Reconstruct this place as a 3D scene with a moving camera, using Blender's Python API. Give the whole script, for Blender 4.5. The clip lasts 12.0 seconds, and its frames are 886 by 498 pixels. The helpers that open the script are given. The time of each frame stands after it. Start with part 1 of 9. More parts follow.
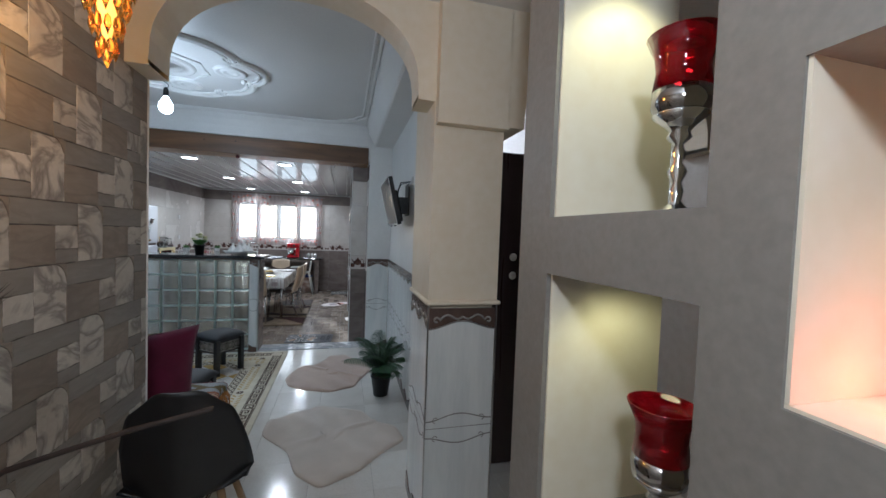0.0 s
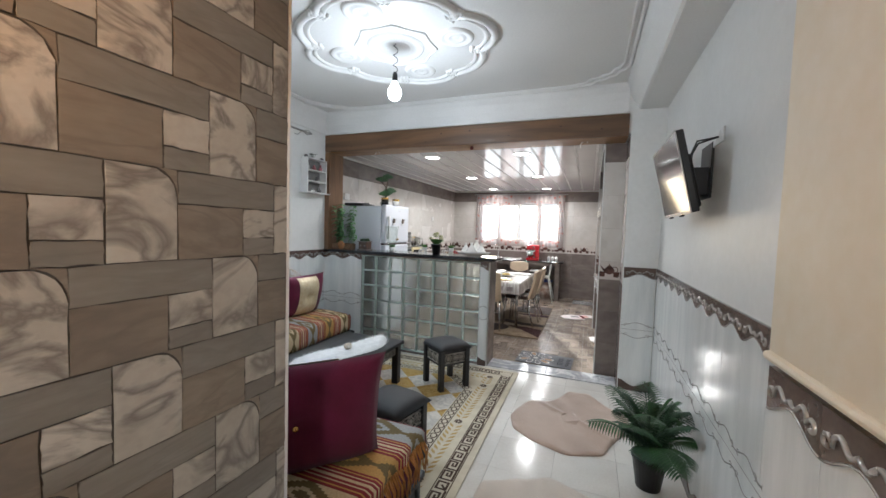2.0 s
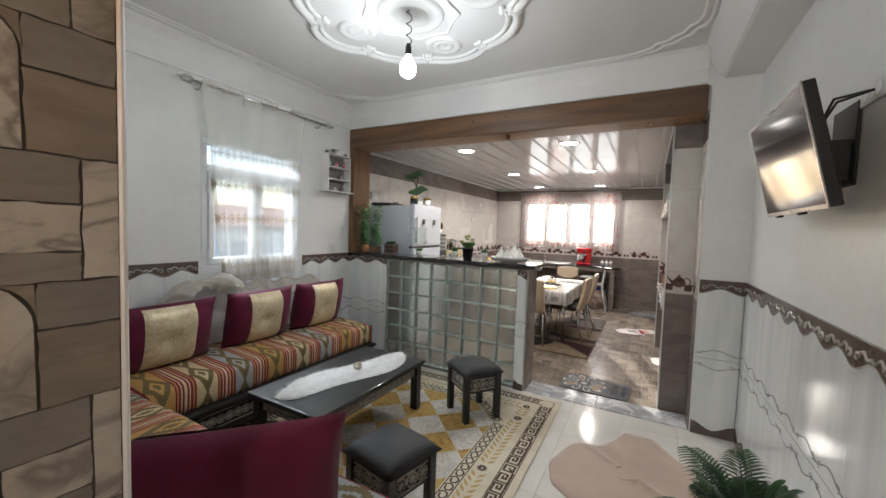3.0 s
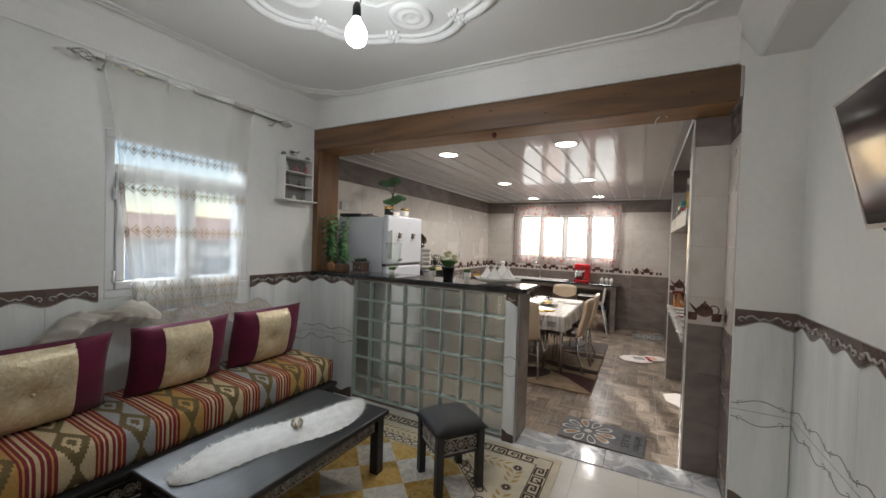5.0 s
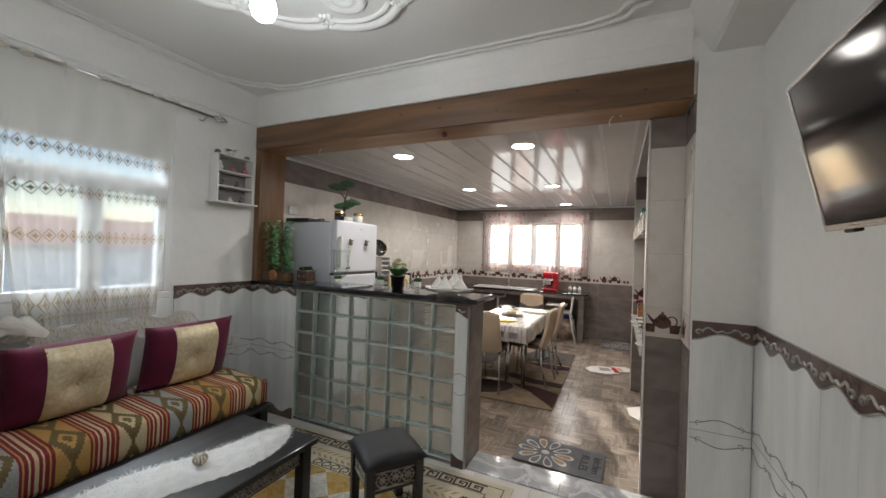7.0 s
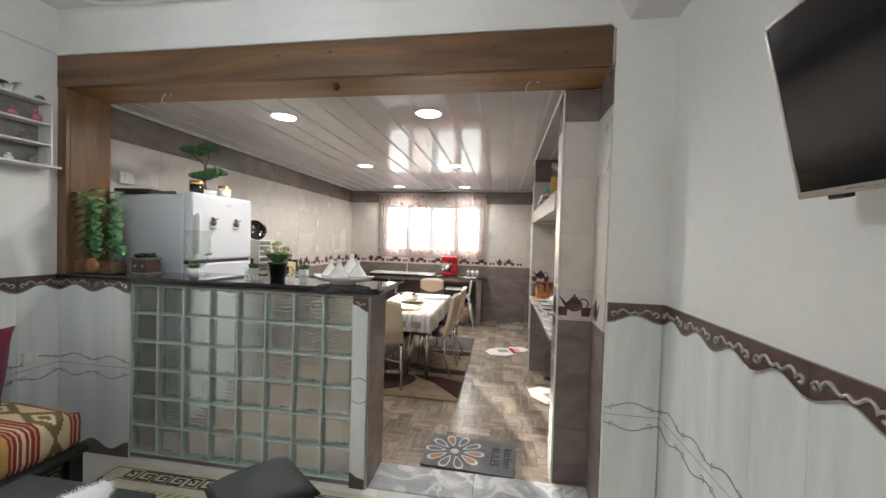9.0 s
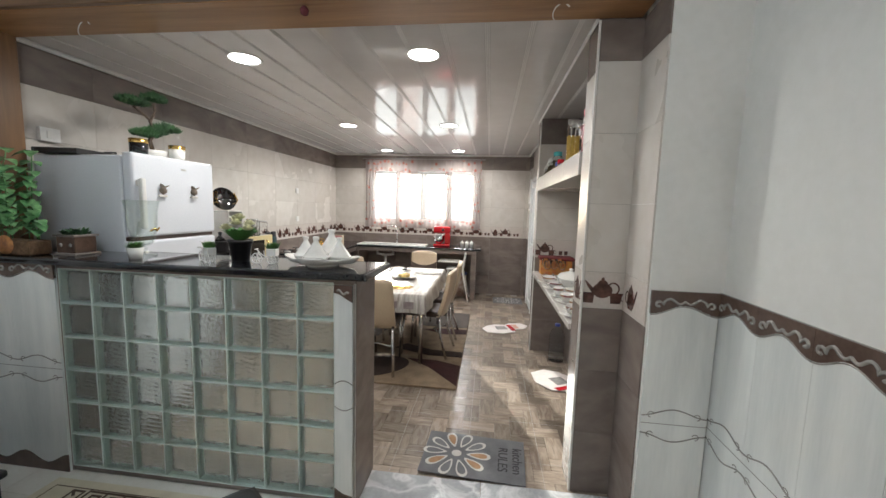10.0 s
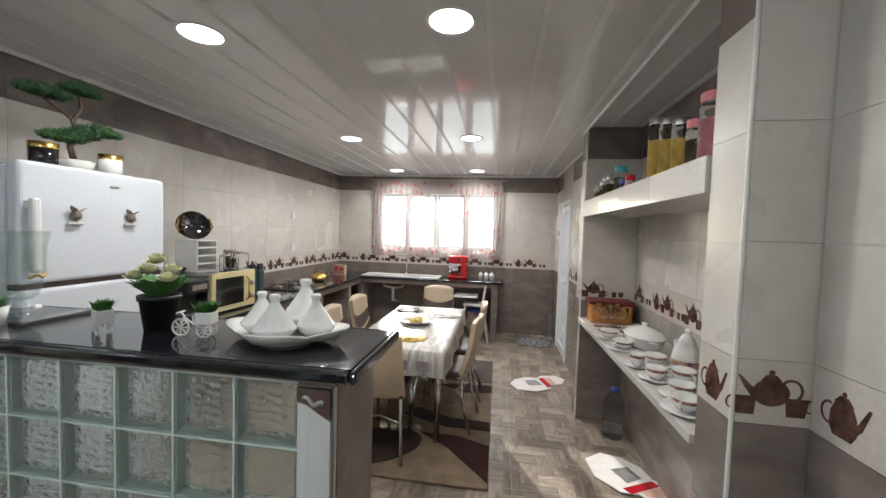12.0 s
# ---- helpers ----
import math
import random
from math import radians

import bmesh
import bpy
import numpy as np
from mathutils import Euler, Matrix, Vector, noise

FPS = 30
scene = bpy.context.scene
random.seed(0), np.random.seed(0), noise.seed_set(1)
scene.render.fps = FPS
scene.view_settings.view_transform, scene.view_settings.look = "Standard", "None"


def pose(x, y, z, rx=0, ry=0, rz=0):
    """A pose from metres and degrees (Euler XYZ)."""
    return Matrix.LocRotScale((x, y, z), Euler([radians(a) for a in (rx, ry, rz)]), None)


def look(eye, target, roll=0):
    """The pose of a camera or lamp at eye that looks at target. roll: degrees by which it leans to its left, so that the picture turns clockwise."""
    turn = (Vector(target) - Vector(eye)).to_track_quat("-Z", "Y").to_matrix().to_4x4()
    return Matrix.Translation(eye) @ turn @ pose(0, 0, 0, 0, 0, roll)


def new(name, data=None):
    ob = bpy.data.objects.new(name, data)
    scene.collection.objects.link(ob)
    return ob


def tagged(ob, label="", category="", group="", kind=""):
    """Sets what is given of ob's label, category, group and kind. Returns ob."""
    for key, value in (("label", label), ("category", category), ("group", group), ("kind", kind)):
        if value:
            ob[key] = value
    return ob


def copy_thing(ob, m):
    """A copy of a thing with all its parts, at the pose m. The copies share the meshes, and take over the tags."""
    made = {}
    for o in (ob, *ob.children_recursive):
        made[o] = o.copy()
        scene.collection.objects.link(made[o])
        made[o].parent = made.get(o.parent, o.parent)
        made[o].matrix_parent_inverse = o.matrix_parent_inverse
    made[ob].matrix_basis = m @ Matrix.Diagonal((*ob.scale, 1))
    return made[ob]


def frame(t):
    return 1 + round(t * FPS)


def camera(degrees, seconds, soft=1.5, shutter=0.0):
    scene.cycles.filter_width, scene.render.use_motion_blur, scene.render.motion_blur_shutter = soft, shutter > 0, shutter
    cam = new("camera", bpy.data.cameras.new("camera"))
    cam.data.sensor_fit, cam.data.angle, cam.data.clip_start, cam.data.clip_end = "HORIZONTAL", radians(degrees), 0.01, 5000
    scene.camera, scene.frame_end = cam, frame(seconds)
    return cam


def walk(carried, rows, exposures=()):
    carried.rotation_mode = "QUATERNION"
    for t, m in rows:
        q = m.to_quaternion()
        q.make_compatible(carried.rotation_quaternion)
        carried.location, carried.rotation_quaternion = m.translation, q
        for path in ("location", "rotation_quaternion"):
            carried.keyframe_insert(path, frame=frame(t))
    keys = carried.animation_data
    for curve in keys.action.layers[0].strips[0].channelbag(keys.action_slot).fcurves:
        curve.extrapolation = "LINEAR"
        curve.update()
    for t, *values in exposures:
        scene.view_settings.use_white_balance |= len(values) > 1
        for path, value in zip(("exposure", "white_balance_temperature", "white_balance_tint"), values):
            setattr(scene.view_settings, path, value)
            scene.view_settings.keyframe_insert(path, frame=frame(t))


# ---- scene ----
cam = camera(99.3, 12.0)
PATH = [
    (0, (0.167, -0.077, 1.619), (0.672, 1.857, 1.543), 2.1),
    (0.5, (0.179, 0.163, 1.601), (0.286, 2.158, 1.506), 2.1),
    (1, (0.191, 0.428, 1.584), (-0.204, 2.385, 1.478), 2.0),
    (1.5, (0.133, 0.745, 1.596), (-0.528, 2.629, 1.486), 1.9),
    (2, (0.136, 1.057, 1.568), (-0.586, 2.919, 1.462), 1.8),
    (2.5, (0.147, 1.353, 1.574), (-0.702, 3.161, 1.47), 1.7),
    (3, (0.101, 1.64, 1.584), (-0.855, 3.394, 1.475), 1.8),
    (5, (-0.046, 2.298, 1.603), (-0.985, 4.063, 1.567), 1.8),
    (5.5, (-0.095, 2.45, 1.596), (-1.048, 4.208, 1.587), 1.9),
    (6, (-0.015, 2.657, 1.615), (-1.092, 4.342, 1.623), 1.9),
    (6.5, (0.098, 2.717, 1.622), (-1.041, 4.362, 1.636), 1.8),
    (7, (0.071, 2.636, 1.597), (-0.771, 4.45, 1.61), 1.9),
    (7.5, (-0.06, 2.573, 1.589), (-0.503, 4.523, 1.583), 2.0),
    (9.3, (-0.151, 3.194, 1.552), (-0.447, 5.171, 1.483), 1.7),
    (9.5, (-0.211, 3.301, 1.547), (-0.493, 5.278, 1.447), 1.7),
    (10, (-0.258, 3.476, 1.584), (-0.499, 5.45, 1.369), 1.6),
    (10.5, (-0.187, 3.718, 1.607), (-0.431, 5.695, 1.426), 1.7),
    (11, (-0.166, 3.915, 1.602), (-0.417, 5.896, 1.491), 1.6),
    (11.5, (-0.299, 4.135, 1.606), (-0.541, 6.118, 1.499), 1.7),
    (12, (-0.483, 4.288, 1.629), (-0.773, 6.265, 1.538), 1.8),
]
walk(cam, [(t, look(eye, target, roll)) for t, eye, target, roll in PATH],
     [(0.0, -0.22, 5150, 4), (0.5, 0.14, 5300, 3), (1.2, 0.48, 5300, 3), (2.0, 0.56, 5800, 7), (2.6, 0.46, 6200, 9), (5.0, 0.05, 6400, 9), (6.9, 0.07, 6400, 9), (7.5, 0.26, 6400, 9), (9.5, 0.56, 6200, 6), (12.0, 0.36, 6000, 5)])

# ---- light ----
world = bpy.data.worlds.new("sky")
scene.world = world
world.use_nodes = True
wn = world.node_tree
sky = wn.nodes.new("ShaderNodeTexSky")
sky.sky_type, sky.sun_disc = "NISHITA", False
sky.sun_elevation, sky.sun_rotation = radians(23), radians(-16)
wn.links.new(sky.outputs[0], wn.nodes["Background"].inputs[0])
wn.nodes["Background"].inputs[1].default_value = 0.15
sun_data = bpy.data.lights.new("sun", "SUN")
sun_data.energy, sun_data.angle, sun_data.color = 4.5, radians(0.6), (1.0, 0.93, 0.82)
sun = new("sun", sun_data)
sun.matrix_world = look((-1.5, 20.0, 8.0), (-1.5 + 0.31 * 10, 10.0, 8.0 - 4.2))


def area(name, eye, target, sx, sy, watts, color=(1, 1, 1)):
    d = bpy.data.lights.new(name, "AREA")
    d.shape, d.size, d.size_y, d.energy, d.color = "RECTANGLE", sx, sy, watts, color
    ob = new(name, d)
    ob.matrix_world = look(eye, target)
    return ob


def spot(name, eye, target, watts, color, cone=120, radius=0.05):
    d = bpy.data.lights.new(name, "SPOT")
    d.energy, d.color, d.spot_size, d.spot_blend, d.shadow_soft_size = watts, color, radians(cone), 0.6, radius
    ob = new(name, d)
    ob.matrix_world = look(eye, target)
    return ob


def bulb_light(name, place, watts, color, radius=0.04):
    d = bpy.data.lights.new(name, "POINT")
    d.energy, d.color, d.shadow_soft_size = watts, color, radius
    ob = new(name, d)
    ob.location = place
    return ob


# Added lamp, out of sight above the living room window, in place of skylight.
area("window_fill_living", (-5.4, 4.1, 3.55), (-1.4, 3.9, 0.9), 2.6, 1.2, 310, (0.86, 0.94, 1.0))
# Two added lamps, in and above the kitchen window opening, replace bright sky.
area("window_fill_kitchen", (-1.5, 10.62, 1.85), (-1.5, 0, 1.6), 1.95, 1.0, 9, (1.0, 0.96, 0.9))
area("sky_fill_kitchen", (-1.5, 12.7, 4.0), (-1.5, 9.0, 0.7), 2.8, 1.4, 330, (1.0, 0.97, 0.93))
LAMPS = [(-1.98, 6.0), (-0.73, 6.0), (-2.04, 8.08), (-0.79, 8.08), (-2.1, 10.07), (-0.84, 10.07)]
for lx, ly in LAMPS:
    spot("downlight_beam", (lx, ly, 2.545), (lx, ly, 0), 46, (1.0, 0.93, 0.86), 172, 0.08)
bulb_light("bulb_glow", (-1.39, 3.78, 2.50), 20, (0.93, 0.97, 1.0), 0.06)
bulb_light("sconce_glow", (-0.5, 0.98, 2.12), 6.2, (1.0, 0.44, 0.07), 0.05)
spot("niche_spot_upper", (0.8, 0.58, 2.28), (0.86, 0.72, 1.6), 6, (1.0, 0.85, 0.42), 110, 0.03)
spot("niche_spot_lower", (0.8, 0.58, 1.49), (0.86, 0.72, 0.95), 1.9, (1.0, 0.85, 0.42), 150, 0.05)
spot("niche_spot_side", (0.85, 0.02, 1.79), (0.9, 0.1, 1.3), 1.1, (1.0, 0.5, 0.15), 120, 0.03)
bulb_light("niche_red", (0.74, 0.17, 1.47), 0.4, (1.0, 0.12, 0.05), 0.03)
bulb_light("hall_spot", (1.5, 2.75, 2.6), 13, (1.0, 0.95, 0.88), 0.06)
# Added fill light without a fixture, brightens the hall walls and pier.
bulb_light("hall_lamp", (0.05, -0.45, 2.25), 42, (1.0, 0.95, 0.9), 0.08)

# ---- materials ----
MATS = {}


def nodes_of(name):
    m = bpy.data.materials.new(name)
    m.use_nodes = True
    t = m.node_tree
    return m, t, t.nodes, t.nodes["Principled BSDF"]


def surf(name, c1, c2=None, scale=3.0, rough=0.5, metal=0.0, bump=0.1, fine=60.0, stretch=(1, 1, 1), detail=4.0, coat=0.0, rand=0.0, distort=0.0, dist=0.003, roughvar=0.08, sheen=0.0):
    """A surface of two mixed colours, with broad clouds, fine grain and relief."""
    m, t, n, b = nodes_of(name)
    c2 = c2 or tuple(v * 0.85 for v in c1)
    tc, mp = n.new("ShaderNodeTexCoord"), n.new("ShaderNodeMapping")
    mp.inputs["Scale"].default_value = stretch
    t.links.new(tc.outputs["Object"], mp.inputs[0])
    info = n.new("ShaderNodeObjectInfo")
    mul = n.new("ShaderNodeMath")
    mul.operation = "MULTIPLY"
    mul.inputs[1].default_value = 37.0 if rand else 0.0
    t.links.new(info.outputs["Random"], mul.inputs[0])
    t.links.new(mul.outputs[0], mp.inputs["Location"])
    big, small = n.new("ShaderNodeTexNoise"), n.new("ShaderNodeTexNoise")
    big.inputs["Scale"].default_value, big.inputs["Detail"].default_value, big.inputs["Distortion"].default_value = scale, detail, distort
    small.inputs["Scale"].default_value, small.inputs["Detail"].default_value = fine, 3.0
    for k in (big, small):
        t.links.new(mp.outputs[0], k.inputs["Vector"])
    ramp = n.new("ShaderNodeValToRGB")
    ramp.color_ramp.elements[0].position, ramp.color_ramp.elements[1].position = 0.35, 0.65
    ramp.color_ramp.elements[0].color, ramp.color_ramp.elements[1].color = (*c1, 1), (*c2, 1)
    t.links.new(big.outputs[0], ramp.inputs[0])
    mix = n.new("ShaderNodeMixRGB")
    mix.blend_type = "OVERLAY"
    mix.inputs[0].default_value = 0.18
    t.links.new(ramp.outputs[0], mix.inputs[1])
    t.links.new(small.outputs["Fac"], mix.inputs[2])
    out = mix.outputs[0]
    if rand:
        hsv = n.new("ShaderNodeHueSaturation")
        rng = n.new("ShaderNodeMapRange")
        rng.inputs[3].default_value, rng.inputs[4].default_value = 1 - rand, 1 + rand
        t.links.new(info.outputs["Random"], rng.inputs[0])
        t.links.new(rng.outputs[0], hsv.inputs["Value"])
        t.links.new(out, hsv.inputs["Color"])
        out = hsv.outputs[0]
    t.links.new(out, b.inputs["Base Color"])
    rr = n.new("ShaderNodeMapRange")
    rr.inputs[3].default_value, rr.inputs[4].default_value = max(0.02, rough - roughvar), min(1, rough + roughvar)
    t.links.new(big.outputs[0], rr.inputs[0])
    t.links.new(rr.outputs[0], b.inputs["Roughness"])
    b.inputs["Metallic"].default_value = metal
    b.inputs["Coat Weight"].default_value = coat
    b.inputs["Coat Roughness"].default_value = 0.06
    b.inputs["Sheen Weight"].default_value = sheen
    if bump:
        bp = n.new("ShaderNodeBump")
        bp.inputs["Strength"].default_value, bp.inputs["Distance"].default_value = bump, dist
        t.links.new(small.outputs["Fac"], bp.inputs["Height"])
        t.links.new(bp.outputs[0], b.inputs["Normal"])
    MATS[name] = m
    return m


def veined(name, c1, c2, vein, scale=2.0, rough=0.12, width=0.06, stretch=(1, 1, 1), rand=0.05, coat=0.0, bump=0.03, amount=0.8):
    """Marble: a clouded ground with thin crooked veins."""
    m = surf(name, c1, c2, scale, rough, 0, bump, 40, stretch, 5, coat, rand, 0.6, 0.001, 0.03)
    t = m.node_tree
    n, b = t.nodes, t.nodes["Principled BSDF"]
    mp = next(k for k in n if k.type == "MAPPING")
    nz = n.new("ShaderNodeTexNoise")
    nz.inputs["Scale"].default_value, nz.inputs["Detail"].default_value, nz.inputs["Distortion"].default_value = scale * 1.3, 6, 1.4
    t.links.new(mp.outputs[0], nz.inputs["Vector"])
    sub, ab, rg = n.new("ShaderNodeMath"), n.new("ShaderNodeMath"), n.new("ShaderNodeMapRange")
    sub.operation, ab.operation = "SUBTRACT", "ABSOLUTE"
    sub.inputs[1].default_value = 0.5
    rg.inputs[1].default_value, rg.inputs[2].default_value, rg.inputs[3].default_value, rg.inputs[4].default_value = 0.0, width, amount, 0.0
    t.links.new(nz.outputs["Fac"], sub.inputs[0])
    t.links.new(sub.outputs[0], ab.inputs[0])
    t.links.new(ab.outputs[0], rg.inputs[0])
    old = b.inputs["Base Color"].links[0].from_socket
    mx = n.new("ShaderNodeMixRGB")
    t.links.new(rg.outputs[0], mx.inputs[0])
    t.links.new(old, mx.inputs[1])
    mx.inputs[2].default_value = (*vein, 1)
    t.links.new(mx.outputs[0], b.inputs["Base Color"])
    return m


def glow(name, color, strength):
    m, t, n, b = nodes_of(name)
    b.inputs["Base Color"].default_value = (*color, 1)
    b.inputs["Emission Color"].default_value = (*color, 1)
    b.inputs["Emission Strength"].default_value = strength
    MATS[name] = m
    return m


def thin_glass(name, tint=(0.96, 0.98, 0.97)):
    """Clear thin-walled glass: it lets light straight through and gleams at its edges."""
    m, t, n, b = nodes_of(name)
    tr_, gl, fr, mx = n.new("ShaderNodeBsdfTransparent"), n.new("ShaderNodeBsdfGlossy"), n.new("ShaderNodeLayerWeight"), n.new("ShaderNodeMixShader")
    low = n.new("ShaderNodeMapRange")
    low.inputs[3].default_value, low.inputs[4].default_value = 0.03, 0.22
    tr_.inputs[0].default_value = (*tint, 1)
    gl.inputs["Roughness"].default_value = 0.04
    fr.inputs[0].default_value = 0.3
    t.links.new(fr.outputs["Facing"], low.inputs[0])
    t.links.new(low.outputs[0], mx.inputs[0])
    t.links.new(tr_.outputs[0], mx.inputs[1])
    t.links.new(gl.outputs[0], mx.inputs[2])
    t.links.new(mx.outputs[0], n["Material Output"].inputs[0])
    return m


def glassy(name, color, rough=0.0, ior=1.45, bump=0.0, scale=30.0, trans=1.0):
    m, t, n, b = nodes_of(name)
    b.inputs["Base Color"].default_value = (*color, 1)
    b.inputs["Roughness"].default_value = rough
    b.inputs["IOR"].default_value = ior
    b.inputs["Transmission Weight"].default_value = trans
    if bump:
        nz, bp, tc = n.new("ShaderNodeTexNoise"), n.new("ShaderNodeBump"), n.new("ShaderNodeTexCoord")
        nz.inputs["Scale"].default_value, nz.inputs["Distortion"].default_value = scale, 1.5
        bp.inputs["Strength"].default_value, bp.inputs["Distance"].default_value = bump, 0.01
        t.links.new(tc.outputs["Object"], nz.inputs["Vector"])
        t.links.new(nz.outputs["Fac"], bp.inputs["Height"])
        t.links.new(bp.outputs[0], b.inputs["Normal"])
    MATS[name] = m
    return m


def wood(name, c1, c2, axis="X", rough=0.4, rand=0.0, scale=6.0):
    st = {"X": (0.12, 1.6, 1.6), "Y": (1.6, 0.12, 1.6), "Z": (1.6, 1.6, 0.12)}[axis]
    return surf(name, c1, c2, scale, rough, 0, 0.25, 45, st, 6, 0.15, rand, 1.2)


WALL = surf("white_wall_paint", (0.80, 0.80, 0.78), (0.74, 0.74, 0.72), 1.1, 0.42, bump=0.08, fine=25)
HALL = surf("hall_wall_paint", (0.62, 0.58, 0.55), (0.57, 0.53, 0.50), 1.2, 0.45, bump=0.1, fine=25)
CREAM = surf("cream_wall_paint", (0.79, 0.72, 0.58), (0.74, 0.66, 0.52), 1.4, 0.5, bump=0.12, fine=20)
CEIL = surf("ceiling_paint", (0.78, 0.77, 0.75), (0.73, 0.72, 0.70), 0.8, 0.4, bump=0.05)
PLASTER = surf("plaster_moulding", (0.82, 0.81, 0.79), (0.76, 0.75, 0.73), 2.0, 0.5, bump=0.08)
TILE_W = surf("white_glazed_tile", (0.78, 0.80, 0.79), (0.66, 0.69, 0.69), 3.0, 0.16, bump=0.03, fine=30, stretch=(3, 3, 0.35), coat=0.2, roughvar=0.04)
DECO = surf("brown_border_tile", (0.085, 0.055, 0.045), (0.13, 0.09, 0.075), 6.0, 0.22, bump=0.1, fine=90, coat=0.3)
SILVER = surf("silver_glaze", (0.55, 0.53, 0.50), (0.42, 0.40, 0.38), 12.0, 0.25, 0.5, 0.05)
LINE = surf("grey_glaze_line", (0.38, 0.37, 0.36), (0.26, 0.25, 0.24), 12.0, 0.2, 0.2, 0.05)
TERRAZZO = surf("white_terrazzo", (0.74, 0.72, 0.67), (0.64, 0.61, 0.56), 2.2, 0.14, bump=0.02, fine=70, rand=0.03, coat=0.3, roughvar=0.05)
GREY_MARBLE = veined("grey_marble", (0.45, 0.46, 0.48), (0.30, 0.31, 0.33), (0.72, 0.72, 0.73), 3.0, 0.1, 0.08)
K_LIGHT = surf("light_kitchen_tile", (0.62, 0.58, 0.54), (0.575, 0.54, 0.50), 1.4, 0.27, bump=0.012, fine=9, rand=0.025, coat=0.0, roughvar=0.03, distort=0.4)
K_DARK = surf("taupe_kitchen_tile", (0.235, 0.195, 0.175), (0.165, 0.135, 0.12), 2.2, 0.22, bump=0.012, fine=9, rand=0.08, coat=0.0, roughvar=0.05, distort=1.2, stretch=(1, 1, 2))
K_BORDER = surf("cream_border_tile", (0.62, 0.57, 0.53), (0.56, 0.51, 0.47), 2.0, 0.15, bump=0.02)
GROUT = surf("grout", (0.36, 0.33, 0.31), (0.30, 0.27, 0.25), 9.0, 0.8, bump=0.2)
TEAPOT = surf("brown_print", (0.045, 0.02, 0.016), (0.13, 0.062, 0.048), 26.0, 0.2, bump=0.03)
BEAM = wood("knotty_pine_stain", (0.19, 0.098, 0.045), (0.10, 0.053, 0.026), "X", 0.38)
# Underside colour is nearly twice as bright as the beam's face.
UNDER = wood("pine_underside", (0.36, 0.19, 0.075), (0.25, 0.125, 0.048), "X", 0.4)
POST = wood("knotty_pine_post", (0.21, 0.108, 0.047), (0.12, 0.062, 0.029), "Z", 0.38)
KNOT = surf("knot", (0.05, 0.025, 0.013), (0.08, 0.04, 0.02), 30, 0.4)
PVC = surf("pvc_ceiling_panel", (0.70, 0.68, 0.675), (0.66, 0.64, 0.635), 0.8, 0.075, bump=0.02, fine=5, coat=0.0, roughvar=0.02, dist=0.004)
TRIM_W = surf("white_trim", (0.74, 0.73, 0.71), (0.68, 0.67, 0.65), 4, 0.35, bump=0.03)
PVC_FRAME = surf("white_pvc_frame", (0.80, 0.81, 0.82), (0.75, 0.76, 0.77), 3, 0.25, bump=0.02)
GRANITE = surf("black_granite", (0.010, 0.011, 0.014), (0.018, 0.019, 0.023), 60, 0.07, bump=0.0, fine=300, coat=0.3, roughvar=0.02)
CHROME = surf("chrome", (0.72, 0.72, 0.73), (0.62, 0.62, 0.63), 8, 0.12, 1.0, 0.02)
STEEL = surf("brushed_steel", (0.55, 0.54, 0.53), (0.48, 0.47, 0.46), 8, 0.3, 1.0, 0.05, stretch=(1, 1, 20))
BLACK_PL = surf("black_plastic", (0.008, 0.008, 0.009), (0.013, 0.013, 0.014), 5, 0.42, bump=0.05)
BLACK_GLOSS = surf("black_gloss", (0.01, 0.01, 0.011), (0.014, 0.014, 0.015), 5, 0.07, bump=0.0, roughvar=0.02)
BLACK_WOOD = wood("black_lacquered_wood", (0.016, 0.0155, 0.017), (0.010, 0.010, 0.011), "Y", 0.42)
LATTICE = surf("carved_silver_lattice", (0.40, 0.37, 0.33), (0.26, 0.24, 0.21), 30, 0.4, 0.4, 0.3, 140)
LEATHER = surf("black_leatherette", (0.015, 0.016, 0.019), (0.024, 0.025, 0.028), 7, 0.58, bump=0.25, fine=160, dist=0.002)
WHITE_EN = surf("white_enamel", (0.70, 0.72, 0.77), (0.66, 0.68, 0.73), 1.5, 0.22, bump=0.04, fine=120, coat=0.2)
WHITE_CER = surf("white_ceramic", (0.74, 0.73, 0.70), (0.69, 0.68, 0.655), 4, 0.12, bump=0.02, coat=0.4)
WHITE_PL = surf("white_plastic", (0.78, 0.77, 0.75), (0.72, 0.71, 0.69), 4, 0.35, bump=0.02)
MAROON = surf("maroon_velvet", (0.125, 0.003, 0.034), (0.075, 0.002, 0.02), 5, 0.9, bump=0.3, fine=220, sheen=0.08, dist=0.002)
BROCADE = surf("gold_cream_brocade", (0.58, 0.47, 0.28), (0.70, 0.62, 0.44), 11, 0.36, 0.25, 0.5, 48, dist=0.006, distort=3.0)
LEAF = surf("leaf_green", (0.035, 0.10, 0.03), (0.02, 0.06, 0.022), 12, 0.45, bump=0.1, rand=0.25)
LEAF_L = surf("leaf_light_green", (0.10, 0.26, 0.05), (0.05, 0.15, 0.03), 14, 0.45, bump=0.1, rand=0.2)
LEAF_D = surf("leaf_dark_green", (0.018, 0.05, 0.025), (0.03, 0.075, 0.035), 12, 0.5, bump=0.1, rand=0.25)
STEM = surf("stem_brown", (0.075, 0.05, 0.03), (0.05, 0.03, 0.02), 20, 0.7, bump=0.4)
GOLD = surf("gold_metal", (0.80, 0.55, 0.18), (0.65, 0.42, 0.12), 10, 0.25, 1.0, 0.05)
RED_PL = surf("red_enamel", (0.50, 0.012, 0.02), (0.40, 0.008, 0.015), 4, 0.22, bump=0.02, coat=0.4)
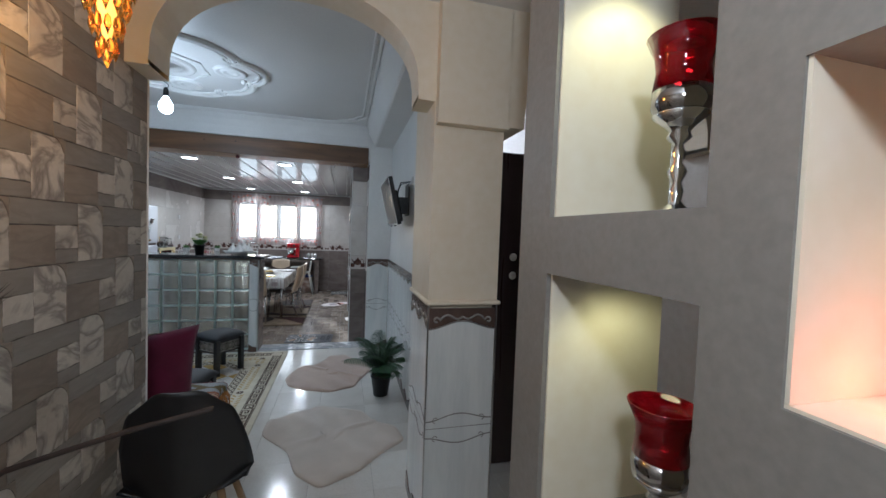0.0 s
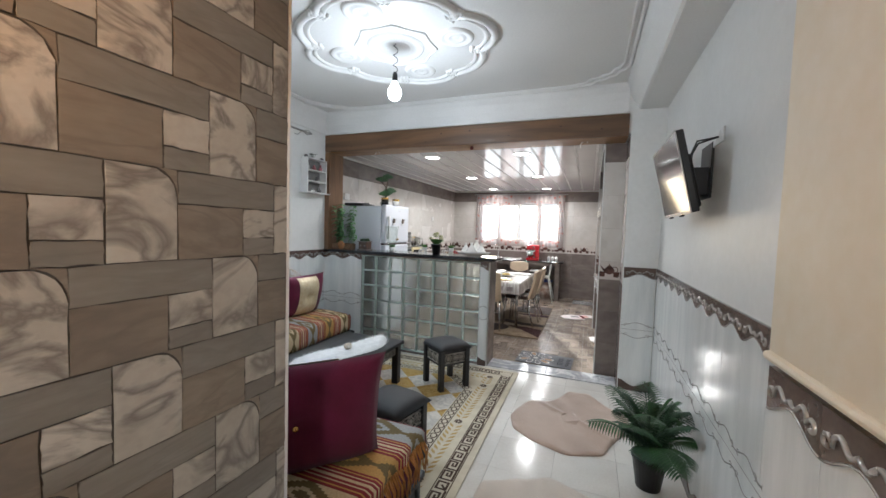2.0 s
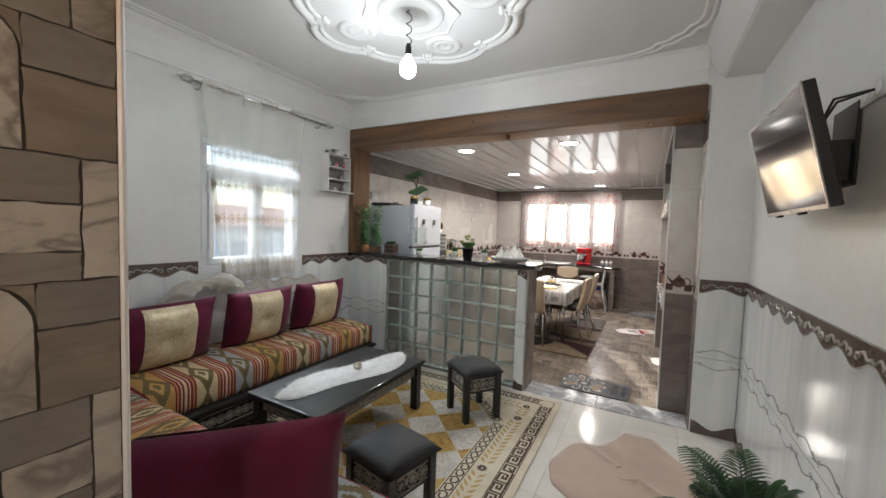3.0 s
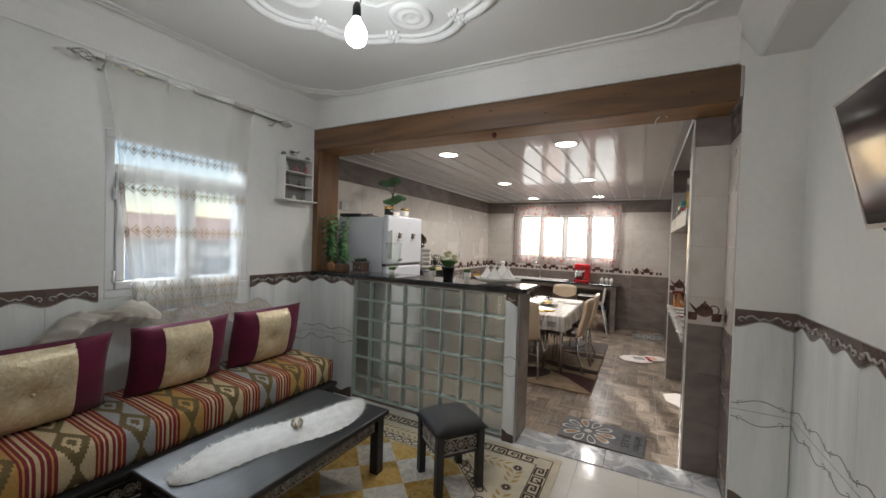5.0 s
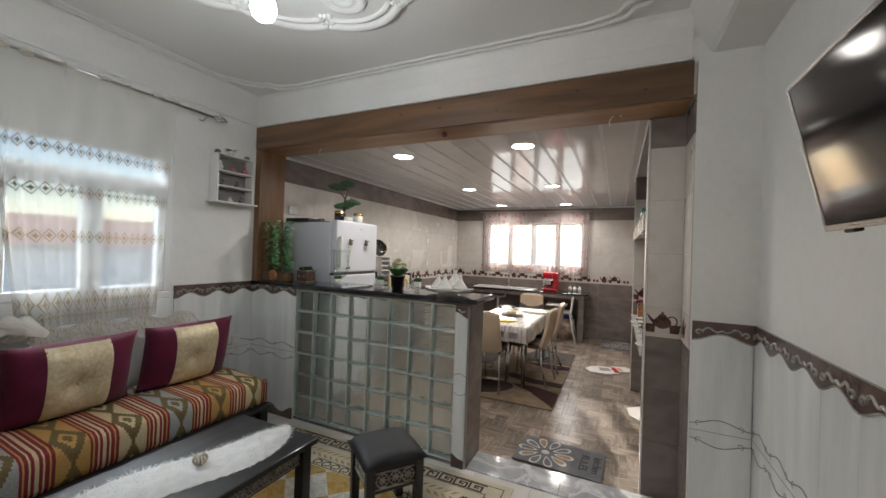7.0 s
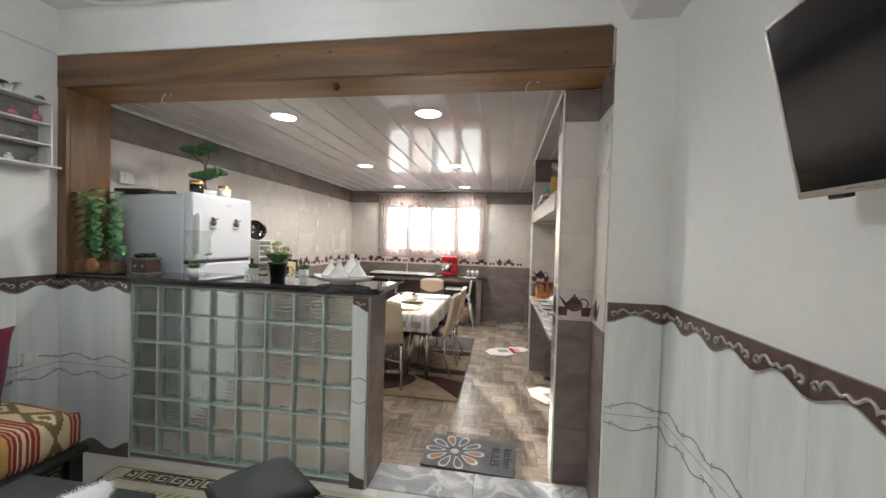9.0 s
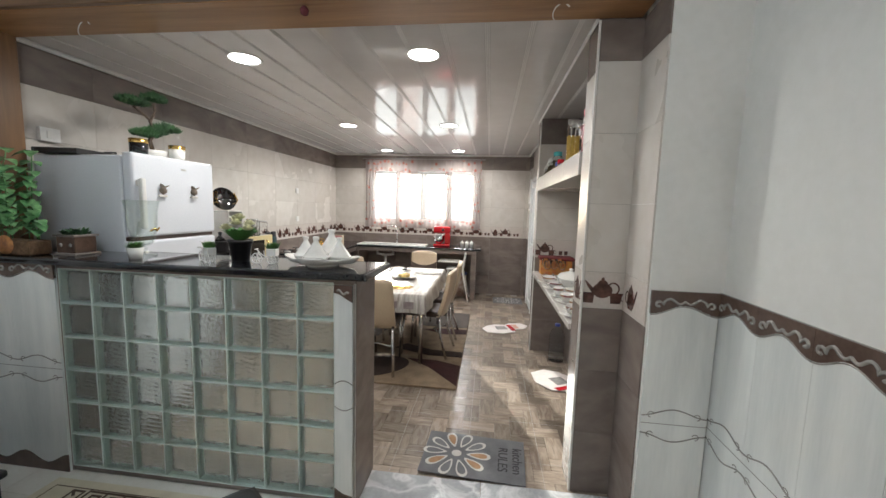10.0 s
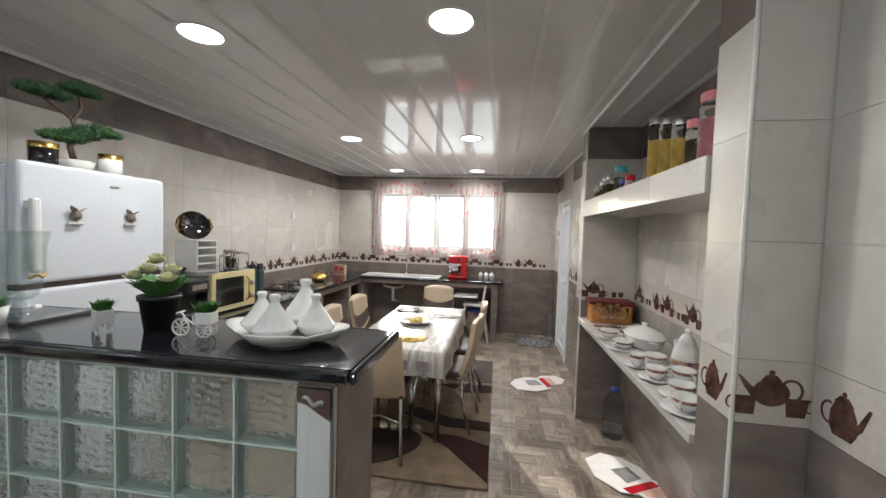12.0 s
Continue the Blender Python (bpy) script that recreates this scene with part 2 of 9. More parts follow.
TAN = surf("tan_faux_fur", (0.50, 0.38, 0.30), (0.43, 0.32, 0.25), 3.5, 0.9, bump=0.6, fine=260, sheen=0.4, dist=0.004)
CREAM_FUR = surf("cream_faux_fur", (0.60, 0.52, 0.44), (0.52, 0.45, 0.38), 3.5, 0.9, bump=0.6, fine=260, sheen=0.4, dist=0.004)
WHITE_FUR = surf("white_fur", (0.80, 0.79, 0.77), (0.68, 0.67, 0.65), 18, 0.95, bump=0.8, fine=180, sheen=0.4, dist=0.01)
CREAM_UP = surf("cream_leatherette", (0.56, 0.44, 0.31), (0.50, 0.39, 0.27), 4, 0.4, bump=0.1, fine=150)
BROWN_UP = surf("brown_leatherette", (0.05, 0.03, 0.025), (0.07, 0.045, 0.035), 5, 0.4, bump=0.12, fine=150)
DARK_DOOR = wood("dark_brown_door", (0.028, 0.016, 0.015), (0.018, 0.010, 0.010), "Z", 0.3)
BROWN_CAB = wood("brown_cabinet_wood", (0.17, 0.10, 0.07), (0.13, 0.075, 0.05), "Z", 0.4)
PANE = glassy("window_glass", (0.98, 0.99, 1.0), 0.0, 1.02)
BLOCK_G = glassy("glass_block", (0.90, 0.965, 0.94), 0.03, 1.45, 0.3, 60, 0.92)
BLOCK_E = glassy("glass_block_edge", (0.72, 0.85, 0.80), 0.4, 1.3, trans=0.4)
CLEAR = glassy("clear_glass", (0.97, 0.98, 0.98), 0.01, 1.14)
RED_GLASS = glassy("ruby_glass", (0.38, 0.004, 0.012), 0.02, 1.4, trans=0.75)
RUBY_CHROME = surf("smoked_chrome", (0.45, 0.43, 0.42), (0.36, 0.34, 0.33), 8, 0.08, 1.0, 0.02)
AMBER = glassy("amber_crystal", (1.0, 0.55, 0.10), 0.08, 1.5, 0.3, 60)
LED = glow("led_panel", (1.0, 0.95, 0.88), 9.0)
BULB = glow("lit_bulb", (0.95, 0.98, 1.0), 14.0)
SCREEN = surf("tv_screen", (0.010, 0.010, 0.012), (0.012, 0.012, 0.014), 3, 0.09, bump=0, roughvar=0.02)

# ---- mesh helpers ----


def part(name, bm, material, parent=None, label="", smooth=False):
    """Links a bmesh as one mesh object, under a thing or a part if one is given."""
    me = bpy.data.meshes.new(name)
    if smooth:
        for f in bm.faces:
            f.smooth = True
    bm.to_mesh(me)
    bm.free()
    for k in material if isinstance(material, (list, tuple)) else [material]:
        me.materials.append(k)
    ob = new(name, me)
    if parent:
        ob.parent = parent
    if label:
        ob["label"] = label
    return ob


def shared(name, me, parent, place=(0, 0, 0), turn=(0, 0, 0)):
    """Another object on the same mesh data."""
    ob = new(name, me)
    ob.parent = parent
    ob.location, ob.rotation_euler = place, [radians(a) for a in turn]
    return ob


def thing(name, label, category, place=(0, 0, 0), turn=0.0, group=""):
    ob = tagged(new(name), label, category, group)
    ob.location, ob.rotation_euler = place, (0, 0, radians(turn))
    ob.empty_display_size = 0.1
    return ob


def bx(bm, x0, x1, y0, y1, z0, z1, bev=0.0, seg=2, mat=0, m=None):
    """Adds a box, with bevelled edges if asked, to bm."""
    t = bmesh.new()
    bmesh.ops.create_cube(t, size=1.0)
    for v in t.verts:
        v.co = ((x0 + x1) / 2 + v.co.x * (x1 - x0), (y0 + y1) / 2 + v.co.y * (y1 - y0), (z0 + z1) / 2 + v.co.z * (z1 - z0))
    if bev:
        bmesh.ops.bevel(t, geom=t.edges[:], offset=bev, segments=seg, profile=0.5, affect="EDGES")
    merge(bm, t, mat, m)
    return bm


def merge(bm, t, mat=0, m=None):
    if m is not None:
        bmesh.ops.transform(t, matrix=m, verts=t.verts)
    vs = [bm.verts.new(v.co) for v in t.verts]
    t.verts.index_update()
    for f in t.faces:
        try:
            g = bm.faces.new([vs[v.index] for v in f.verts])
            g.material_index, g.smooth = mat, f.smooth
        except ValueError:
            pass
    t.free()


def box(name, parent, x0, x1, y0, y1, z0, z1, material, bev=0.0, label="", seg=2):
    return part(name, bx(bmesh.new(), x0, x1, y0, y1, z0, z1, bev, seg), material, parent, label)


def lathe(bm, profile, seg=24, place=(0, 0, 0), mat=0, m=None):
    """Adds a turned shape: profile is a row of (radius, height)."""
    t = bmesh.new()
    rings = []
    for r, z in profile:
        if r < 1e-5:
            rings.append([t.verts.new((0, 0, z))])
        else:
            rings.append([t.verts.new((r * math.cos(2 * math.pi * i / seg), r * math.sin(2 * math.pi * i / seg), z)) for i in range(seg)])
    for a, b in zip(rings, rings[1:]):
        for i in range(seg):
            j = (i + 1) % seg
            q = [a[i], a[j], b[j], b[i]] if len(a) > 1 and len(b) > 1 else ([a[0], b[j], b[i]] if len(a) == 1 and len(b) > 1 else ([a[i], a[j], b[0]] if len(a) > 1 else None))
            if q:
                f = t.faces.new(q)
                f.smooth = True
    bmesh.ops.recalc_face_normals(t, faces=t.faces[:])
    mm = Matrix.Translation(place) if m is None else Matrix.Translation(place) @ m
    merge(bm, t, mat, mm)
    return bm


def tube(bm, pts, r, seg=8, mat=0, taper=1.0, closed=False):
    """Adds a round bar along a row of points."""
    pts = [Vector(p) for p in pts]
    n = len(pts)
    rings = []
    side = None
    for i, p in enumerate(pts):
        d = (pts[(i + 1) % n] - pts[i - 1]) if closed else (pts[min(i + 1, n - 1)] - pts[max(i - 1, 0)])
        d.normalize()
        if side is None:
            side = d.orthogonal().normalized()
        side = (side - d * side.dot(d))
        side = side.normalized() if side.length > 1e-6 else d.orthogonal().normalized()
        up = d.cross(side)
        k = r * (1 + (taper - 1) * i / max(1, n - 1))
        rings.append([bm.verts.new(p + (side * math.cos(2 * math.pi * j / seg) + up * math.sin(2 * math.pi * j / seg)) * k) for j in range(seg)])
    pairs = list(zip(rings, rings[1:])) + ([(rings[-1], rings[0])] if closed else [])
    for a, b in pairs:
        for j in range(seg):
            f = bm.faces.new([a[j], a[(j + 1) % seg], b[(j + 1) % seg], b[j]])
            f.smooth, f.material_index = True, mat
    if not closed:
        for ring in (rings[0][::-1], rings[-1]):
            f = bm.faces.new(ring)
            f.material_index = mat
    return bm


def slab(bm, outline, z0, z1, m=None, mat=0):
    """Adds a plate: an outline in x and y, from z0 to z1, turned by m."""
    t = bmesh.new()
    a = [t.verts.new((x, y, z0)) for x, y in outline]
    b = [t.verts.new((x, y, z1)) for x, y in outline]
    t.faces.new(a[::-1])
    t.faces.new(b)
    for i in range(len(a)):
        j = (i + 1) % len(a)
        t.faces.new([a[i], a[j], b[j], b[i]])
    bmesh.ops.recalc_face_normals(t, faces=t.faces[:])
    merge(bm, t, mat, m)
    return bm


def holed(bm, axis, p0, p1, u0, u1, v0, v1, holes, mat=0):
    """Adds a wall from p0 to p1 across its axis, u0..u1 along it and v0..v1 high, with openings (u0, u1, v0, v1)."""
    us = sorted({u0, u1, *[h[0] for h in holes], *[h[1] for h in holes]})
    vs = sorted({v0, v1, *[h[2] for h in holes], *[h[3] for h in holes]})
    for a, b in zip(us, us[1:]):
        run = None
        for c, d in zip(vs, vs[1:]):
            full = not any(h[0] <= a + 1e-6 and b <= h[1] + 1e-6 and h[2] <= c + 1e-6 and d <= h[3] + 1e-6 for h in holes)
            if full:
                run = (run[0], d) if run else (c, d)
            if run and (not full or d == vs[-1]):
                if axis == "x":
                    bx(bm, p0, p1, a, b, run[0], run[1], mat=mat)
                else:
                    bx(bm, a, b, p0, p1, run[0], run[1], mat=mat)
                run = None
    return bm


def structure(name, bm, material, label="", category=""):
    return tagged(part(name, bm, material), label, category, kind="structure")


XL, XR, YN, YS = -3.22, 0.78, 5.25, 1.95
ZC, ZK = 3.05, 2.57
FACE_E = Matrix(((0, 0, 1, 0), (1, 0, 0, 0), (0, 1, 0, 0), (0, 0, 0, 1)))     # plate's x along y, y up, thickness to +x
FACE_W = Matrix(((0, 0, -1, 0), (-1, 0, 0, 0), (0, 1, 0, 0), (0, 0, 0, 1)))   # plate's x along -y, y up, thickness to -x
FACE_S = Matrix(((1, 0, 0, 0), (0, 0, -1, 0), (0, 1, 0, 0), (0, 0, 0, 1)))    # plate's x along x, y up, thickness to -y

# ---- large structure ----
ground = structure("ground", bx(bmesh.new(), -60, 60, -60, 60, -0.6, -0.5), surf("yard_ground", (0.30, 0.27, 0.23), (0.24, 0.21, 0.18), 0.5, 0.9, bump=0.5), "dusty pale ground of the yard outside", "ground")
floor = structure("floor_base", bx(bmesh.new(), -3.5, 3.6, -2.3, 5.25, -0.3, -0.012), GROUT, "pale screed under the terrazzo tiles", "floor")
kfloor = structure("kitchen_floor_base", bx(bmesh.new(), -3.5, 1.2, 5.25, 10.8, -0.3, -0.012), GROUT, "grey screed under the wood-look kitchen tiles", "floor")

structure("wall_west", holed(bmesh.new(), "x", XL - 0.22, XL, YS - 0.2, YN, -0.3, ZC + 0.2, [(3.47, 4.46, 1.16, 2.27)]), WALL, "white painted living room wall with a window", "wall")
structure("wall_kitchen_west", bx(bmesh.new(), XL - 0.22, XL - 0.028, YN, 10.75, -0.3, ZC + 0.2), GROUT, "kitchen wall behind beige tiles", "wall")
structure("wall_south", bx(bmesh.new(), XL, -0.9, YS - 0.2, YS, 0, ZC), WALL, "white painted wall behind the corner sofa", "wall")
structure("wall_east", bx(bmesh.new(), XR, XR + 0.15, 2.25, YN + 0.15, 0, ZC), WALL, "white painted wall carrying the television", "wall")
nw = bmesh.new()
bx(nw, XL, XR, YN, YN + 0.3, 2.76, ZC + 0.2)
bx(nw, XL, 0.47, YN + 0.012, YN + 0.3, 2.575, 2.759)
bx(nw, 0.47, XR, YN, YN + 0.3, 0, 2.76)
structure("wall_north", nw, WALL, "white painted wall above the timber beam with a pier", "wall")
structure("soffit_beam", slab(bmesh.new(), [(0.41, ZC), (0.45, 2.95), (0.53, 2.81), (0.55, 2.8), (XR, 2.8), (XR, ZC)], -YN, -YS, FACE_S), CEIL, "white painted downstand beam along the wall", "beam")
structure("ceiling", bx(bmesh.new(), XL - 0.2, XR + 0.1, YS - 0.2, YN + 0.1, ZC, ZC + 0.15), CEIL, "white plaster living room ceiling", "ceiling")
structure("wall_kitchen_north", holed(bmesh.new(), "y", 10.53, 10.78, -3.5, 1.2, -0.3, ZC, [(-2.54, -0.5, 1.3, 2.3)]), GROUT, "kitchen window wall behind tiles", "wall")
ke = bmesh.new()
bx(ke, 0.258, 0.47, 5.558, 5.75, 0, ZK + 0.1)
bx(ke, 0.258, 0.47, 7.74, 7.9, 0, ZK + 0.1)
bx(ke, 0.708, 0.86, 5.75, 7.74, 0, ZK + 0.1)
bx(ke, 0.47, 0.86, 5.55, 5.74, 0, ZK + 0.1)
bx(ke, 0.47, 0.86, 7.75, 7.9, 0, ZK + 0.1)
bx(ke, 0.428, 0.86, 7.9, 9.25, 0, ZK + 0.1)
bx(ke, 0.428, 0.86, 10.0, 10.53, 0, ZK + 0.1)
bx(ke, 0.428, 0.86, 9.25, 10.0, 2.1, ZK + 0.1)
structure("wall_kitchen_east", ke, GROUT, "kitchen wall with a shelved alcove and a side door", "wall")

# Kitchen ceiling of glossy panels with paired grooves
kc = bmesh.new()
x = XL - 0.02
while x < 0.9:
    w = 0.245
    bx(kc, x, x + w - 0.03, 5.553, 10.6, ZK, ZK + 0.03, 0.003, 1)
    # Ridges are coloured white to paint in the glint along each groove.
    for g0 in (0.027, 0.017, 0.007):
        bx(kc, x + w - g0, x + w - g0 + 0.004, 5.553, 10.6, ZK - 0.0015, ZK + 0.03, 0.001, 1, mat=1)
    x += w
bx(kc, XL - 0.2, 0.9, 5.553, 10.7, ZK + 0.0012, ZK + 0.12)
structure("kitchen_ceiling", kc, [PVC, TRIM_W], "glossy grey-white plastic panel kitchen ceiling", "ceiling")
ct = bmesh.new()
for a in ((XL, XL + 0.03, 5.55, 10.53), (XL, 0.42, 10.50, 10.53), (0.238, 0.25, 5.56, 7.9), (0.39, 0.42, 7.9, 10.5)):
    bx(ct, *a, ZK - 0.03, ZK - 0.001, 0.006, 1)
structure("trim_kitchen_ceiling", ct, TRIM_W, "narrow white plastic cornice strip", "trim")

# Timber beam and post of the wide opening
beam = thing("timber_beam", "stained knotty pine beam boxing across the opening", "beam", (0, 0, 0))
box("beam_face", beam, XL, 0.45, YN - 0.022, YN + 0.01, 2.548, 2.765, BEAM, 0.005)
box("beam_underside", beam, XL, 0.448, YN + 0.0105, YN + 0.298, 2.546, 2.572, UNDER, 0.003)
for kx, kz in ((-2.4, 2.66), (-1.75, 2.6), (-1.2, 2.70), (-0.75, 2.62), (-0.2, 2.68), (0.2, 2.63), (-1.55, 2.69), (-2.8, 2.6)):
    part("knot", lathe(bmesh.new(), [(0, 0.002), (0.018, 0.001), (0.022, -0.004)], 12, (kx, YN - 0.0205, kz), m=Matrix.Rotation(radians(90), 4, "X") @ Matrix.Scale(1.5, 4, (1, 0, 0))), KNOT, beam)
for hx in (-2.5, 0.05):
    part("wire_loop", tube(bmesh.new(), [(hx + 0.02 * math.cos(a) - 0.01 * a, 5.4, 2.535 + 0.025 * math.sin(a) - 0.006 * a) for a in np.linspace(0, 5, 14)], 0.003, 6), WHITE_PL, beam, "loose loop of white wire")
part("red_knot", lathe(bmesh.new(), [(0, -0.03), (0.018, -0.02), (0.022, 0), (0.01, 0.016), (0, 0.016)], 10, (-1.2, 5.33, 2.53)), surf("red_thread", (0.12, 0.02, 0.025), (0.08, 0.012, 0.015), 30, 0.8), beam, "dark red thread knot")
post = thing("timber_post", "stained knotty pine post lining the opening", "post")
box("post_face", post, XL, XL + 0.072, YN - 0.018, YN + 0.01, 1.25, 2.545, POST, 0.005)
box("post_reveal", post, XL, XL + 0.07, YN + 0.011, YN + 0.29, 1.25, 2.545, POST, 0.005)
structure("trim_beam", bx(bmesh.new(), XL, 0.44, YN - 0.03, YN, 2.768, 2.785, 0.004, 1), PLASTER, "thin white plaster bead above the beam", "trim")

# ---- hall and arch ----
ZH = 2.75
structure("wall_stone_paper", bx(bmesh.new(), -0.9, -0.722, -2.3, YS, 0, ZH + 0.4), surf("dark_joint_paper", (0.10, 0.085, 0.072), (0.08, 0.068, 0.058), 20, 0.6), "hall wall papered with a stone pattern", "wall")
structure("trim_wall_edge", bx(bmesh.new(), -0.9, -0.716, YS, YS + 0.012, 0, 2.3, 0.004, 1), PLASTER, "white edge bead of the papered wall", "trim")
structure("hall_ceiling", bx(bmesh.new(), -0.9, 3.7, -2.4, 1.76, ZH, ZH + 0.15), CEIL, "white hall ceiling", "ceiling")
structure("wall_hall_south", bx(bmesh.new(), -0.9, 3.7, -2.5, -2.3, 0, ZH), HALL, "plain hall wall", "wall")
structure("wall_hall_east", bx(bmesh.new(), 3.4, 3.6, -2.3, 3.4, 0, ZH), HALL, "plain hall wall", "wall")
structure("wall_corridor_north", bx(bmesh.new(), XR + 0.15, 3.4, 3.25, 3.4, 0, ZH), surf("pinkish_white_paint", (0.70, 0.66, 0.66), (0.65, 0.61, 0.61), 1.3, 0.5), "pinkish white corridor wall", "wall")
structure("corridor_ceiling", bx(bmesh.new(), XR + 0.1, 3.5, 1.76, 3.4, ZH, ZH + 0.15), CEIL, "white corridor ceiling", "ceiling")


def arch(name, u0, u1, spring, crown, top, y0, y1, label):
    """A wall head whose underside is an arch with small shoulders."""
    n = 28
    pts = [(u0 - 0.001, top), (u0 - 0.001, spring)]
    mid, half = (u0 + u1) / 2, (u1 - u0) / 2
    pts += [(u0 + 0.085, spring)]
    for i in range(n + 1):
        a = math.pi * (1 - i / n)
        pts.append((mid + (half - 0.085) * math.cos(a), spring + 0.02 + (crown - spring - 0.02) * math.sin(a) ** 0.75))
    pts += [(u1 - 0.085, spring), (u1 + 0.001, spring), (u1 + 0.001, top)]
    bm = bmesh.new()
    for a, b in zip(pts[1:-1], pts[2:-1]):
        if abs(b[0] - a[0]) < 1e-5:
            continue
        v = [bm.verts.new(p) for p in ((a[0], y0, a[1]), (b[0], y0, b[1]), (b[0], y0, top), (a[0], y0, top), (a[0], y1, a[1]), (b[0], y1, b[1]), (b[0], y1, top), (a[0], y1, top))]
        for q in ((0, 1, 2, 3), (7, 6, 5, 4), (0, 4, 5, 1)):
            bm.faces.new([v[k] for k in q])
    bmesh.ops.remove_doubles(bm, verts=bm.verts[:], dist=1e-5)
    bmesh.ops.recalc_face_normals(bm, faces=bm.faces[:])
    return structure(name, bm, CREAM, label, "arch")


arch("arch_living", -0.72, 0.58, 2.275, 2.74, ZC + 0.1, 1.76, YS, "cream plastered arch over the living room opening")
arch("arch_corridor", 0.95, 2.3, 2.17, 2.62, ZC + 0.1, 1.7, 1.95, "cream plastered arch over the corridor opening")
pr = bmesh.new()
bx(pr, 0.58, 0.95, 1.76, 2.25, 1.275, ZC + 0.1)
bx(pr, 0.60, 0.93, 1.775, 2.25, 0, 1.275)
structure("pier_arch", pr, CREAM, "cream painted pier between the two arches", "pier")
structure("corbel", bx(bmesh.new(), 0.585, 0.952, 1.70, 1.76, 2.16, ZC), CREAM, "cream plaster corbel block on the pier", "corbel")
structure("pier_ledge", bx(bmesh.new(), 0.565, 0.965, 1.735, 2.255, 1.262, 1.285, 0.01), CREAM, "uneven cream plaster ledge", "ledge")
structure("wall_corridor_east", bx(bmesh.new(), 2.3, 2.5, 1.7, 3.3, 0, ZC), HALL, "corridor wall", "wall")

# Shelf wall with lit niches
nm = holed(bmesh.new(), "x", 0.64, 0.98, -2.3, 0.885, 0, ZH, [(0.33, 0.735, 0.95, 1.535), (0.33, 0.735, 1.67, 2.32), (-0.25, 0.225, 1.44, 1.825)])
structure("wall_niches", nm, surf("taupe_niche_paint", (0.23, 0.213, 0.192), (0.215, 0.198, 0.178), 1.5, 0.5, bump=0.06), "grey-brown room divider with lit display niches", "wall")
structure("niche_back", bx(bmesh.new(), 0.965, 0.985, -0.26, 0.232, 1.43, 1.83), CREAM, "cream back panel of the niche", "panel")
for z0, z1 in ((0.95, 1.535), (1.67, 2.32)):
    structure("niche_lining", bx(bmesh.new(), 0.652, 0.978, 0.729, 0.7345, z0, z1), CREAM, "cream lining of the lit niche", "panel")

structure("niche_lining", bx(bmesh.new(), 0.644, 0.964, 0.2195, 0.2245, 1.4455, 1.825), CREAM, "cream lining of the orange-lit niche", "panel")
structure("niche_lining", bx(bmesh.new(), 0.644, 0.964, -0.25, 0.2245, 1.4405, 1.4450), CREAM, "cream floor of the orange-lit niche", "panel")


def goblet(place):
    g = thing("candle_goblet", "ruby glass candle holder on a silver stem", "candle holder", place, group="goblets in the niches")
    part("stem", lathe(bmesh.new(), [(0, 0), (0.042, 0), (0.042, 0.008), (0.02, 0.018), (0.009, 0.03), (0.014, 0.05), (0.008, 0.066), (0.018, 0.088), (0.009, 0.105), (0.014, 0.122), (0.008, 0.14), (0.022, 0.154), (0.017, 0.166), (0.026, 0.175), (0.05, 0.196), (0.047, 0.2), (0, 0.2)], 20), CHROME, g, "turned silver stem")
    part("base_cup", lathe(bmesh.new(), [(0.046, 0.2), (0.053, 0.212), (0.052, 0.243), (0.049, 0.243), (0.049, 0.214), (0.0, 0.206)], 24), RUBY_CHROME, g, "silvered lower cup")
    part("cup", lathe(bmesh.new(), [(0.0, 0.247), (0.052, 0.244), (0.047, 0.28), (0.050, 0.31), (0.066, 0.347), (0.063, 0.347), (0.047, 0.31), (0.044, 0.28), (0.047, 0.25)], 24), RED_GLASS, g, "flared ruby glass cup")


goblet((0.79, 0.525, 1.67))
goblet((0.79, 0.525, 0.95))

# ---- tile dado of the living room ----


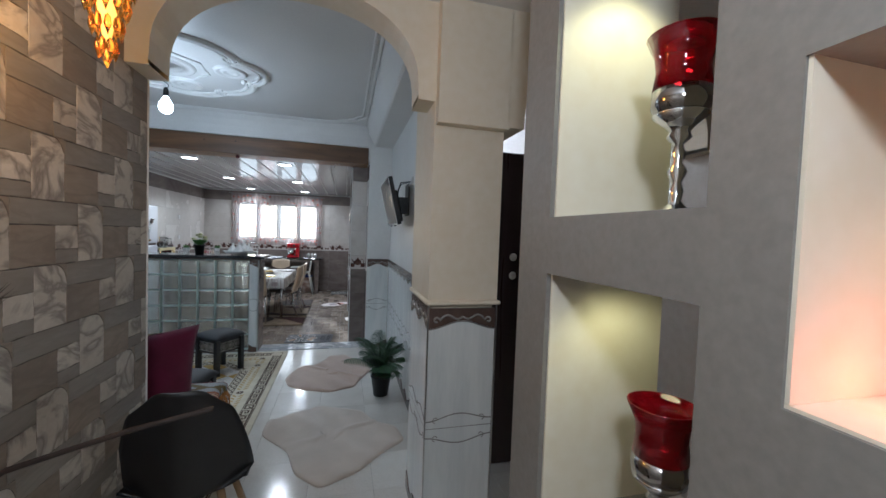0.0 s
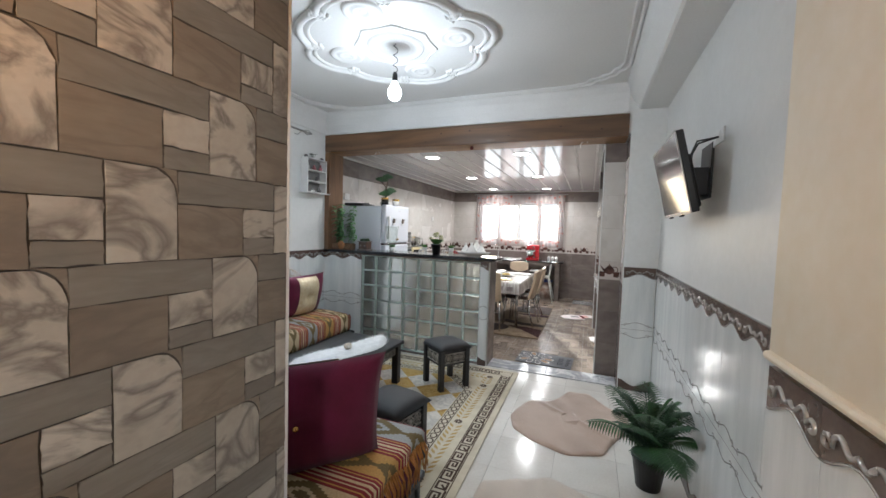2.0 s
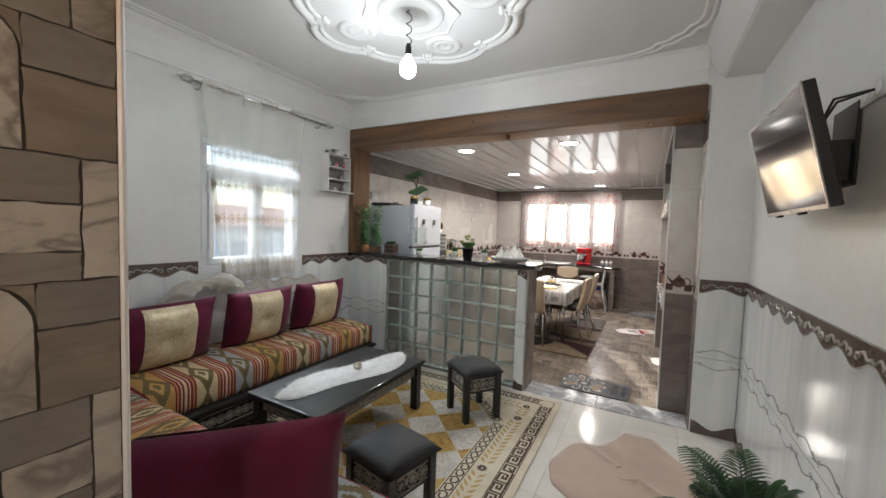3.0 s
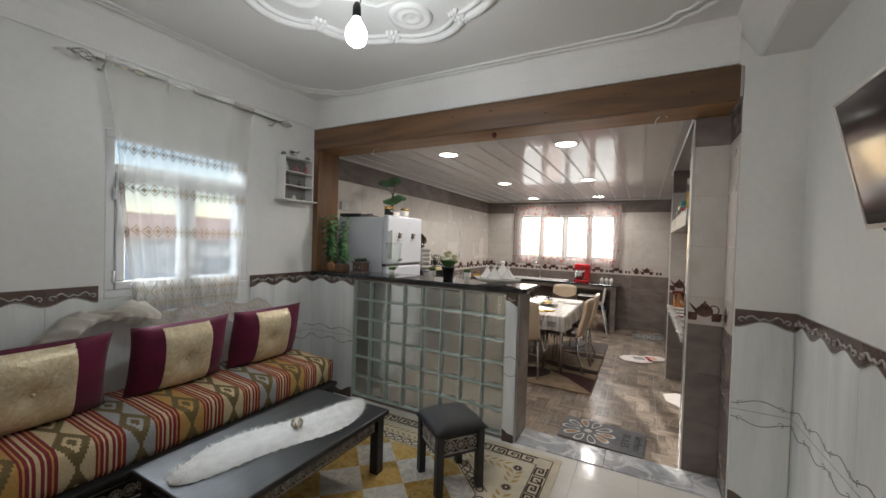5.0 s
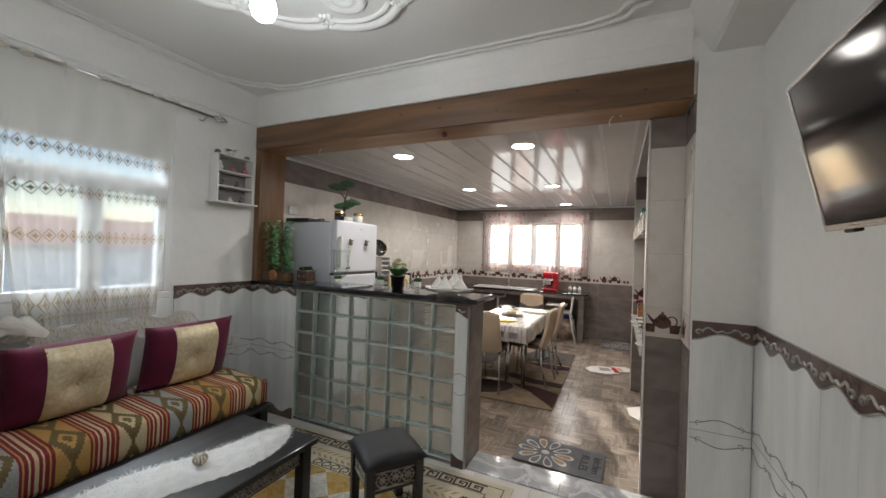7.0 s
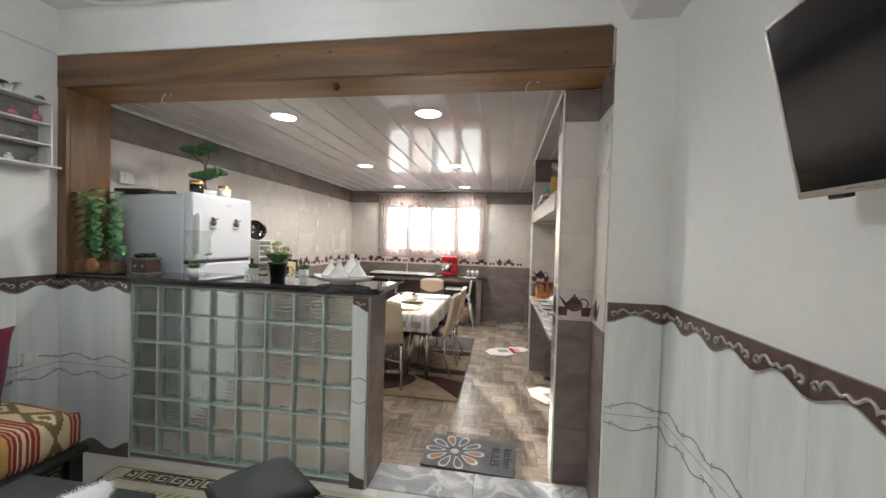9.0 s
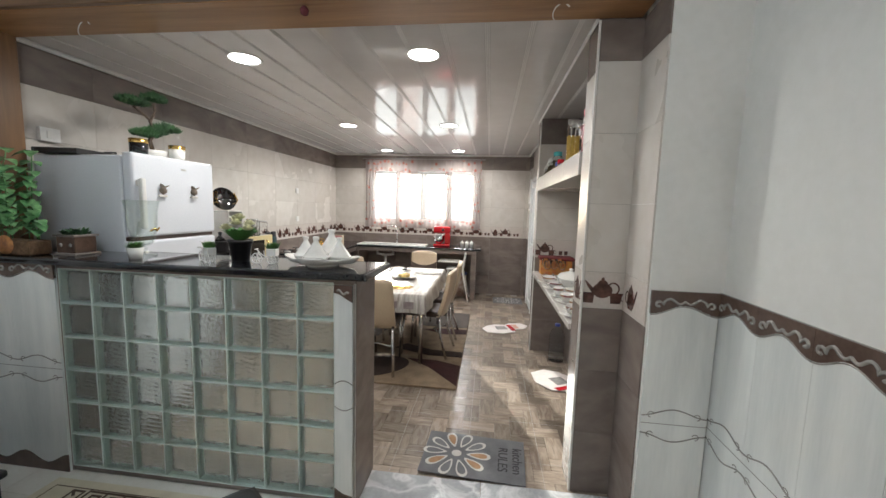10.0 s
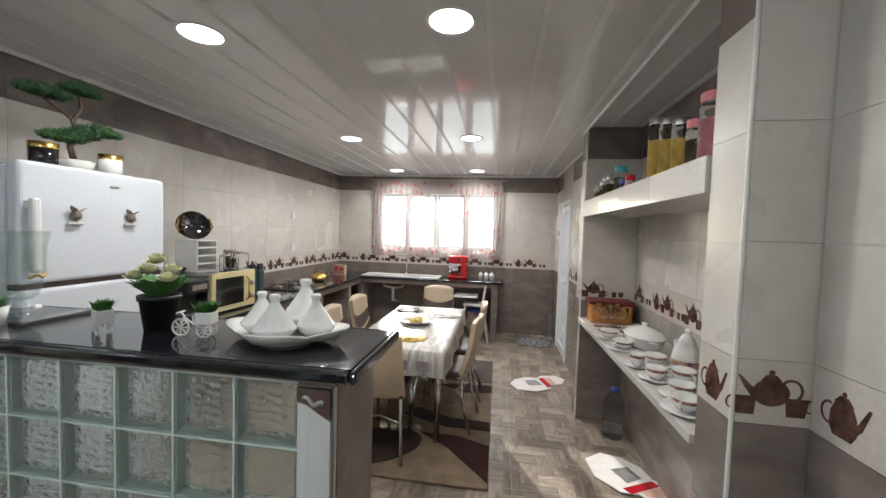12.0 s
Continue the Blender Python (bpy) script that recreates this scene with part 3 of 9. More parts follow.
def dado(run, u0, u1, face, wall, x_or_y, outward):
    """White glazed dado: tiles, brown wavy border, relief lines and wavy skirting along one wall. run: 'x' or 'y'."""
    n = max(1, round((u1 - u0) / 0.25))
    w = (u1 - u0) / n
    turn = {"E": FACE_E, "W": FACE_W, "S": FACE_S}[face]

    def at(u):
        return Matrix.Translation((x_or_y, u, 0)) if run == "y" else Matrix.Translation((u, x_or_y, 0))

    for i in range(n):
        c = u0 + (i + 0.5) * w
        h = w / 2 - 0.0008
        m = at(c) @ turn
        edge = [(-h + 2 * h * k / 12, 1.14 + 0.042 * (0.5 - 0.5 * math.cos(2 * math.pi * k / 12))) for k in range(13)]
        bm = slab(bmesh.new(), [(-h, 0.0), (h, 0.0), (h, 1.2), (-h, 1.2)], 0.0, 0.009, m)
        part("tile", bm, TILE_W, wall)
        part("border_tile", slab(bmesh.new(), edge + [(h, 1.245), (-h, 1.245)], 0.0, 0.014, m), DECO, wall)
        bm = bmesh.new()
        tube(bm, [m @ Vector((x, z - 0.004, 0.0125)) for x, z in edge], 0.003, 5)
        for s in (1, -1):
            pts = [(s * (h * 0.78 - 0.018 * math.cos(a) * (1 - a / 9)), 1.183 + 0.018 * math.sin(a) * (1 - a / 9)) for a in np.linspace(5.5, 0.0, 9)]
            pts += [(s * (h * 0.60 - h * 0.6 * k / 8), 1.200 + 0.011 * math.sin(k * 0.8)) for k in range(9)]
            tube(bm, [m @ Vector((x, z, 0.0145)) for x, z in pts], 0.0062, 5)
        part("scroll", bm, SILVER, wall)
        low = [(-h + 2 * h * k / 8, 0.075 + 0.03 * math.cos(2 * math.pi * k / 8)) for k in range(9)]
        part("skirting_tile", slab(bmesh.new(), [(-h, 0), (h, 0)] + low[::-1], 0.009, 0.015, m), DECO, wall)
        bm = bmesh.new()
        for base, sg in ((0.675, 1), (0.555, -1)):
            tube(bm, [m @ Vector((-h + 2 * h * k / 12, base - sg * 0.018 * math.cos(2 * math.pi * k / 12), 0.0095)) for k in range(13)], 0.0032, 5)
            for s in (1, -1):
                tube(bm, [m @ Vector((s * (h * 0.7 - 0.014 * math.cos(a)), base - sg * 0.012 + 0.014 * math.sin(a), 0.0095)) for a in np.linspace(0.4, 4.6, 8)], 0.0022, 5)
        tube(bm, [m @ Vector((-h + 2 * h * k / 4, 0.62, 0.0085)) for k in range(5)], 0.002, 5)
        part("relief_line", bm, LINE, wall)


def dado_base(name, x0, x1, y0, y1, label="white glazed tile dado with a brown wavy border"):
    return structure(name, bx(bmesh.new(), x0, x1, y0, y1, 0, 1.243), TILE_W, label, "dado")


d = dado_base("dado_east", XR - 0.004, XR, 2.25, YN)
dado("y", 2.25, YN, "W", d, XR - 0.004, -1)
d = dado_base("dado_west_front", XL, XL + 0.004, YS, 3.42)
dado("y", 2.17, 3.42, "E", d, XL + 0.004, 1)
d = dado_base("dado_west_back", XL, XL + 0.004, 4.51, YN)
dado("y", 4.51, YN, "E", d, XL + 0.004, 1)
d = structure("dado_under_window", bx(bmesh.new(), XL, XL + 0.006, 3.42, 4.51, 0, 1.14), TILE_W, "white glazed tiles under the window", "dado")
d = dado_base("dado_pier", 0.475, XR - 0.02, YN - 0.004, YN)
dado("x", 0.475, XR - 0.02, "S", d, YN - 0.004, -1)
d = dado_base("dado_arch_pier", 0.585, 0.945, 1.771, 1.775)
dado("x", 0.585, 0.945, "S", d, 1.771, -1)
d = structure("dado_arch_pier_side", bx(bmesh.new(), 0.596, 0.60, 1.775, 2.25, 0, 1.243), TILE_W, "white glazed tiles on the pier's side", "dado")
dado("y", 1.775, 2.25, "W", d, 0.596, -1)
d = dado_base("dado_corridor", 1.55, 2.3, 3.246, 3.25)
dado("x", 1.55, 2.3, "S", d, 3.246, -1)
for name, x, y in (("trim_pier_corner", 0.58, 1.757), ("trim_pier_right", 0.947, 1.757)):
    structure(name, bx(bmesh.new(), x, x + 0.008, y, y + 0.01, 0, 1.26, 0.002, 1), STEEL, "thin metal corner strip", "trim")

# ---- half wall with glass blocks ----
GX0, GX1, GW = -2.62, -1.02, 0.2
hw = bmesh.new()
bx(hw, XL, GX0, YN, YN + 0.3, 0, 1.215)
bx(hw, GX1, -0.91, YN, YN + 0.3, 0, 1.215)
bx(hw, GX0, GX1, YN + 0.01, YN + 0.29, 1.195, 1.215)
bx(hw, GX0, GX1, YN + 0.01, YN + 0.29, 0, 0.03)
half = structure("wall_half", hw, K_DARK, "half wall of glass blocks between living room and kitchen", "wall")
d = dado_base("dado_half_wall", XL + 0.01, GX0 - 0.002, YN - 0.004, YN)
dado("x", XL + 0.01, GX0 - 0.002, "S", d, YN - 0.004, -1)
d = structure("dado_pilaster", bx(bmesh.new(), GX1 + 0.004, -0.912, YN - 0.004, YN, 0, 1.19), TILE_W, "white glazed tile strip with brown border", "dado")
m = Matrix.Translation(((GX1 - 0.912) / 2, YN - 0.004, 0)) @ FACE_S
part("tile", slab(bmesh.new(), [(-0.048, 0), (0.048, 0), (0.048, 1.19), (-0.048, 1.19)], 0, 0.008, m), TILE_W, d)
part("border_tile", slab(bmesh.new(), [(-0.048, 1.15), (-0.02, 1.145), (0.02, 1.12), (0.048, 1.105), (0.048, 1.19), (-0.048, 1.19)], 0, 0.013, m), DECO, d)
part("scroll", tube(bmesh.new(), [m @ Vector((-0.03 + 0.06 * k / 8, 1.162 - 0.015 * k / 8 + 0.008 * math.sin(k * 1.1), 0.0135)) for k in range(9)], 0.0065, 5), SILVER, d)
part("skirting_tile", slab(bmesh.new(), [(-0.048, 0), (0.048, 0), (0.048, 0.06), (0, 0.07), (-0.048, 0.1)], 0.008, 0.014, m), DECO, d)
bm = bmesh.new()
for base in (0.675, 0.555):
    tube(bm, [m @ Vector((-0.048 + 0.096 * k / 8, base + (0.02 if base > 0.6 else -0.02) * math.sin(k / 8 * 3.1), 0.0085)) for k in range(9)], 0.003, 5)
part("relief_line", bm, LINE, d)
structure("trim_half_wall_end", bx(bmesh.new(), -0.914, -0.902, YN - 0.014, YN - 0.002, 0, 1.2, 0.003, 1), STEEL, "bright metal corner strip", "trim")


def block_mesh():
    """One hollow pressed glass block: two dished faces on a thick rim."""
    a, h = 0.0975, 0.095
    bm = bmesh.new()
    n = 26
    for side in (-1, 1):
        grid = []
        for i in range(n + 1):
            row = []
            for j in range(n + 1):
                u, v = -1 + 2 * i / n, -1 + 2 * j / n
                rim = min(1, (1 - max(abs(u), abs(v))) * 7)
                arcs = math.exp(-((u - 0.35) / 0.36) ** 2) * math.sin(24 * (v - 0.55 * (u - 0.35) ** 2))
                dashes = math.exp(-((u + 0.48) / 0.13) ** 2) * math.sin(28 * v) * (v > -0.55)
                pebble = 0.5 * math.sin(17 * u + 5 * math.sin(9 * v)) * math.sin(15 * v + 4 * math.sin(11 * u)) * (v > 0.2 or v < -0.72)
                row.append(bm.verts.new((u * a, side * (0.038 - 0.006 * rim + 0.0036 * rim * (arcs + dashes + pebble)), v * h)))
            grid.append(row)
        for i in range(n):
            for j in range(n):
                q = [grid[i][j], grid[i + 1][j], grid[i + 1][j + 1], grid[i][j + 1]]
                f = bm.faces.new(q if side < 0 else q[::-1])
                f.smooth = True
    bm2 = bmesh.new()
    for x0, x1, z0, z1 in ((-a, -a + 0.004, -h, h), (a - 0.004, a, -h, h), (-a + 0.004, a - 0.004, -h, -h + 0.005), (-a + 0.004, a - 0.004, h - 0.004, h)):
        bx(bm2, x0, x1, -0.0305, 0.0305, z0, z1, mat=1)
    merge(bm, bm2, 1)
    me = bpy.data.meshes.new("glass_block")
    bm.to_mesh(me)
    bm.free()
    me.materials.append(BLOCK_G)
    me.materials.append(BLOCK_E)
    return me


bme = block_mesh()
for i in range(8):
    for j in range(6):
        ob = shared("glass_block", bme, half, (GX0 + (i + 0.5) * GW, YN + 0.045, 0.03 + (j + 0.5) * 0.194), (0, 0, 0))
jm = bmesh.new()
for i in range(9):
    bx(jm, GX0 + i * GW - 0.0028, GX0 + i * GW + 0.0028, YN + 0.004, YN + 0.08, 0.03, 1.195)
for j in range(7):
    bx(jm, GX0, GX1, YN + 0.005, YN + 0.081, 0.03 + j * 0.194 - 0.0028, 0.03 + j * 0.194 + 0.0028)
part("joint_grid", jm, surf("pale_joint", (0.70, 0.80, 0.76), (0.62, 0.72, 0.68), 9, 0.5), half)

bar = thing("bar_worktop", "polished black granite worktop on the half wall", "worktop", (0, 0, 1.216))
wk = bmesh.new()
bx(wk, XL + 0.001, -0.862, YN - 0.012, 5.643, 0, 0.035, 0.002, 1)
part("slab", wk, GRANITE, bar)
for nm_, e_ in (("front_edge", (XL + 0.001, -0.8615, YN - 0.035, YN - 0.0125)), ("rear_edge", (XL + 0.001, -0.8615, 5.6435, 5.665)), ("end_edge", (-0.8615, -0.84, YN - 0.035, 5.665))):
    box(nm_, bar, *e_, 0.0, 0.0353, GRANITE, 0.010, seg=3)

# ---- living room ceiling plaster ----
mo = bmesh.new()
x0, x1, y0, y1 = -3.12, 0.40, 2.05, 5.165
for off, r in ((0.0, 0.017), (0.05, 0.013)):
    a0, a1, b0, b1 = x0 + off, x1 - off, y0 + off, y1 - off
    pts = []
    for cx, cy, dx, dy in ((a1, b1, -1, -1), (a0, b1, 1, -1), (a0, b0, 1, 1), (a1, b0, -1, 1)):
        steps = [(0.0, 0.42), (0.03, 0.33), (0.07, 0.31), (0.10, 0.22), (0.16, 0.19), (0.20, 0.13), (0.27, 0.12), (0.31, 0.05), (0.40, 0.02), (0.5, 0.0)]
        cor = [(cx + dx * p, cy + dy * q) for p, q in steps]
        pts += cor if (dx == dy) else cor[::-1]
    tube(mo, [(px, py, ZC - 0.004) for px, py in pts], r, 8, closed=True)
structure("trim_ceiling_moulding", mo, PLASTER, "white plaster double moulding with stepped corners", "moulding")
cn = bmesh.new()
COVE = [(0.0, 0.0), (0.07, 0.0), (0.065, -0.03), (0.035, -0.085), (0.012, -0.16), (0.0, -0.25)]
slab(cn, [(YN - a, ZC + b) for a, b in COVE], XL, 0.44, Matrix(((0, 0, 1, 0), (1, 0, 0, 0), (0, 1, 0, 0), (0, 0, 0, 1))))
slab(cn, [(XL + a, ZC + b) for a, b in COVE], -YN, -YS, FACE_S)
bx(cn, XL, XL + 0.012, YS, YN, ZC - 0.28, ZC - 0.26, 0.004, 1)
structure("trim_cornice", cn, PLASTER, "white plaster cornice", "moulding")

ros = thing("ceiling_rosette", "white plaster ceiling rosette with lobed frame and medallions", "ceiling rosette")
RX, RY = -1.42, 3.86

KNOTS = [radians(20 + 45 * k) for k in range(8)]
for k in range(8):
    a0, a1 = KNOTS[k], KNOTS[k] + radians(45)
    out = 0.125 if k % 4 == 3 else (0.075 if k % 2 else 0.055)
    for inset, r in ((0.0, 0.03), (0.062, 0.017)):
        arc = []
        for q in np.linspace(0, 1, 13):
            a = a0 + (a1 - a0) * q
            rad = 0.70 - inset + out * math.sin(math.pi * q) ** 0.7
            arc.append((RX + rad * math.cos(a), RY + 0.98 * rad * math.sin(a), ZC - 0.004))
        part("lobe_moulding" if r > 0.02 else "inner_moulding", tube(bmesh.new(), arc, r, 8), PLASTER, ros)
    kb_ = bmesh.new()
    for d, w in ((-0.075, 0.022), (-0.02, 0.034), (0.035, 0.030)):
        for e in (-0.045, 0.0, 0.045):
            rr, aa = 0.70 + d, a0 + e
            lathe(kb_, [(w, 0.004), (w * 0.9, -0.012), (0.0, -0.034)], 4, (RX + rr * math.cos(aa), RY + 0.98 * rr * math.sin(aa), ZC), m=Matrix.Rotation(aa, 4, "Z"))
    part("faceted_knot", kb_, PLASTER, ros)
part("centre_disc", lathe(bmesh.new(), [(0.235, 0.002), (0.225, -0.016), (0.205, -0.02), (0.185, -0.012), (0.15, -0.008), (0.135, -0.014), (0.115, -0.016), (0.10, -0.006), (0.06, -0.004), (0.035, -0.012), (0, -0.014)], 40, (RX, RY, ZC)), PLASTER, ros)
star = []
for k in range(8):
    for q in np.linspace(0, 1, 7)[:-1]:
        a = radians(23 + 45 * (k + q))
        rad = 0.335 - 0.035 * math.sin(math.pi * q)
        star.append((RX + rad * math.cos(a), RY + rad * math.sin(a), ZC - 0.002))
part("star_moulding", tube(bmesh.new(), star, 0.012, 6, closed=True), PLASTER, ros)
for mx_, my_ in ((0.52, 0.0), (0.0, 0.48), (-0.48, 0.0), (0.02, -0.53)):
    part("medallion", lathe(bmesh.new(), [(0.145, 0.002), (0.135, -0.016), (0.115, -0.02), (0.095, -0.01), (0.08, -0.006), (0.068, -0.014), (0.052, -0.015), (0.04, -0.004), (0.02, -0.004), (0, -0.009)], 30, (RX + mx_, RY + my_, ZC)), PLASTER, ros)

lamp = thing("pendant_bulb", "lit round bulb hanging on a coiled black wire", "lamp", (-1.39, 3.80, ZC + 0.02))
part("wire", tube(bmesh.new(), [(0.018 * math.cos(a) * min(1, a / 4), 0.018 * math.sin(a) * min(1, a / 4), -0.012 * a - 0.0) for a in np.linspace(0, 21, 90)], 0.0032, 6), BLACK_PL, lamp)
part("socket", lathe(bmesh.new(), [(0, -0.25), (0.012, -0.25), (0.02, -0.27), (0.022, -0.325), (0, -0.325)], 16), BLACK_PL, lamp)
part("bulb", lathe(bmesh.new(), [(0.018, -0.325), (0.03, -0.35), (0.052, -0.39), (0.056, -0.42), (0.045, -0.455), (0.02, -0.472), (0, -0.475)], 20), BULB, lamp, "glowing white bulb")

# ---- windows ----


def window(name, axis, p, u0, u1, v0, v1, sashes, transom, label):
    """A white frame with sashes in an opening. p: the plane of its middle."""
    def b(bm, a0, a1, c0, c1, d0, d1, bev=0.006):
        if axis == "x":
            bx(bm, p + d0, p + d1, a0, a1, c0, c1, bev, 1)
        else:
            bx(bm, a0, a1, p + d0, p + d1, c0, c1, bev, 1)
        return bm
    w = tagged(new(name), label, "window", kind="structure")
    f = 0.055
    fr = bmesh.new()
    for a in ((u0, u1, v0, v0 + f), (u0, u1, v1 - f, v1), (u0, u0 + f, v0 + f, v1 - f), (u1 - f, u1, v0 + f, v1 - f)):
        b(fr, *a, -0.035, 0.035)
    if transom:
        b(fr, u0 + f, u1 - f, transom - 0.03, transom + 0.03, -0.03, 0.03)
    part("window_frame", fr, PVC_FRAME, w)
    top = (transom - 0.03) if transom else v1 - f
    sw = (u1 - u0 - 2 * f) / sashes
    for i in range(sashes):
        s0, s1 = u0 + f + i * sw + 0.003, u0 + f + (i + 1) * sw - 0.003
        sm = bmesh.new()
        for a in ((s0, s1, v0 + f + 0.003, v0 + f + 0.06), (s0, s1, top - 0.06, top - 0.003), (s0, s0 + 0.055, v0 + f + 0.06, top - 0.06), (s1 - 0.055, s1, v0 + f + 0.06, top - 0.06)):
            b(sm, *a, -0.022, 0.045)
        sash = part("sash", sm, PVC_FRAME, w)
        g = b(bmesh.new(), s0 + 0.054, s1 - 0.054, v0 + f + 0.059, top - 0.059, 0.008, 0.014, 0)
        pane = part("pane", g, PANE, sash)
        pane.visible_shadow = False
        if axis == "x" and i == 0:
            for hz in (v0 + 0.15, top - 0.15):
                part("hinge", lathe(bmesh.new(), [(0, -0.04), (0.009, -0.04), (0.009, 0.04), (0, 0.04)], 10, (p + 0.05, s0 - 0.012, hz)), PVC_FRAME, w)
    if transom:
        g = b(bmesh.new(), u0 + f, u1 - f, transom + 0.03, v1 - f, 0.0, 0.006, 0)
        pane = part("pane", g, PANE, w)
        pane.visible_shadow = False
    return w


window("window_1", "x", XL - 0.03, 3.45, 4.48, 1.15, 2.29, 2, 2.04, "white two-sash window with a transom pane behind a sheer curtain")
window("window_2", "y", 10.56, -2.56, -0.48, 1.28, 2.32, 4, 0, "white four-sash kitchen window in bright sunlight")


def sheer(name, base, band, bands, clear, motif=40.0, spots=None):
    """A thin woven curtain: see-through cloth with denser patterned bands at given heights."""
    m, t, n, b = nodes_of(name)
    b.inputs["Base Color"].default_value = (*base, 1)
    b.inputs["Roughness"].default_value = 0.8
    tc, sep = n.new("ShaderNodeTexCoord"), n.new("ShaderNodeSeparateXYZ")
    t.links.new(tc.outputs["UV"], sep.inputs[0])
    total = None
    for z, h in bands:
        s, a, g = n.new("ShaderNodeMath"), n.new("ShaderNodeMath"), n.new("ShaderNodeMapRange")
        s.operation, a.operation = "SUBTRACT", "ABSOLUTE"
        s.inputs[1].default_value = z
        g.inputs[1].default_value, g.inputs[2].default_value, g.inputs[3].default_value, g.inputs[4].default_value = h * 0.7, h, 1, 0
        t.links.new(sep.outputs["Y"], s.inputs[0])
        t.links.new(s.outputs[0], a.inputs[0])
        t.links.new(a.outputs[0], g.inputs[0])
        if total is None:
            total = g.outputs[0]
        else:
            mx = n.new("ShaderNodeMath")
            mx.operation = "MAXIMUM"
            t.links.new(total, mx.inputs[0])
            t.links.new(g.outputs[0], mx.inputs[1])
            total = mx.outputs[0]
    vor = n.new("ShaderNodeTexVoronoi")
    vor.inputs["Scale"].default_value, vor.inputs["Randomness"].default_value = motif, 0.25 if not spots else 0.9
    t.links.new(tc.outputs["UV"], vor.inputs["Vector"])
    mg = n.new("ShaderNodeMapRange")
    mg.inputs[1].default_value, mg.inputs[2].default_value, mg.inputs[3].default_value, mg.inputs[4].default_value = 0.22, 0.42, 1.0, 0.0
    t.links.new(vor.outputs["Distance"], mg.inputs[0])
    mul = n.new("ShaderNodeMath")
    mul.operation = "MULTIPLY"
    t.links.new(mg.outputs[0], mul.inputs[0])
    if total is None:
        mul.inputs[1].default_value = 1.0
    else:
        t.links.new(total, mul.inputs[1])
    mix = n.new("ShaderNodeMixRGB")
    mix.inputs[1].default_value, mix.inputs[2].default_value = (*base, 1), (*band, 1)
    t.links.new(mul.outputs[0], mix.inputs[0])
    t.links.new(mix.outputs[0], b.inputs["Base Color"])
    if spots:
        mix2 = n.new("ShaderNodeMixRGB")
        mix2.blend_type = "MULTIPLY"
        mix2.inputs[0].default_value = 0.35
        t.links.new(mul.outputs[0], mix2.inputs[0])
        t.links.new(vor.outputs["Color"], mix2.inputs[2])
        t.links.new(mix.outputs[0], mix2.inputs[1])
    tl, tp, m1, m2 = n.new("ShaderNodeBsdfTranslucent"), n.new("ShaderNodeBsdfTransparent"), n.new("ShaderNodeMixShader"), n.new("ShaderNodeMixShader")
    t.links.new(mix.outputs[0], tl.inputs[0])
    m1.inputs[0].default_value = 0.5
    t.links.new(b.outputs[0], m1.inputs[1])
    t.links.new(tl.outputs[0], m1.inputs[2])
    cov = n.new("ShaderNodeMapRange")
    cov.inputs[3].default_value, cov.inputs[4].default_value = 1 - clear, min(1, 1 - clear + 0.62)
    t.links.new(mul.outputs[0], cov.inputs[0])
    t.links.new(cov.outputs[0], m2.inputs[0])
    t.links.new(tp.outputs[0], m2.inputs[1])
    t.links.new(m1.outputs[0], m2.inputs[2])
    t.links.new(m2.outputs[0], n["Material Output"].inputs[0])
    return m


def cloth(name, material, parent, nu, nv, f, label=""):
    """A sheet of cloth over a grid; f(u, v) gives the place, with u and v in metres on the cloth."""
    bm = bmesh.new()
    uv = bm.loops.layers.uv.new("UVMap")
    g = [[bm.verts.new(f(i / nu, j / nv)[0]) for j in range(nv + 1)] for i in range(nu + 1)]
    tex = [[f(i / nu, j / nv)[1] for j in range(nv + 1)] for i in range(nu + 1)]
    for i in range(nu):
        for j in range(nv):
            face = bm.faces.new([g[i][j], g[i + 1][j], g[i + 1][j + 1], g[i][j + 1]])
            face.smooth = True
            for loop, (a, b) in zip(face.loops, ((i, j), (i + 1, j), (i + 1, j + 1), (i, j + 1))):
                loop[uv].uv = tex[a][b]
    return part(name, bm, material, parent, label)


# ---- living room things ----


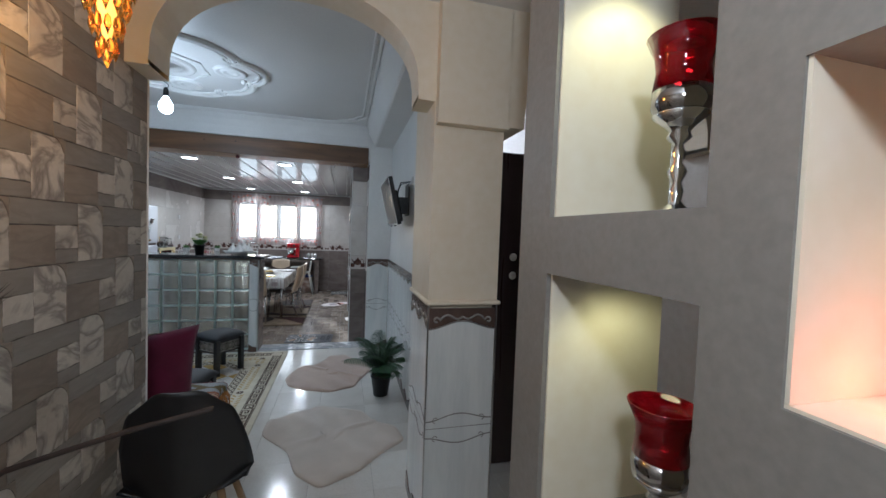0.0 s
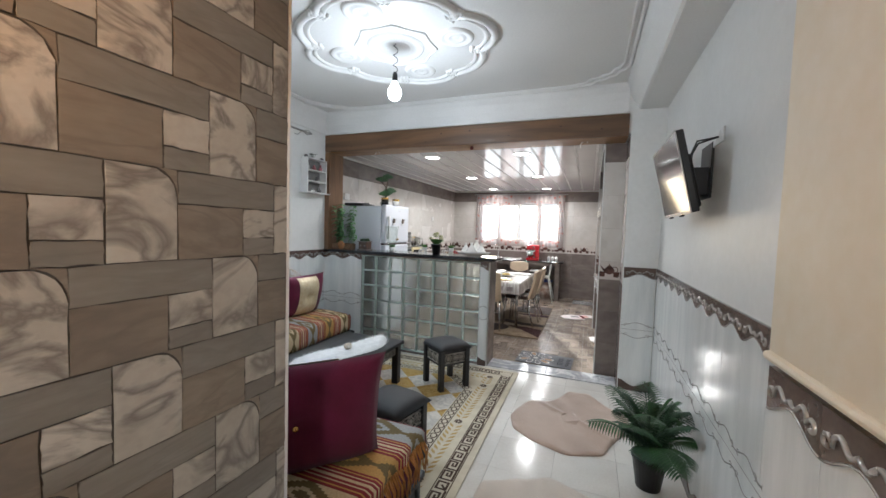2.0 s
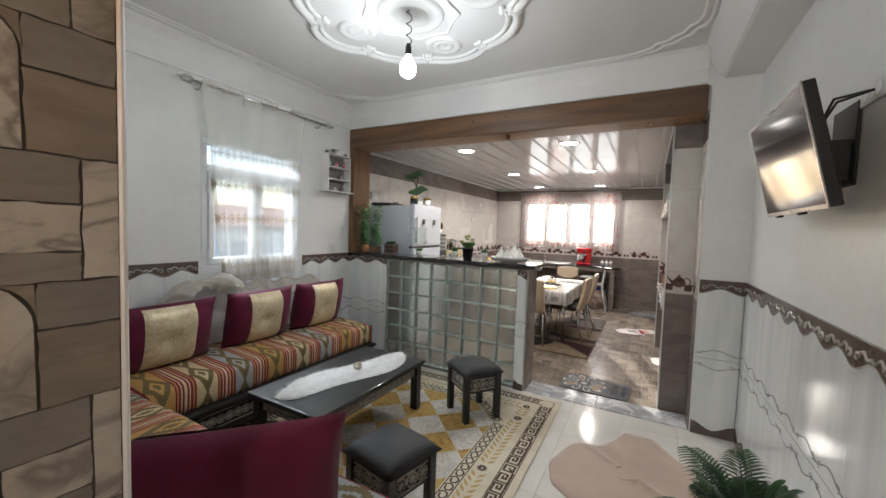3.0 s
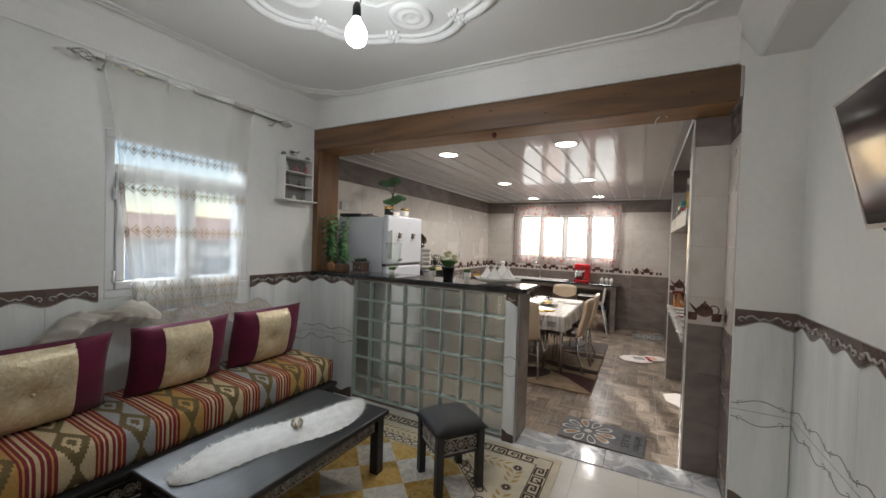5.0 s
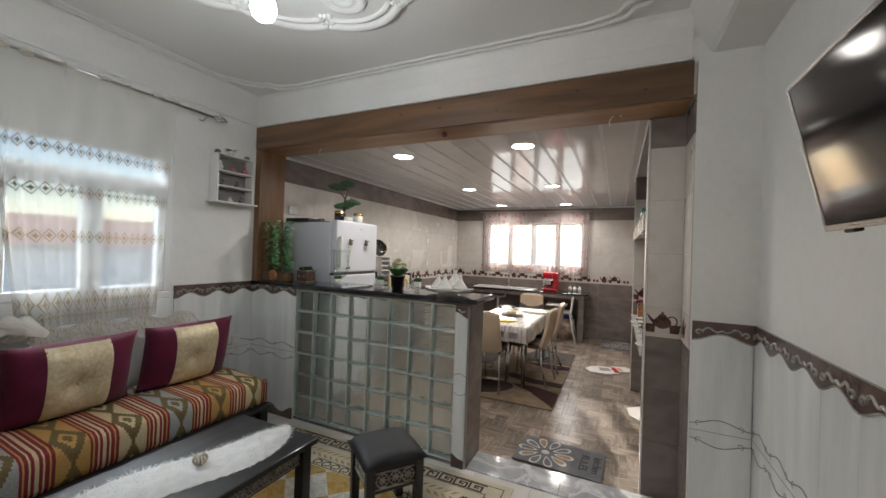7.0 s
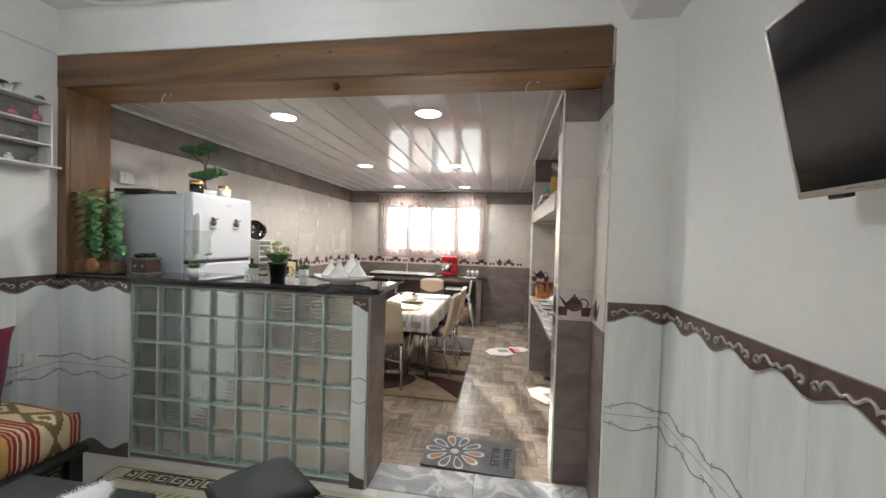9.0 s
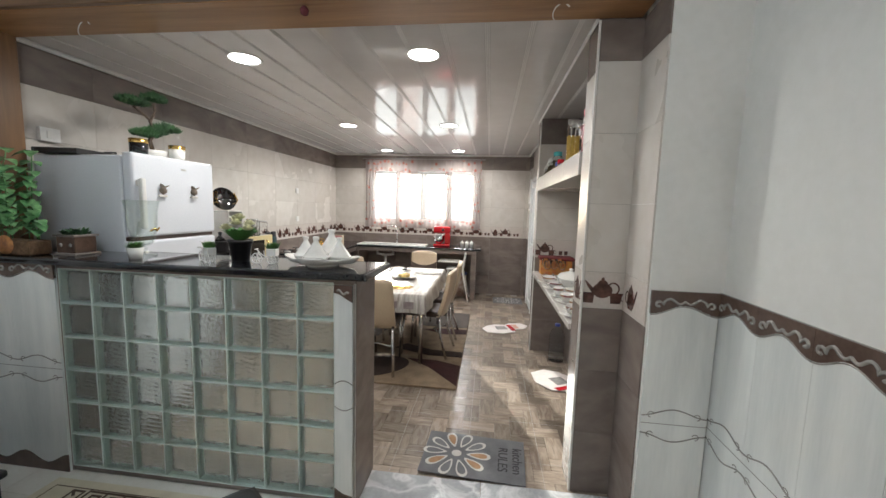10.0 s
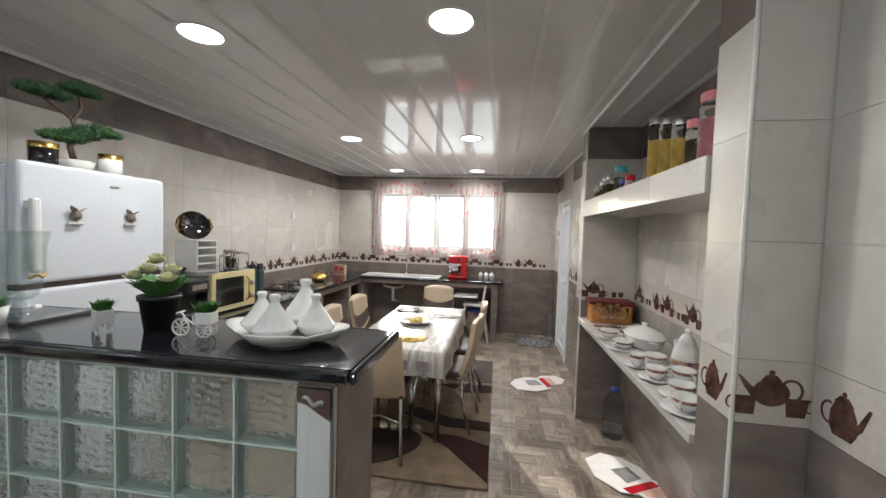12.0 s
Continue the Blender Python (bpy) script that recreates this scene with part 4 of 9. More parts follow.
def embroidered(name, cloth_c, thread, rows, clear):
    """Thin voile with rows of embroidered lozenges, each with a small flower; rows: (height, half height, repeat)."""
    m, t, n, b = nodes_of(name)
    tc, sep = n.new("ShaderNodeTexCoord"), n.new("ShaderNodeSeparateXYZ")
    t.links.new(tc.outputs["UV"], sep.inputs[0])

    def mt(op, a, bb=None):
        k = n.new("ShaderNodeMath")
        k.operation = op
        for i, v in enumerate((a, bb)):
            if v is None:
                continue
            if isinstance(v, (int, float)):
                k.inputs[i].default_value = v
            else:
                t.links.new(v, k.inputs[i])
        return k.outputs[0]
    total = None
    for z, h, p in rows:
        du = mt("MULTIPLY", mt("ABSOLUTE", mt("SUBTRACT", mt("FRACT", mt("DIVIDE", sep.outputs["X"], p)), 0.5)), 2.0)
        dv = mt("DIVIDE", mt("ABSOLUTE", mt("SUBTRACT", sep.outputs["Y"], z)), h)
        d = mt("ADD", du, dv)
        edge_ = mt("LESS_THAN", mt("ABSOLUTE", mt("SUBTRACT", d, 0.86)), 0.11)
        flower = mt("LESS_THAN", mt("ADD", d, mt("MULTIPLY", mt("MULTIPLY", du, dv), 6.0)), 0.55)
        both = mt("MAXIMUM", edge_, flower)
        total = both if total is None else mt("MAXIMUM", total, both)
    nz = n.new("ShaderNodeTexNoise")
    nz.inputs["Scale"].default_value = 260
    t.links.new(tc.outputs["UV"], nz.inputs["Vector"])
    stitch = mt("MULTIPLY", total, mt("ADD", 0.55, mt("MULTIPLY", nz.outputs["Fac"], 0.6)))
    mix = n.new("ShaderNodeMixRGB")
    mix.inputs[1].default_value, mix.inputs[2].default_value = (*cloth_c, 1), (*thread, 1)
    t.links.new(total, mix.inputs[0])
    t.links.new(mix.outputs[0], b.inputs["Base Color"])
    b.inputs["Roughness"].default_value = 0.8
    tl, tp, m1, m2 = n.new("ShaderNodeBsdfTranslucent"), n.new("ShaderNodeBsdfTransparent"), n.new("ShaderNodeMixShader"), n.new("ShaderNodeMixShader")
    t.links.new(mix.outputs[0], tl.inputs[0])
    m1.inputs[0].default_value = 0.2
    t.links.new(b.outputs[0], m1.inputs[1])
    t.links.new(tl.outputs[0], m1.inputs[2])
    t.links.new(mt("ADD", 1 - clear, mt("MULTIPLY", stitch, 0.85)), m2.inputs[0])
    t.links.new(tp.outputs[0], m2.inputs[1])
    t.links.new(m1.outputs[0], m2.inputs[2])
    t.links.new(m2.outputs[0], n["Material Output"].inputs[0])
    return m


LACE = embroidered("embroidered_voile", (0.83, 0.82, 0.78), (0.23, 0.17, 0.105), [(2.17, 0.045, 0.08), (1.905, 0.045, 0.08), (1.615, 0.045, 0.08), (1.19, 0.075, 0.085), (1.10, 0.045, 0.05)], 0.65)
VOILE = sheer("plain_voile", (0.86, 0.83, 0.76), (0.74, 0.70, 0.62), [], 0.12, 18.0)

cur = thing("sheer_curtain", "cream embroidered voile curtain bunched onto the sofa back", "curtain", (XL, 0, 0))


def hang(u, v):
    y0_ = 3.40 + 1.05 * u
    slot = 3.765 < y0_ < 3.935 or 4.115 < y0_ < 4.25
    z = (2.676 if slot else 2.722) - (1.636 if slot else 1.682) * v
    y = 3.40 + 1.05 * u + (0.21 * (1 - u) - 0.11 * u) * v
    gather = max(0.0, 1 - u / 0.34) * min(1.0, max(0.0, (v - 0.22) * 4))
    y -= 0.10 * gather * math.sin(math.pi * min(1.0, u / 0.34))
    x = 0.085 + 0.016 * math.sin(u * 34 + 1.5 * math.sin(v * 3)) * (0.3 + 0.7 * v) + 0.010 * math.sin(u * 17 + v * 5)
    x += 0.033 * max(0.0, 1 - v / 0.05)
    x += 0.038 * gather * math.sin(u * 95 + 2.0 * v)
    return (x, y, z), (u * 1.45, z + 0.012 * math.sin(u * 40) * gather)


cloth("voile", LACE, cur, 180, 40, hang)


def heap(u, v):
    a = v * math.pi * 1.25
    r = 0.075 + 0.03 * math.sin(u * 9) + 0.016 * math.sin(u * 40 + a * 5)
    y = 3.13 + 0.55 * u
    cz = 0.955 + 0.09 * math.sin(u * 3.1) + 0.05 * u
    return (0.13 + r * math.cos(a) * 1.2 + 0.014 * math.sin(u * 30 + v * 20), y + 0.02 * math.sin(a * 4), cz + r * math.sin(a) * 0.9 - 0.04 * (1 - u)), (u * 3, v * 2)


cloth("heaped_hem", VOILE, cur, 60, 24, heap, "cream voile hem bunched up in a heap")


def trail(u, v):
    y = 3.62 + 1.0 * u
    fall = v
    return (0.06 + 0.20 * fall + 0.012 * math.sin(u * 40), y, 1.05 - 0.11 * fall ** 1.6 + 0.02 * math.sin(u * 22 + v * 4) - 0.03 * u), (u * 1.6, 1.24 - 0.2 * v)


cloth("trailing_hem", LACE, cur, 60, 10, trail, "embroidered voile hem lying over the cushions")

rod = thing("curtain_rod", "brushed steel curtain rod with twisted wire finials", "curtain rod", (XL + 0.1, 0, 2.69))
part("bar", tube(bmesh.new(), [(0, 3.36, 0), (0, 4.72, 0)], 0.011, 10), STEEL, rod)
for y, s in ((3.36, -1), (4.72, 1)):
    fb = bmesh.new()
    for k in range(5):
        tube(fb, [(0.03 * math.sin(math.pi * q) * math.cos(k * 1.257 + 2.5 * q), y + s * 0.12 * q, 0.03 * math.sin(math.pi * q) * math.sin(k * 1.257 + 2.5 * q)) for q in np.linspace(0, 1, 9)], 0.004, 5)
    lathe(fb, [(0, -0.012), (0.012, 0), (0, 0.012)], 8, (0, y + s * 0.125, 0))
    part("finial", fb, STEEL, rod, "twisted wire finial")
    part("bracket", tube(bmesh.new(), [(-0.1, y + s * -0.05, -0.03), (-0.05, y - s * 0.05, -0.045), (0, y - s * 0.05, -0.012)], 0.006, 6), STEEL, rod)
for k, (a, b) in enumerate(((3.44, 3.52), (3.56, 3.62))):
    part("curtain_tab", lathe(bmesh.new(), [(0.016, a), (0.02, a + 0.02), (0.019, b - 0.02), (0.016, b)], 12, m=Matrix.Rotation(radians(-90), 4, "X")), VOILE, rod, "cream voile tab looped over the rod")

# Wall shelf
ws = thing("wall_shelf", "small white wooden wall shelf holding tiny figurines", "shelf", (XL + 0.004, 4.77, 1.98))
for n_, a in (("side_panel", (0, 0.11, 0, 0.014, 0, 0.42)), ("side_panel", (0, 0.11, 0.346, 0.36, 0, 0.42)), ("top_board", (0, 0.11, 0.014, 0.346, 0.408, 0.42)), ("back_board", (0, 0.006, 0.014, 0.346, 0.012, 0.408)), ("base_board", (0, 0.14, -0.03, 0.39, -0.014, -0.001)), ("shelf_board", (0.006, 0.11, 0.014, 0.346, 0.13, 0.142)), ("shelf_board", (0.006, 0.11, 0.014, 0.346, 0.265, 0.277))):
    # The back board's grey paints in the shade inside the white shelf.
    box(n_, ws, *a, WHITE_PL if n_ != "back_board" else surf("shaded_back_board", (0.24, 0.23, 0.22), (0.2, 0.19, 0.18), 8, 0.6), 0.002)
PINK = surf("pink_ceramic", (0.55, 0.22, 0.24), (0.45, 0.16, 0.18), 20, 0.4)
GREYC = surf("grey_ceramic", (0.22, 0.21, 0.20), (0.14, 0.13, 0.13), 20, 0.5)
for y, z, h, c, lab in ((4.83, 2.258, 0.09, WHITE_CER, "tiny white ceramic ornament"), (4.95, 2.258, 0.07, PINK, "tiny pink ceramic ornament"), (5.07, 2.258, 0.09, PINK, "tiny pink and white ornament"), (4.86, 2.123, 0.06, GREYC, "tiny grey stone ornament"), (5.0, 2.123, 0.07, GREYC, "tiny grey stone ornament"), (4.82, 1.981, 0.085, GREYC, "tiny grey pot"), (4.93, 1.981, 0.05, WHITE_CER, "tiny white dish"), (5.05, 1.981, 0.08, GREYC, "tiny grey pot")):
    o = thing("ornament", lab + " on the wall shelf", "ornament", (XL + 0.06, y, z), group="ornaments on the wall shelf")
    part("base", lathe(bmesh.new(), [(0, 0), (0.02, 0), (0.026, h * 0.35), (0.018, h * 0.6), (0, h * 0.6)], 12), c, o)
    part("head", lathe(bmesh.new(), [(0, h * 0.6), (0.014, h * 0.7), (0.013, h * 0.88), (0, h)], 12), c, o)


def leaf(bm, base, direction, length, width, droop=0.3, mat=0, up=Vector((0, 0, 1)), segs=4):
    d = Vector(direction).normalized()
    side = d.cross(up)
    side = side.normalized() if side.length > 1e-4 else Vector((1, 0, 0))
    base = Vector(base)
    prev = None
    for i in range(segs + 1):
        q = i / segs
        c = base + d * length * q - Vector((0, 0, 1)) * droop * length * q * q
        w = width * (math.sin(math.pi * (0.08 + 0.92 * q) ** 0.8) + 0.02) * 0.5
        cur_ = (bm.verts.new(c - side * w), bm.verts.new(c - Vector((0, 0, w * 0.35))), bm.verts.new(c + side * w))
        if prev:
            for a in (0, 1):
                f = bm.faces.new([prev[a], prev[a + 1], cur_[a + 1], cur_[a]])
                f.material_index, f.smooth = mat, True
        prev = cur_


# Small plant and stones on top of the wall shelf
o = thing("shelf_plant", "tiny white potted plant on the wall shelf", "plant", (XL + 0.06, 4.93, 2.401))
part("pot", lathe(bmesh.new(), [(0, 0), (0.02, 0), (0.026, 0.045), (0.02, 0.045), (0, 0.035)], 12), WHITE_CER, o)
lb = bmesh.new()
for k in range(26):
    a = random.uniform(0, 6.28)
    leaf(lb, (0, 0, 0.045), (math.cos(a), math.sin(a), random.uniform(0.1, 0.9)), random.uniform(0.04, 0.09), 0.016, 0.4)
part("foliage", lb, surf("grey_leaf", (0.16, 0.18, 0.14), (0.24, 0.25, 0.21), 20, 0.6), o)
for y in (4.80, 5.09):
    o = thing("pebble", "small dark round pebble on the wall shelf", "pebble", (XL + 0.06, y, 2.401), group="pebbles on the wall shelf")
    part("stone", lathe(bmesh.new(), [(0, 0), (0.022, 0.004), (0.027, 0.018), (0.016, 0.034), (0, 0.038)], 12), GREYC, o)


def kilim(name):
    """Woven stripes with stepped diamonds, running across the seat."""
    m, t, n, b = nodes_of(name)
    tc, sep = n.new("ShaderNodeTexCoord"), n.new("ShaderNodeSeparateXYZ")
    t.links.new(tc.outputs["UV"], sep.inputs[0])

    def mt(op, a, bb=None, c=None):
        k = n.new("ShaderNodeMath")
        k.operation = op
        for i, v in enumerate((a, bb, c)):
            if v is None:
                continue
            if isinstance(v, (int, float)):
                k.inputs[i].default_value = v
            else:
                t.links.new(v, k.inputs[i])
        return k.outputs[0]
    s, c = sep.outputs["X"], sep.outputs["Y"]
    f3 = mt("FRACT", mt("DIVIDE", s, 0.27))
    f1 = mt("FRACT", mt("DIVIDE", s, 0.81))

    def ramp(src, stops):
        r = n.new("ShaderNodeValToRGB")
        r.color_ramp.interpolation = "CONSTANT"
        while len(r.color_ramp.elements) < len(stops):
            r.color_ramp.elements.new(0.5)
        for e, (p, col) in zip(r.color_ramp.elements, stops):
            e.position = p
            e.color = (*col, 1)
        t.links.new(src, r.inputs[0])
        return r.outputs[0]
    red, crm, gold, grey, olive = (0.21, 0.022, 0.03), (0.56, 0.45, 0.28), (0.46, 0.27, 0.08), (0.33, 0.34, 0.34), (0.15, 0.11, 0.045)
    ground_ = ramp(f1, [(0, crm), (0.333, gold), (0.667, grey)])
    stripes = ramp(f3, [(0, red), (0.05, crm), (0.075, red), (0.13, gold), (0.16, red), (0.20, (0, 0, 0)), (0.72, red), (0.77, gold), (0.80, red), (0.86, crm), (0.89, red), (0.94, crm)])
    inband = mt("MULTIPLY", mt("GREATER_THAN", f3, 0.2), mt("LESS_THAN", f3, 0.72))
    da = mt("SNAP", mt("DIVIDE", mt("ABSOLUTE", mt("SUBTRACT", f3, 0.46)), 0.27), 0.125)
    dc = mt("SNAP", mt("MULTIPLY", mt("ABSOLUTE", mt("SUBTRACT", mt("FRACT", mt("DIVIDE", c, 0.33)), 0.5)), 2.0), 0.125)
    tot = mt("ADD", da, dc)
    motif = mt("MULTIPLY", mt("LESS_THAN", tot, 0.95), mt("MULTIPLY", inband, mt("SUBTRACT", 1.0, mt("MULTIPLY", mt("LESS_THAN", tot, 0.45), mt("GREATER_THAN", tot, 0.2)))))
    m1 = n.new("ShaderNodeMixRGB")
    t.links.new(inband, m1.inputs[0])
    t.links.new(stripes, m1.inputs[1])
    t.links.new(ground_, m1.inputs[2])
    m2 = n.new("ShaderNodeMixRGB")
    t.links.new(motif, m2.inputs[0])
    t.links.new(m1.outputs[0], m2.inputs[1])
    m2.inputs[2].default_value = (*olive, 1)
    nz = n.new("ShaderNodeTexNoise")
    nz.inputs["Scale"].default_value = 130
    t.links.new(tc.outputs["UV"], nz.inputs["Vector"])
    m3 = n.new("ShaderNodeMixRGB")
    m3.blend_type = "OVERLAY"
    m3.inputs[0].default_value = 0.4
    t.links.new(m2.outputs[0], m3.inputs[1])
    t.links.new(nz.outputs["Fac"], m3.inputs[2])
    t.links.new(m3.outputs[0], b.inputs["Base Color"])
    b.inputs["Roughness"].default_value = 0.9
    bp = n.new("ShaderNodeBump")
    bp.inputs["Strength"].default_value, bp.inputs["Distance"].default_value = 0.5, 0.003
    t.links.new(nz.outputs["Fac"], bp.inputs["Height"])
    t.links.new(bp.outputs[0], b.inputs["Normal"])
    return m


KILIM = kilim("kilim_weave")


def lattice(bm, x0, x1, z0, z1, y, swap=False, cell=0.062):
    """Pierced geometric carving: interlaced rings and rays in a frame."""
    n = max(1, round((x1 - x0) / cell))
    w = (x1 - x0) / n

    def pt(u, v, d=0.0):
        return (y + d, u, v) if swap else (u, y + d, v)
    for i in range(n):
        cx, cz, r = x0 + (i + 0.5) * w, (z0 + z1) / 2, min(w, z1 - z0) / 2
        tube(bm, [pt(cx + r * 0.95 * math.cos(a), cz + r * 0.95 * math.sin(a)) for a in np.linspace(0, 6.283, 11)[:-1]], 0.0042, 4, closed=True)
        tube(bm, [pt(cx + r * 0.45 * math.cos(a), cz + r * 0.45 * math.sin(a)) for a in np.linspace(0, 6.283, 9)[:-1]], 0.0036, 4, closed=True)
        for k in range(4):
            a = k * math.pi / 4
            tube(bm, [pt(cx + r * math.cos(a), cz + r * math.sin(a)), pt(cx - r * math.cos(a), cz - r * math.sin(a))], 0.0034, 4)
    for z in (z0, z1):
        tube(bm, [pt(x0, z), pt(x1, z)], 0.005, 4)


def mattress(name, parent, length, depth, z0, z1, label):
    """A long cushion covered in kilim; its cloth runs over top and front. Local x runs along, y from back to front."""
    prof = [(0.0, z0), (0.0, z1 - 0.03), (0.03, z1), (depth * 0.5, z1 + 0.012), (depth - 0.05, z1), (depth - 0.012, z1 - 0.02), (depth, z1 - 0.06), (depth - 0.004, z0 + 0.03), (depth - 0.02, z0)]
    dist_ = [0.0]
    for a, b in zip(prof, prof[1:]):
        dist_.append(dist_[-1] + math.dist(a, b))
    nx = 60

    def f(u, v):
        k = min(int(v * (len(prof) - 1) + 1e-6), len(prof) - 2)
        q = v * (len(prof) - 1) - k
        y = prof[k][0] + (prof[k + 1][0] - prof[k][0]) * q
        z = prof[k][1] + (prof[k + 1][1] - prof[k][1]) * q
        end = min(u, 1 - u) * length
        z -= 0.03 * max(0, 1 - end / 0.05) ** 2 * (1 if k in (1, 2, 3, 4) else 0)
        z += 0.004 * math.sin(u * length * 9 + y * 6)
        return (u * length, y, z), (u * length, dist_[k] + (dist_[k + 1] - dist_[k]) * q)
    ob = cloth(name, KILIM, parent, nx, 24, f, label)
    for xx in (0.0, length):
        ends = bmesh.new()
        vs = [ends.verts.new((xx, y, z - (0.03 if 0.02 < y < depth - 0.02 and z > z0 + 0.05 else 0))) for y, z in prof]
        ends.faces.new(vs if xx else vs[::-1])
        part("end_panel", ends, MAROON, parent)
    return ob


def bench(name, label, place, turn, length, depth):
    """A low black wooden bench with carved front panels and a kilim mattress. Local x along, y to the front."""
    s = thing(name, label, "sofa", place, turn)
    box("base_frame", s, 0, length, 0, depth - 0.04, 0.06, 0.27, BLACK_WOOD, 0.006)
    box("seat_board", s, -0.012, length + 0.012, 0, depth + 0.02, 0.27, 0.305, BLACK_WOOD, 0.01)
    for lx in (0.0, length - 0.07):
        box("leg", s, lx, lx + 0.07, depth - 0.09, depth - 0.012, 0.0, 0.27, BLACK_WOOD, 0.005)
        box("leg", s, lx, lx + 0.07, 0.0, 0.07, 0.0, 0.06, BLACK_WOOD, 0.005)
    n = max(1, round(length / 0.9))
    for i in range(n):
        a, b = 0.1 + i * (length - 0.2) / n, 0.1 + (i + 1) * (length - 0.2) / n - 0.06
        lt = bmesh.new()
        lattice(lt, a, b, 0.12, 0.23, depth - 0.034)
        part("carved_panel", lt, LATTICE, s, "silver fretwork panel")
    mattress("mattress", s, length, depth - 0.03, 0.306, 0.515, "striped kilim mattress with stepped diamond motifs")
    return s


# Local y of a bench points to its front: the long one faces east, the short one north.
bench("sofa_bench", "black carved bench with a striped kilim mattress along the window wall", (XL + 0.02, 4.84, 0.013), -90, 2.1, 0.74)
bench("corner_bench", "black carved bench with a striped kilim mattress along the back wall", (XL + 0.03, 2.0, 0.013), 0, 2.58, 0.78)
fr = bmesh.new()
for k in range(46):
    y = 2.05 + 0.71 * k / 45
    tube(fr, [(-0.603, y, 0.50), (-0.585 + random.uniform(0, 0.02), y + random.uniform(-0.01, 0.01), 0.45), (-0.588 + random.uniform(0, 0.02), y + random.uniform(-0.02, 0.02), 0.36 + random.uniform(-0.02, 0.03))], 0.006, 4, taper=0.4)
throw = thing("woven_throw", "striped woven throw with an orange fringe over the bench end", "throw")
cloth("woven_cloth", KILIM, throw, 12, 20, lambda u, v: ((-1.0 + 0.40 * min(1, u * 1.25) + 0.008 * math.sin(v * 20), 2.03 + 0.74 * v, 0.548 - 0.003 * math.sin(v * 17) - (0.0 if u < 0.8 else (u - 0.8) * 0.4)), (v * 0.74, u * 0.5)))
part("fringe", fr, surf("orange_fringe", (0.42, 0.19, 0.05), (0.30, 0.12, 0.03), 30, 0.9), throw, "orange fringe")


def cushion(label, place, turn, lean, w=0.62, h=0.46, d=0.16, button=True):
    """A stuffed cushion of maroon velvet with a brocade middle. It stands on its edge and leans back."""
    c = thing("cushion", label, "cushion", place, turn, "cushions on the sofa benches")
    tilt = Matrix.Rotation(radians(lean), 4, "X")

    def puff(u, v, side, grow=0.0):
        e = max(0.0, 1 - abs(u) ** 3.2) ** 0.55 * max(0.0, 1 - abs(v) ** 3.2) ** 0.55
        ex = 1 + 0.06 * (abs(u) * abs(v)) ** 3
        dip = 0.03 * math.exp(-((u * w / 2) ** 2 + (v * h / 2) ** 2) / 0.004) if button else 0
        wr = 0.003 * math.sin(9 * u + 5 * v) * e
        return tilt @ Vector((u * w / 2 * ex, side * (d / 2 * e - dip + grow + wr), h / 2 + v * h / 2 * ex))
    n = 20
    bm = bmesh.new()
    for side in (-1, 1):
        g = [[bm.verts.new(puff(-1 + 2 * i / n, -1 + 2 * j / n, side)) for j in range(n + 1)] for i in range(n + 1)]
        for i in range(n):
            for j in range(n):
                q = [g[i][j], g[i + 1][j], g[i + 1][j + 1], g[i][j + 1]]
                bm.faces.new(q if side < 0 else q[::-1]).smooth = True
    bmesh.ops.remove_doubles(bm, verts=bm.verts[:], dist=0.0005)
    part("cover", bm, MAROON, c)
    bm = bmesh.new()
    g = [[bm.verts.new(puff(-0.5 + 1.0 * i / n, -0.97 + 1.94 * j / n, -1, 0.004 if 0 < i < n else 0.0)) for j in range(n + 1)] for i in range(n + 1)]
    for i in range(n):
        for j in range(n):
            bm.faces.new([g[i][j], g[i + 1][j], g[i + 1][j + 1], g[i][j + 1]]).smooth = True
    part("brocade_panel", bm, BROCADE, c, "shiny cream and gold brocade panel")
    if button:
        for side in (-1, 1):
            p = puff(0, 0, side, 0.004)
            part("button", lathe(bmesh.new(), [(0, -0.006), (0.011, -0.005), (0.012, 0.0), (0.006, 0.005), (0, 0.006)], 12, p, m=Matrix.Rotation(radians(90), 4, "X")), GOLD if side > 0 else BROCADE, c, "small covered button")
    return c


LC = "maroon velvet cushion with a gold brocade middle leaning on the wall"
for y, w_ in ((3.02, 0.66), (3.77, 0.60), (4.45, 0.61)):
    cushion(LC, (XL + 0.27, y, 0.54), 90, 12, w_, 0.46, 0.25)
cushion("maroon velvet cushion with a small gold button, standing upright", (-0.97, 2.255, 0.545), 228, -8, 0.70, 0.47, 0.18)

# Coffee table
ct = thing("coffee_table", "low black lacquered table with silver carved aprons", "coffee table", (-1.90, 3.82, 0.013))
box("tabletop", ct, -0.34, 0.34, -0.61, 0.61, 0.385, 0.42, BLACK_WOOD, 0.008)
for sx in (-1, 1):
    for sy in (-1, 1):
        box("leg", ct, sx * 0.29 - 0.033, sx * 0.29 + 0.033, sy * 0.54 - 0.033, sy * 0.54 + 0.033, 0, 0.385, BLACK_WOOD, 0.005)
    box("apron", ct, sx * 0.285 - 0.012, sx * 0.285 + 0.012, -0.51, 0.51, 0.29, 0.385, BLACK_WOOD, 0.002)
    lt = bmesh.new()
    lattice(lt, -0.5, 0.5, 0.305, 0.37, sx * 0.30, True, 0.066)
    part("carved_panel", lt, LATTICE, ct, "silver fretwork panel")
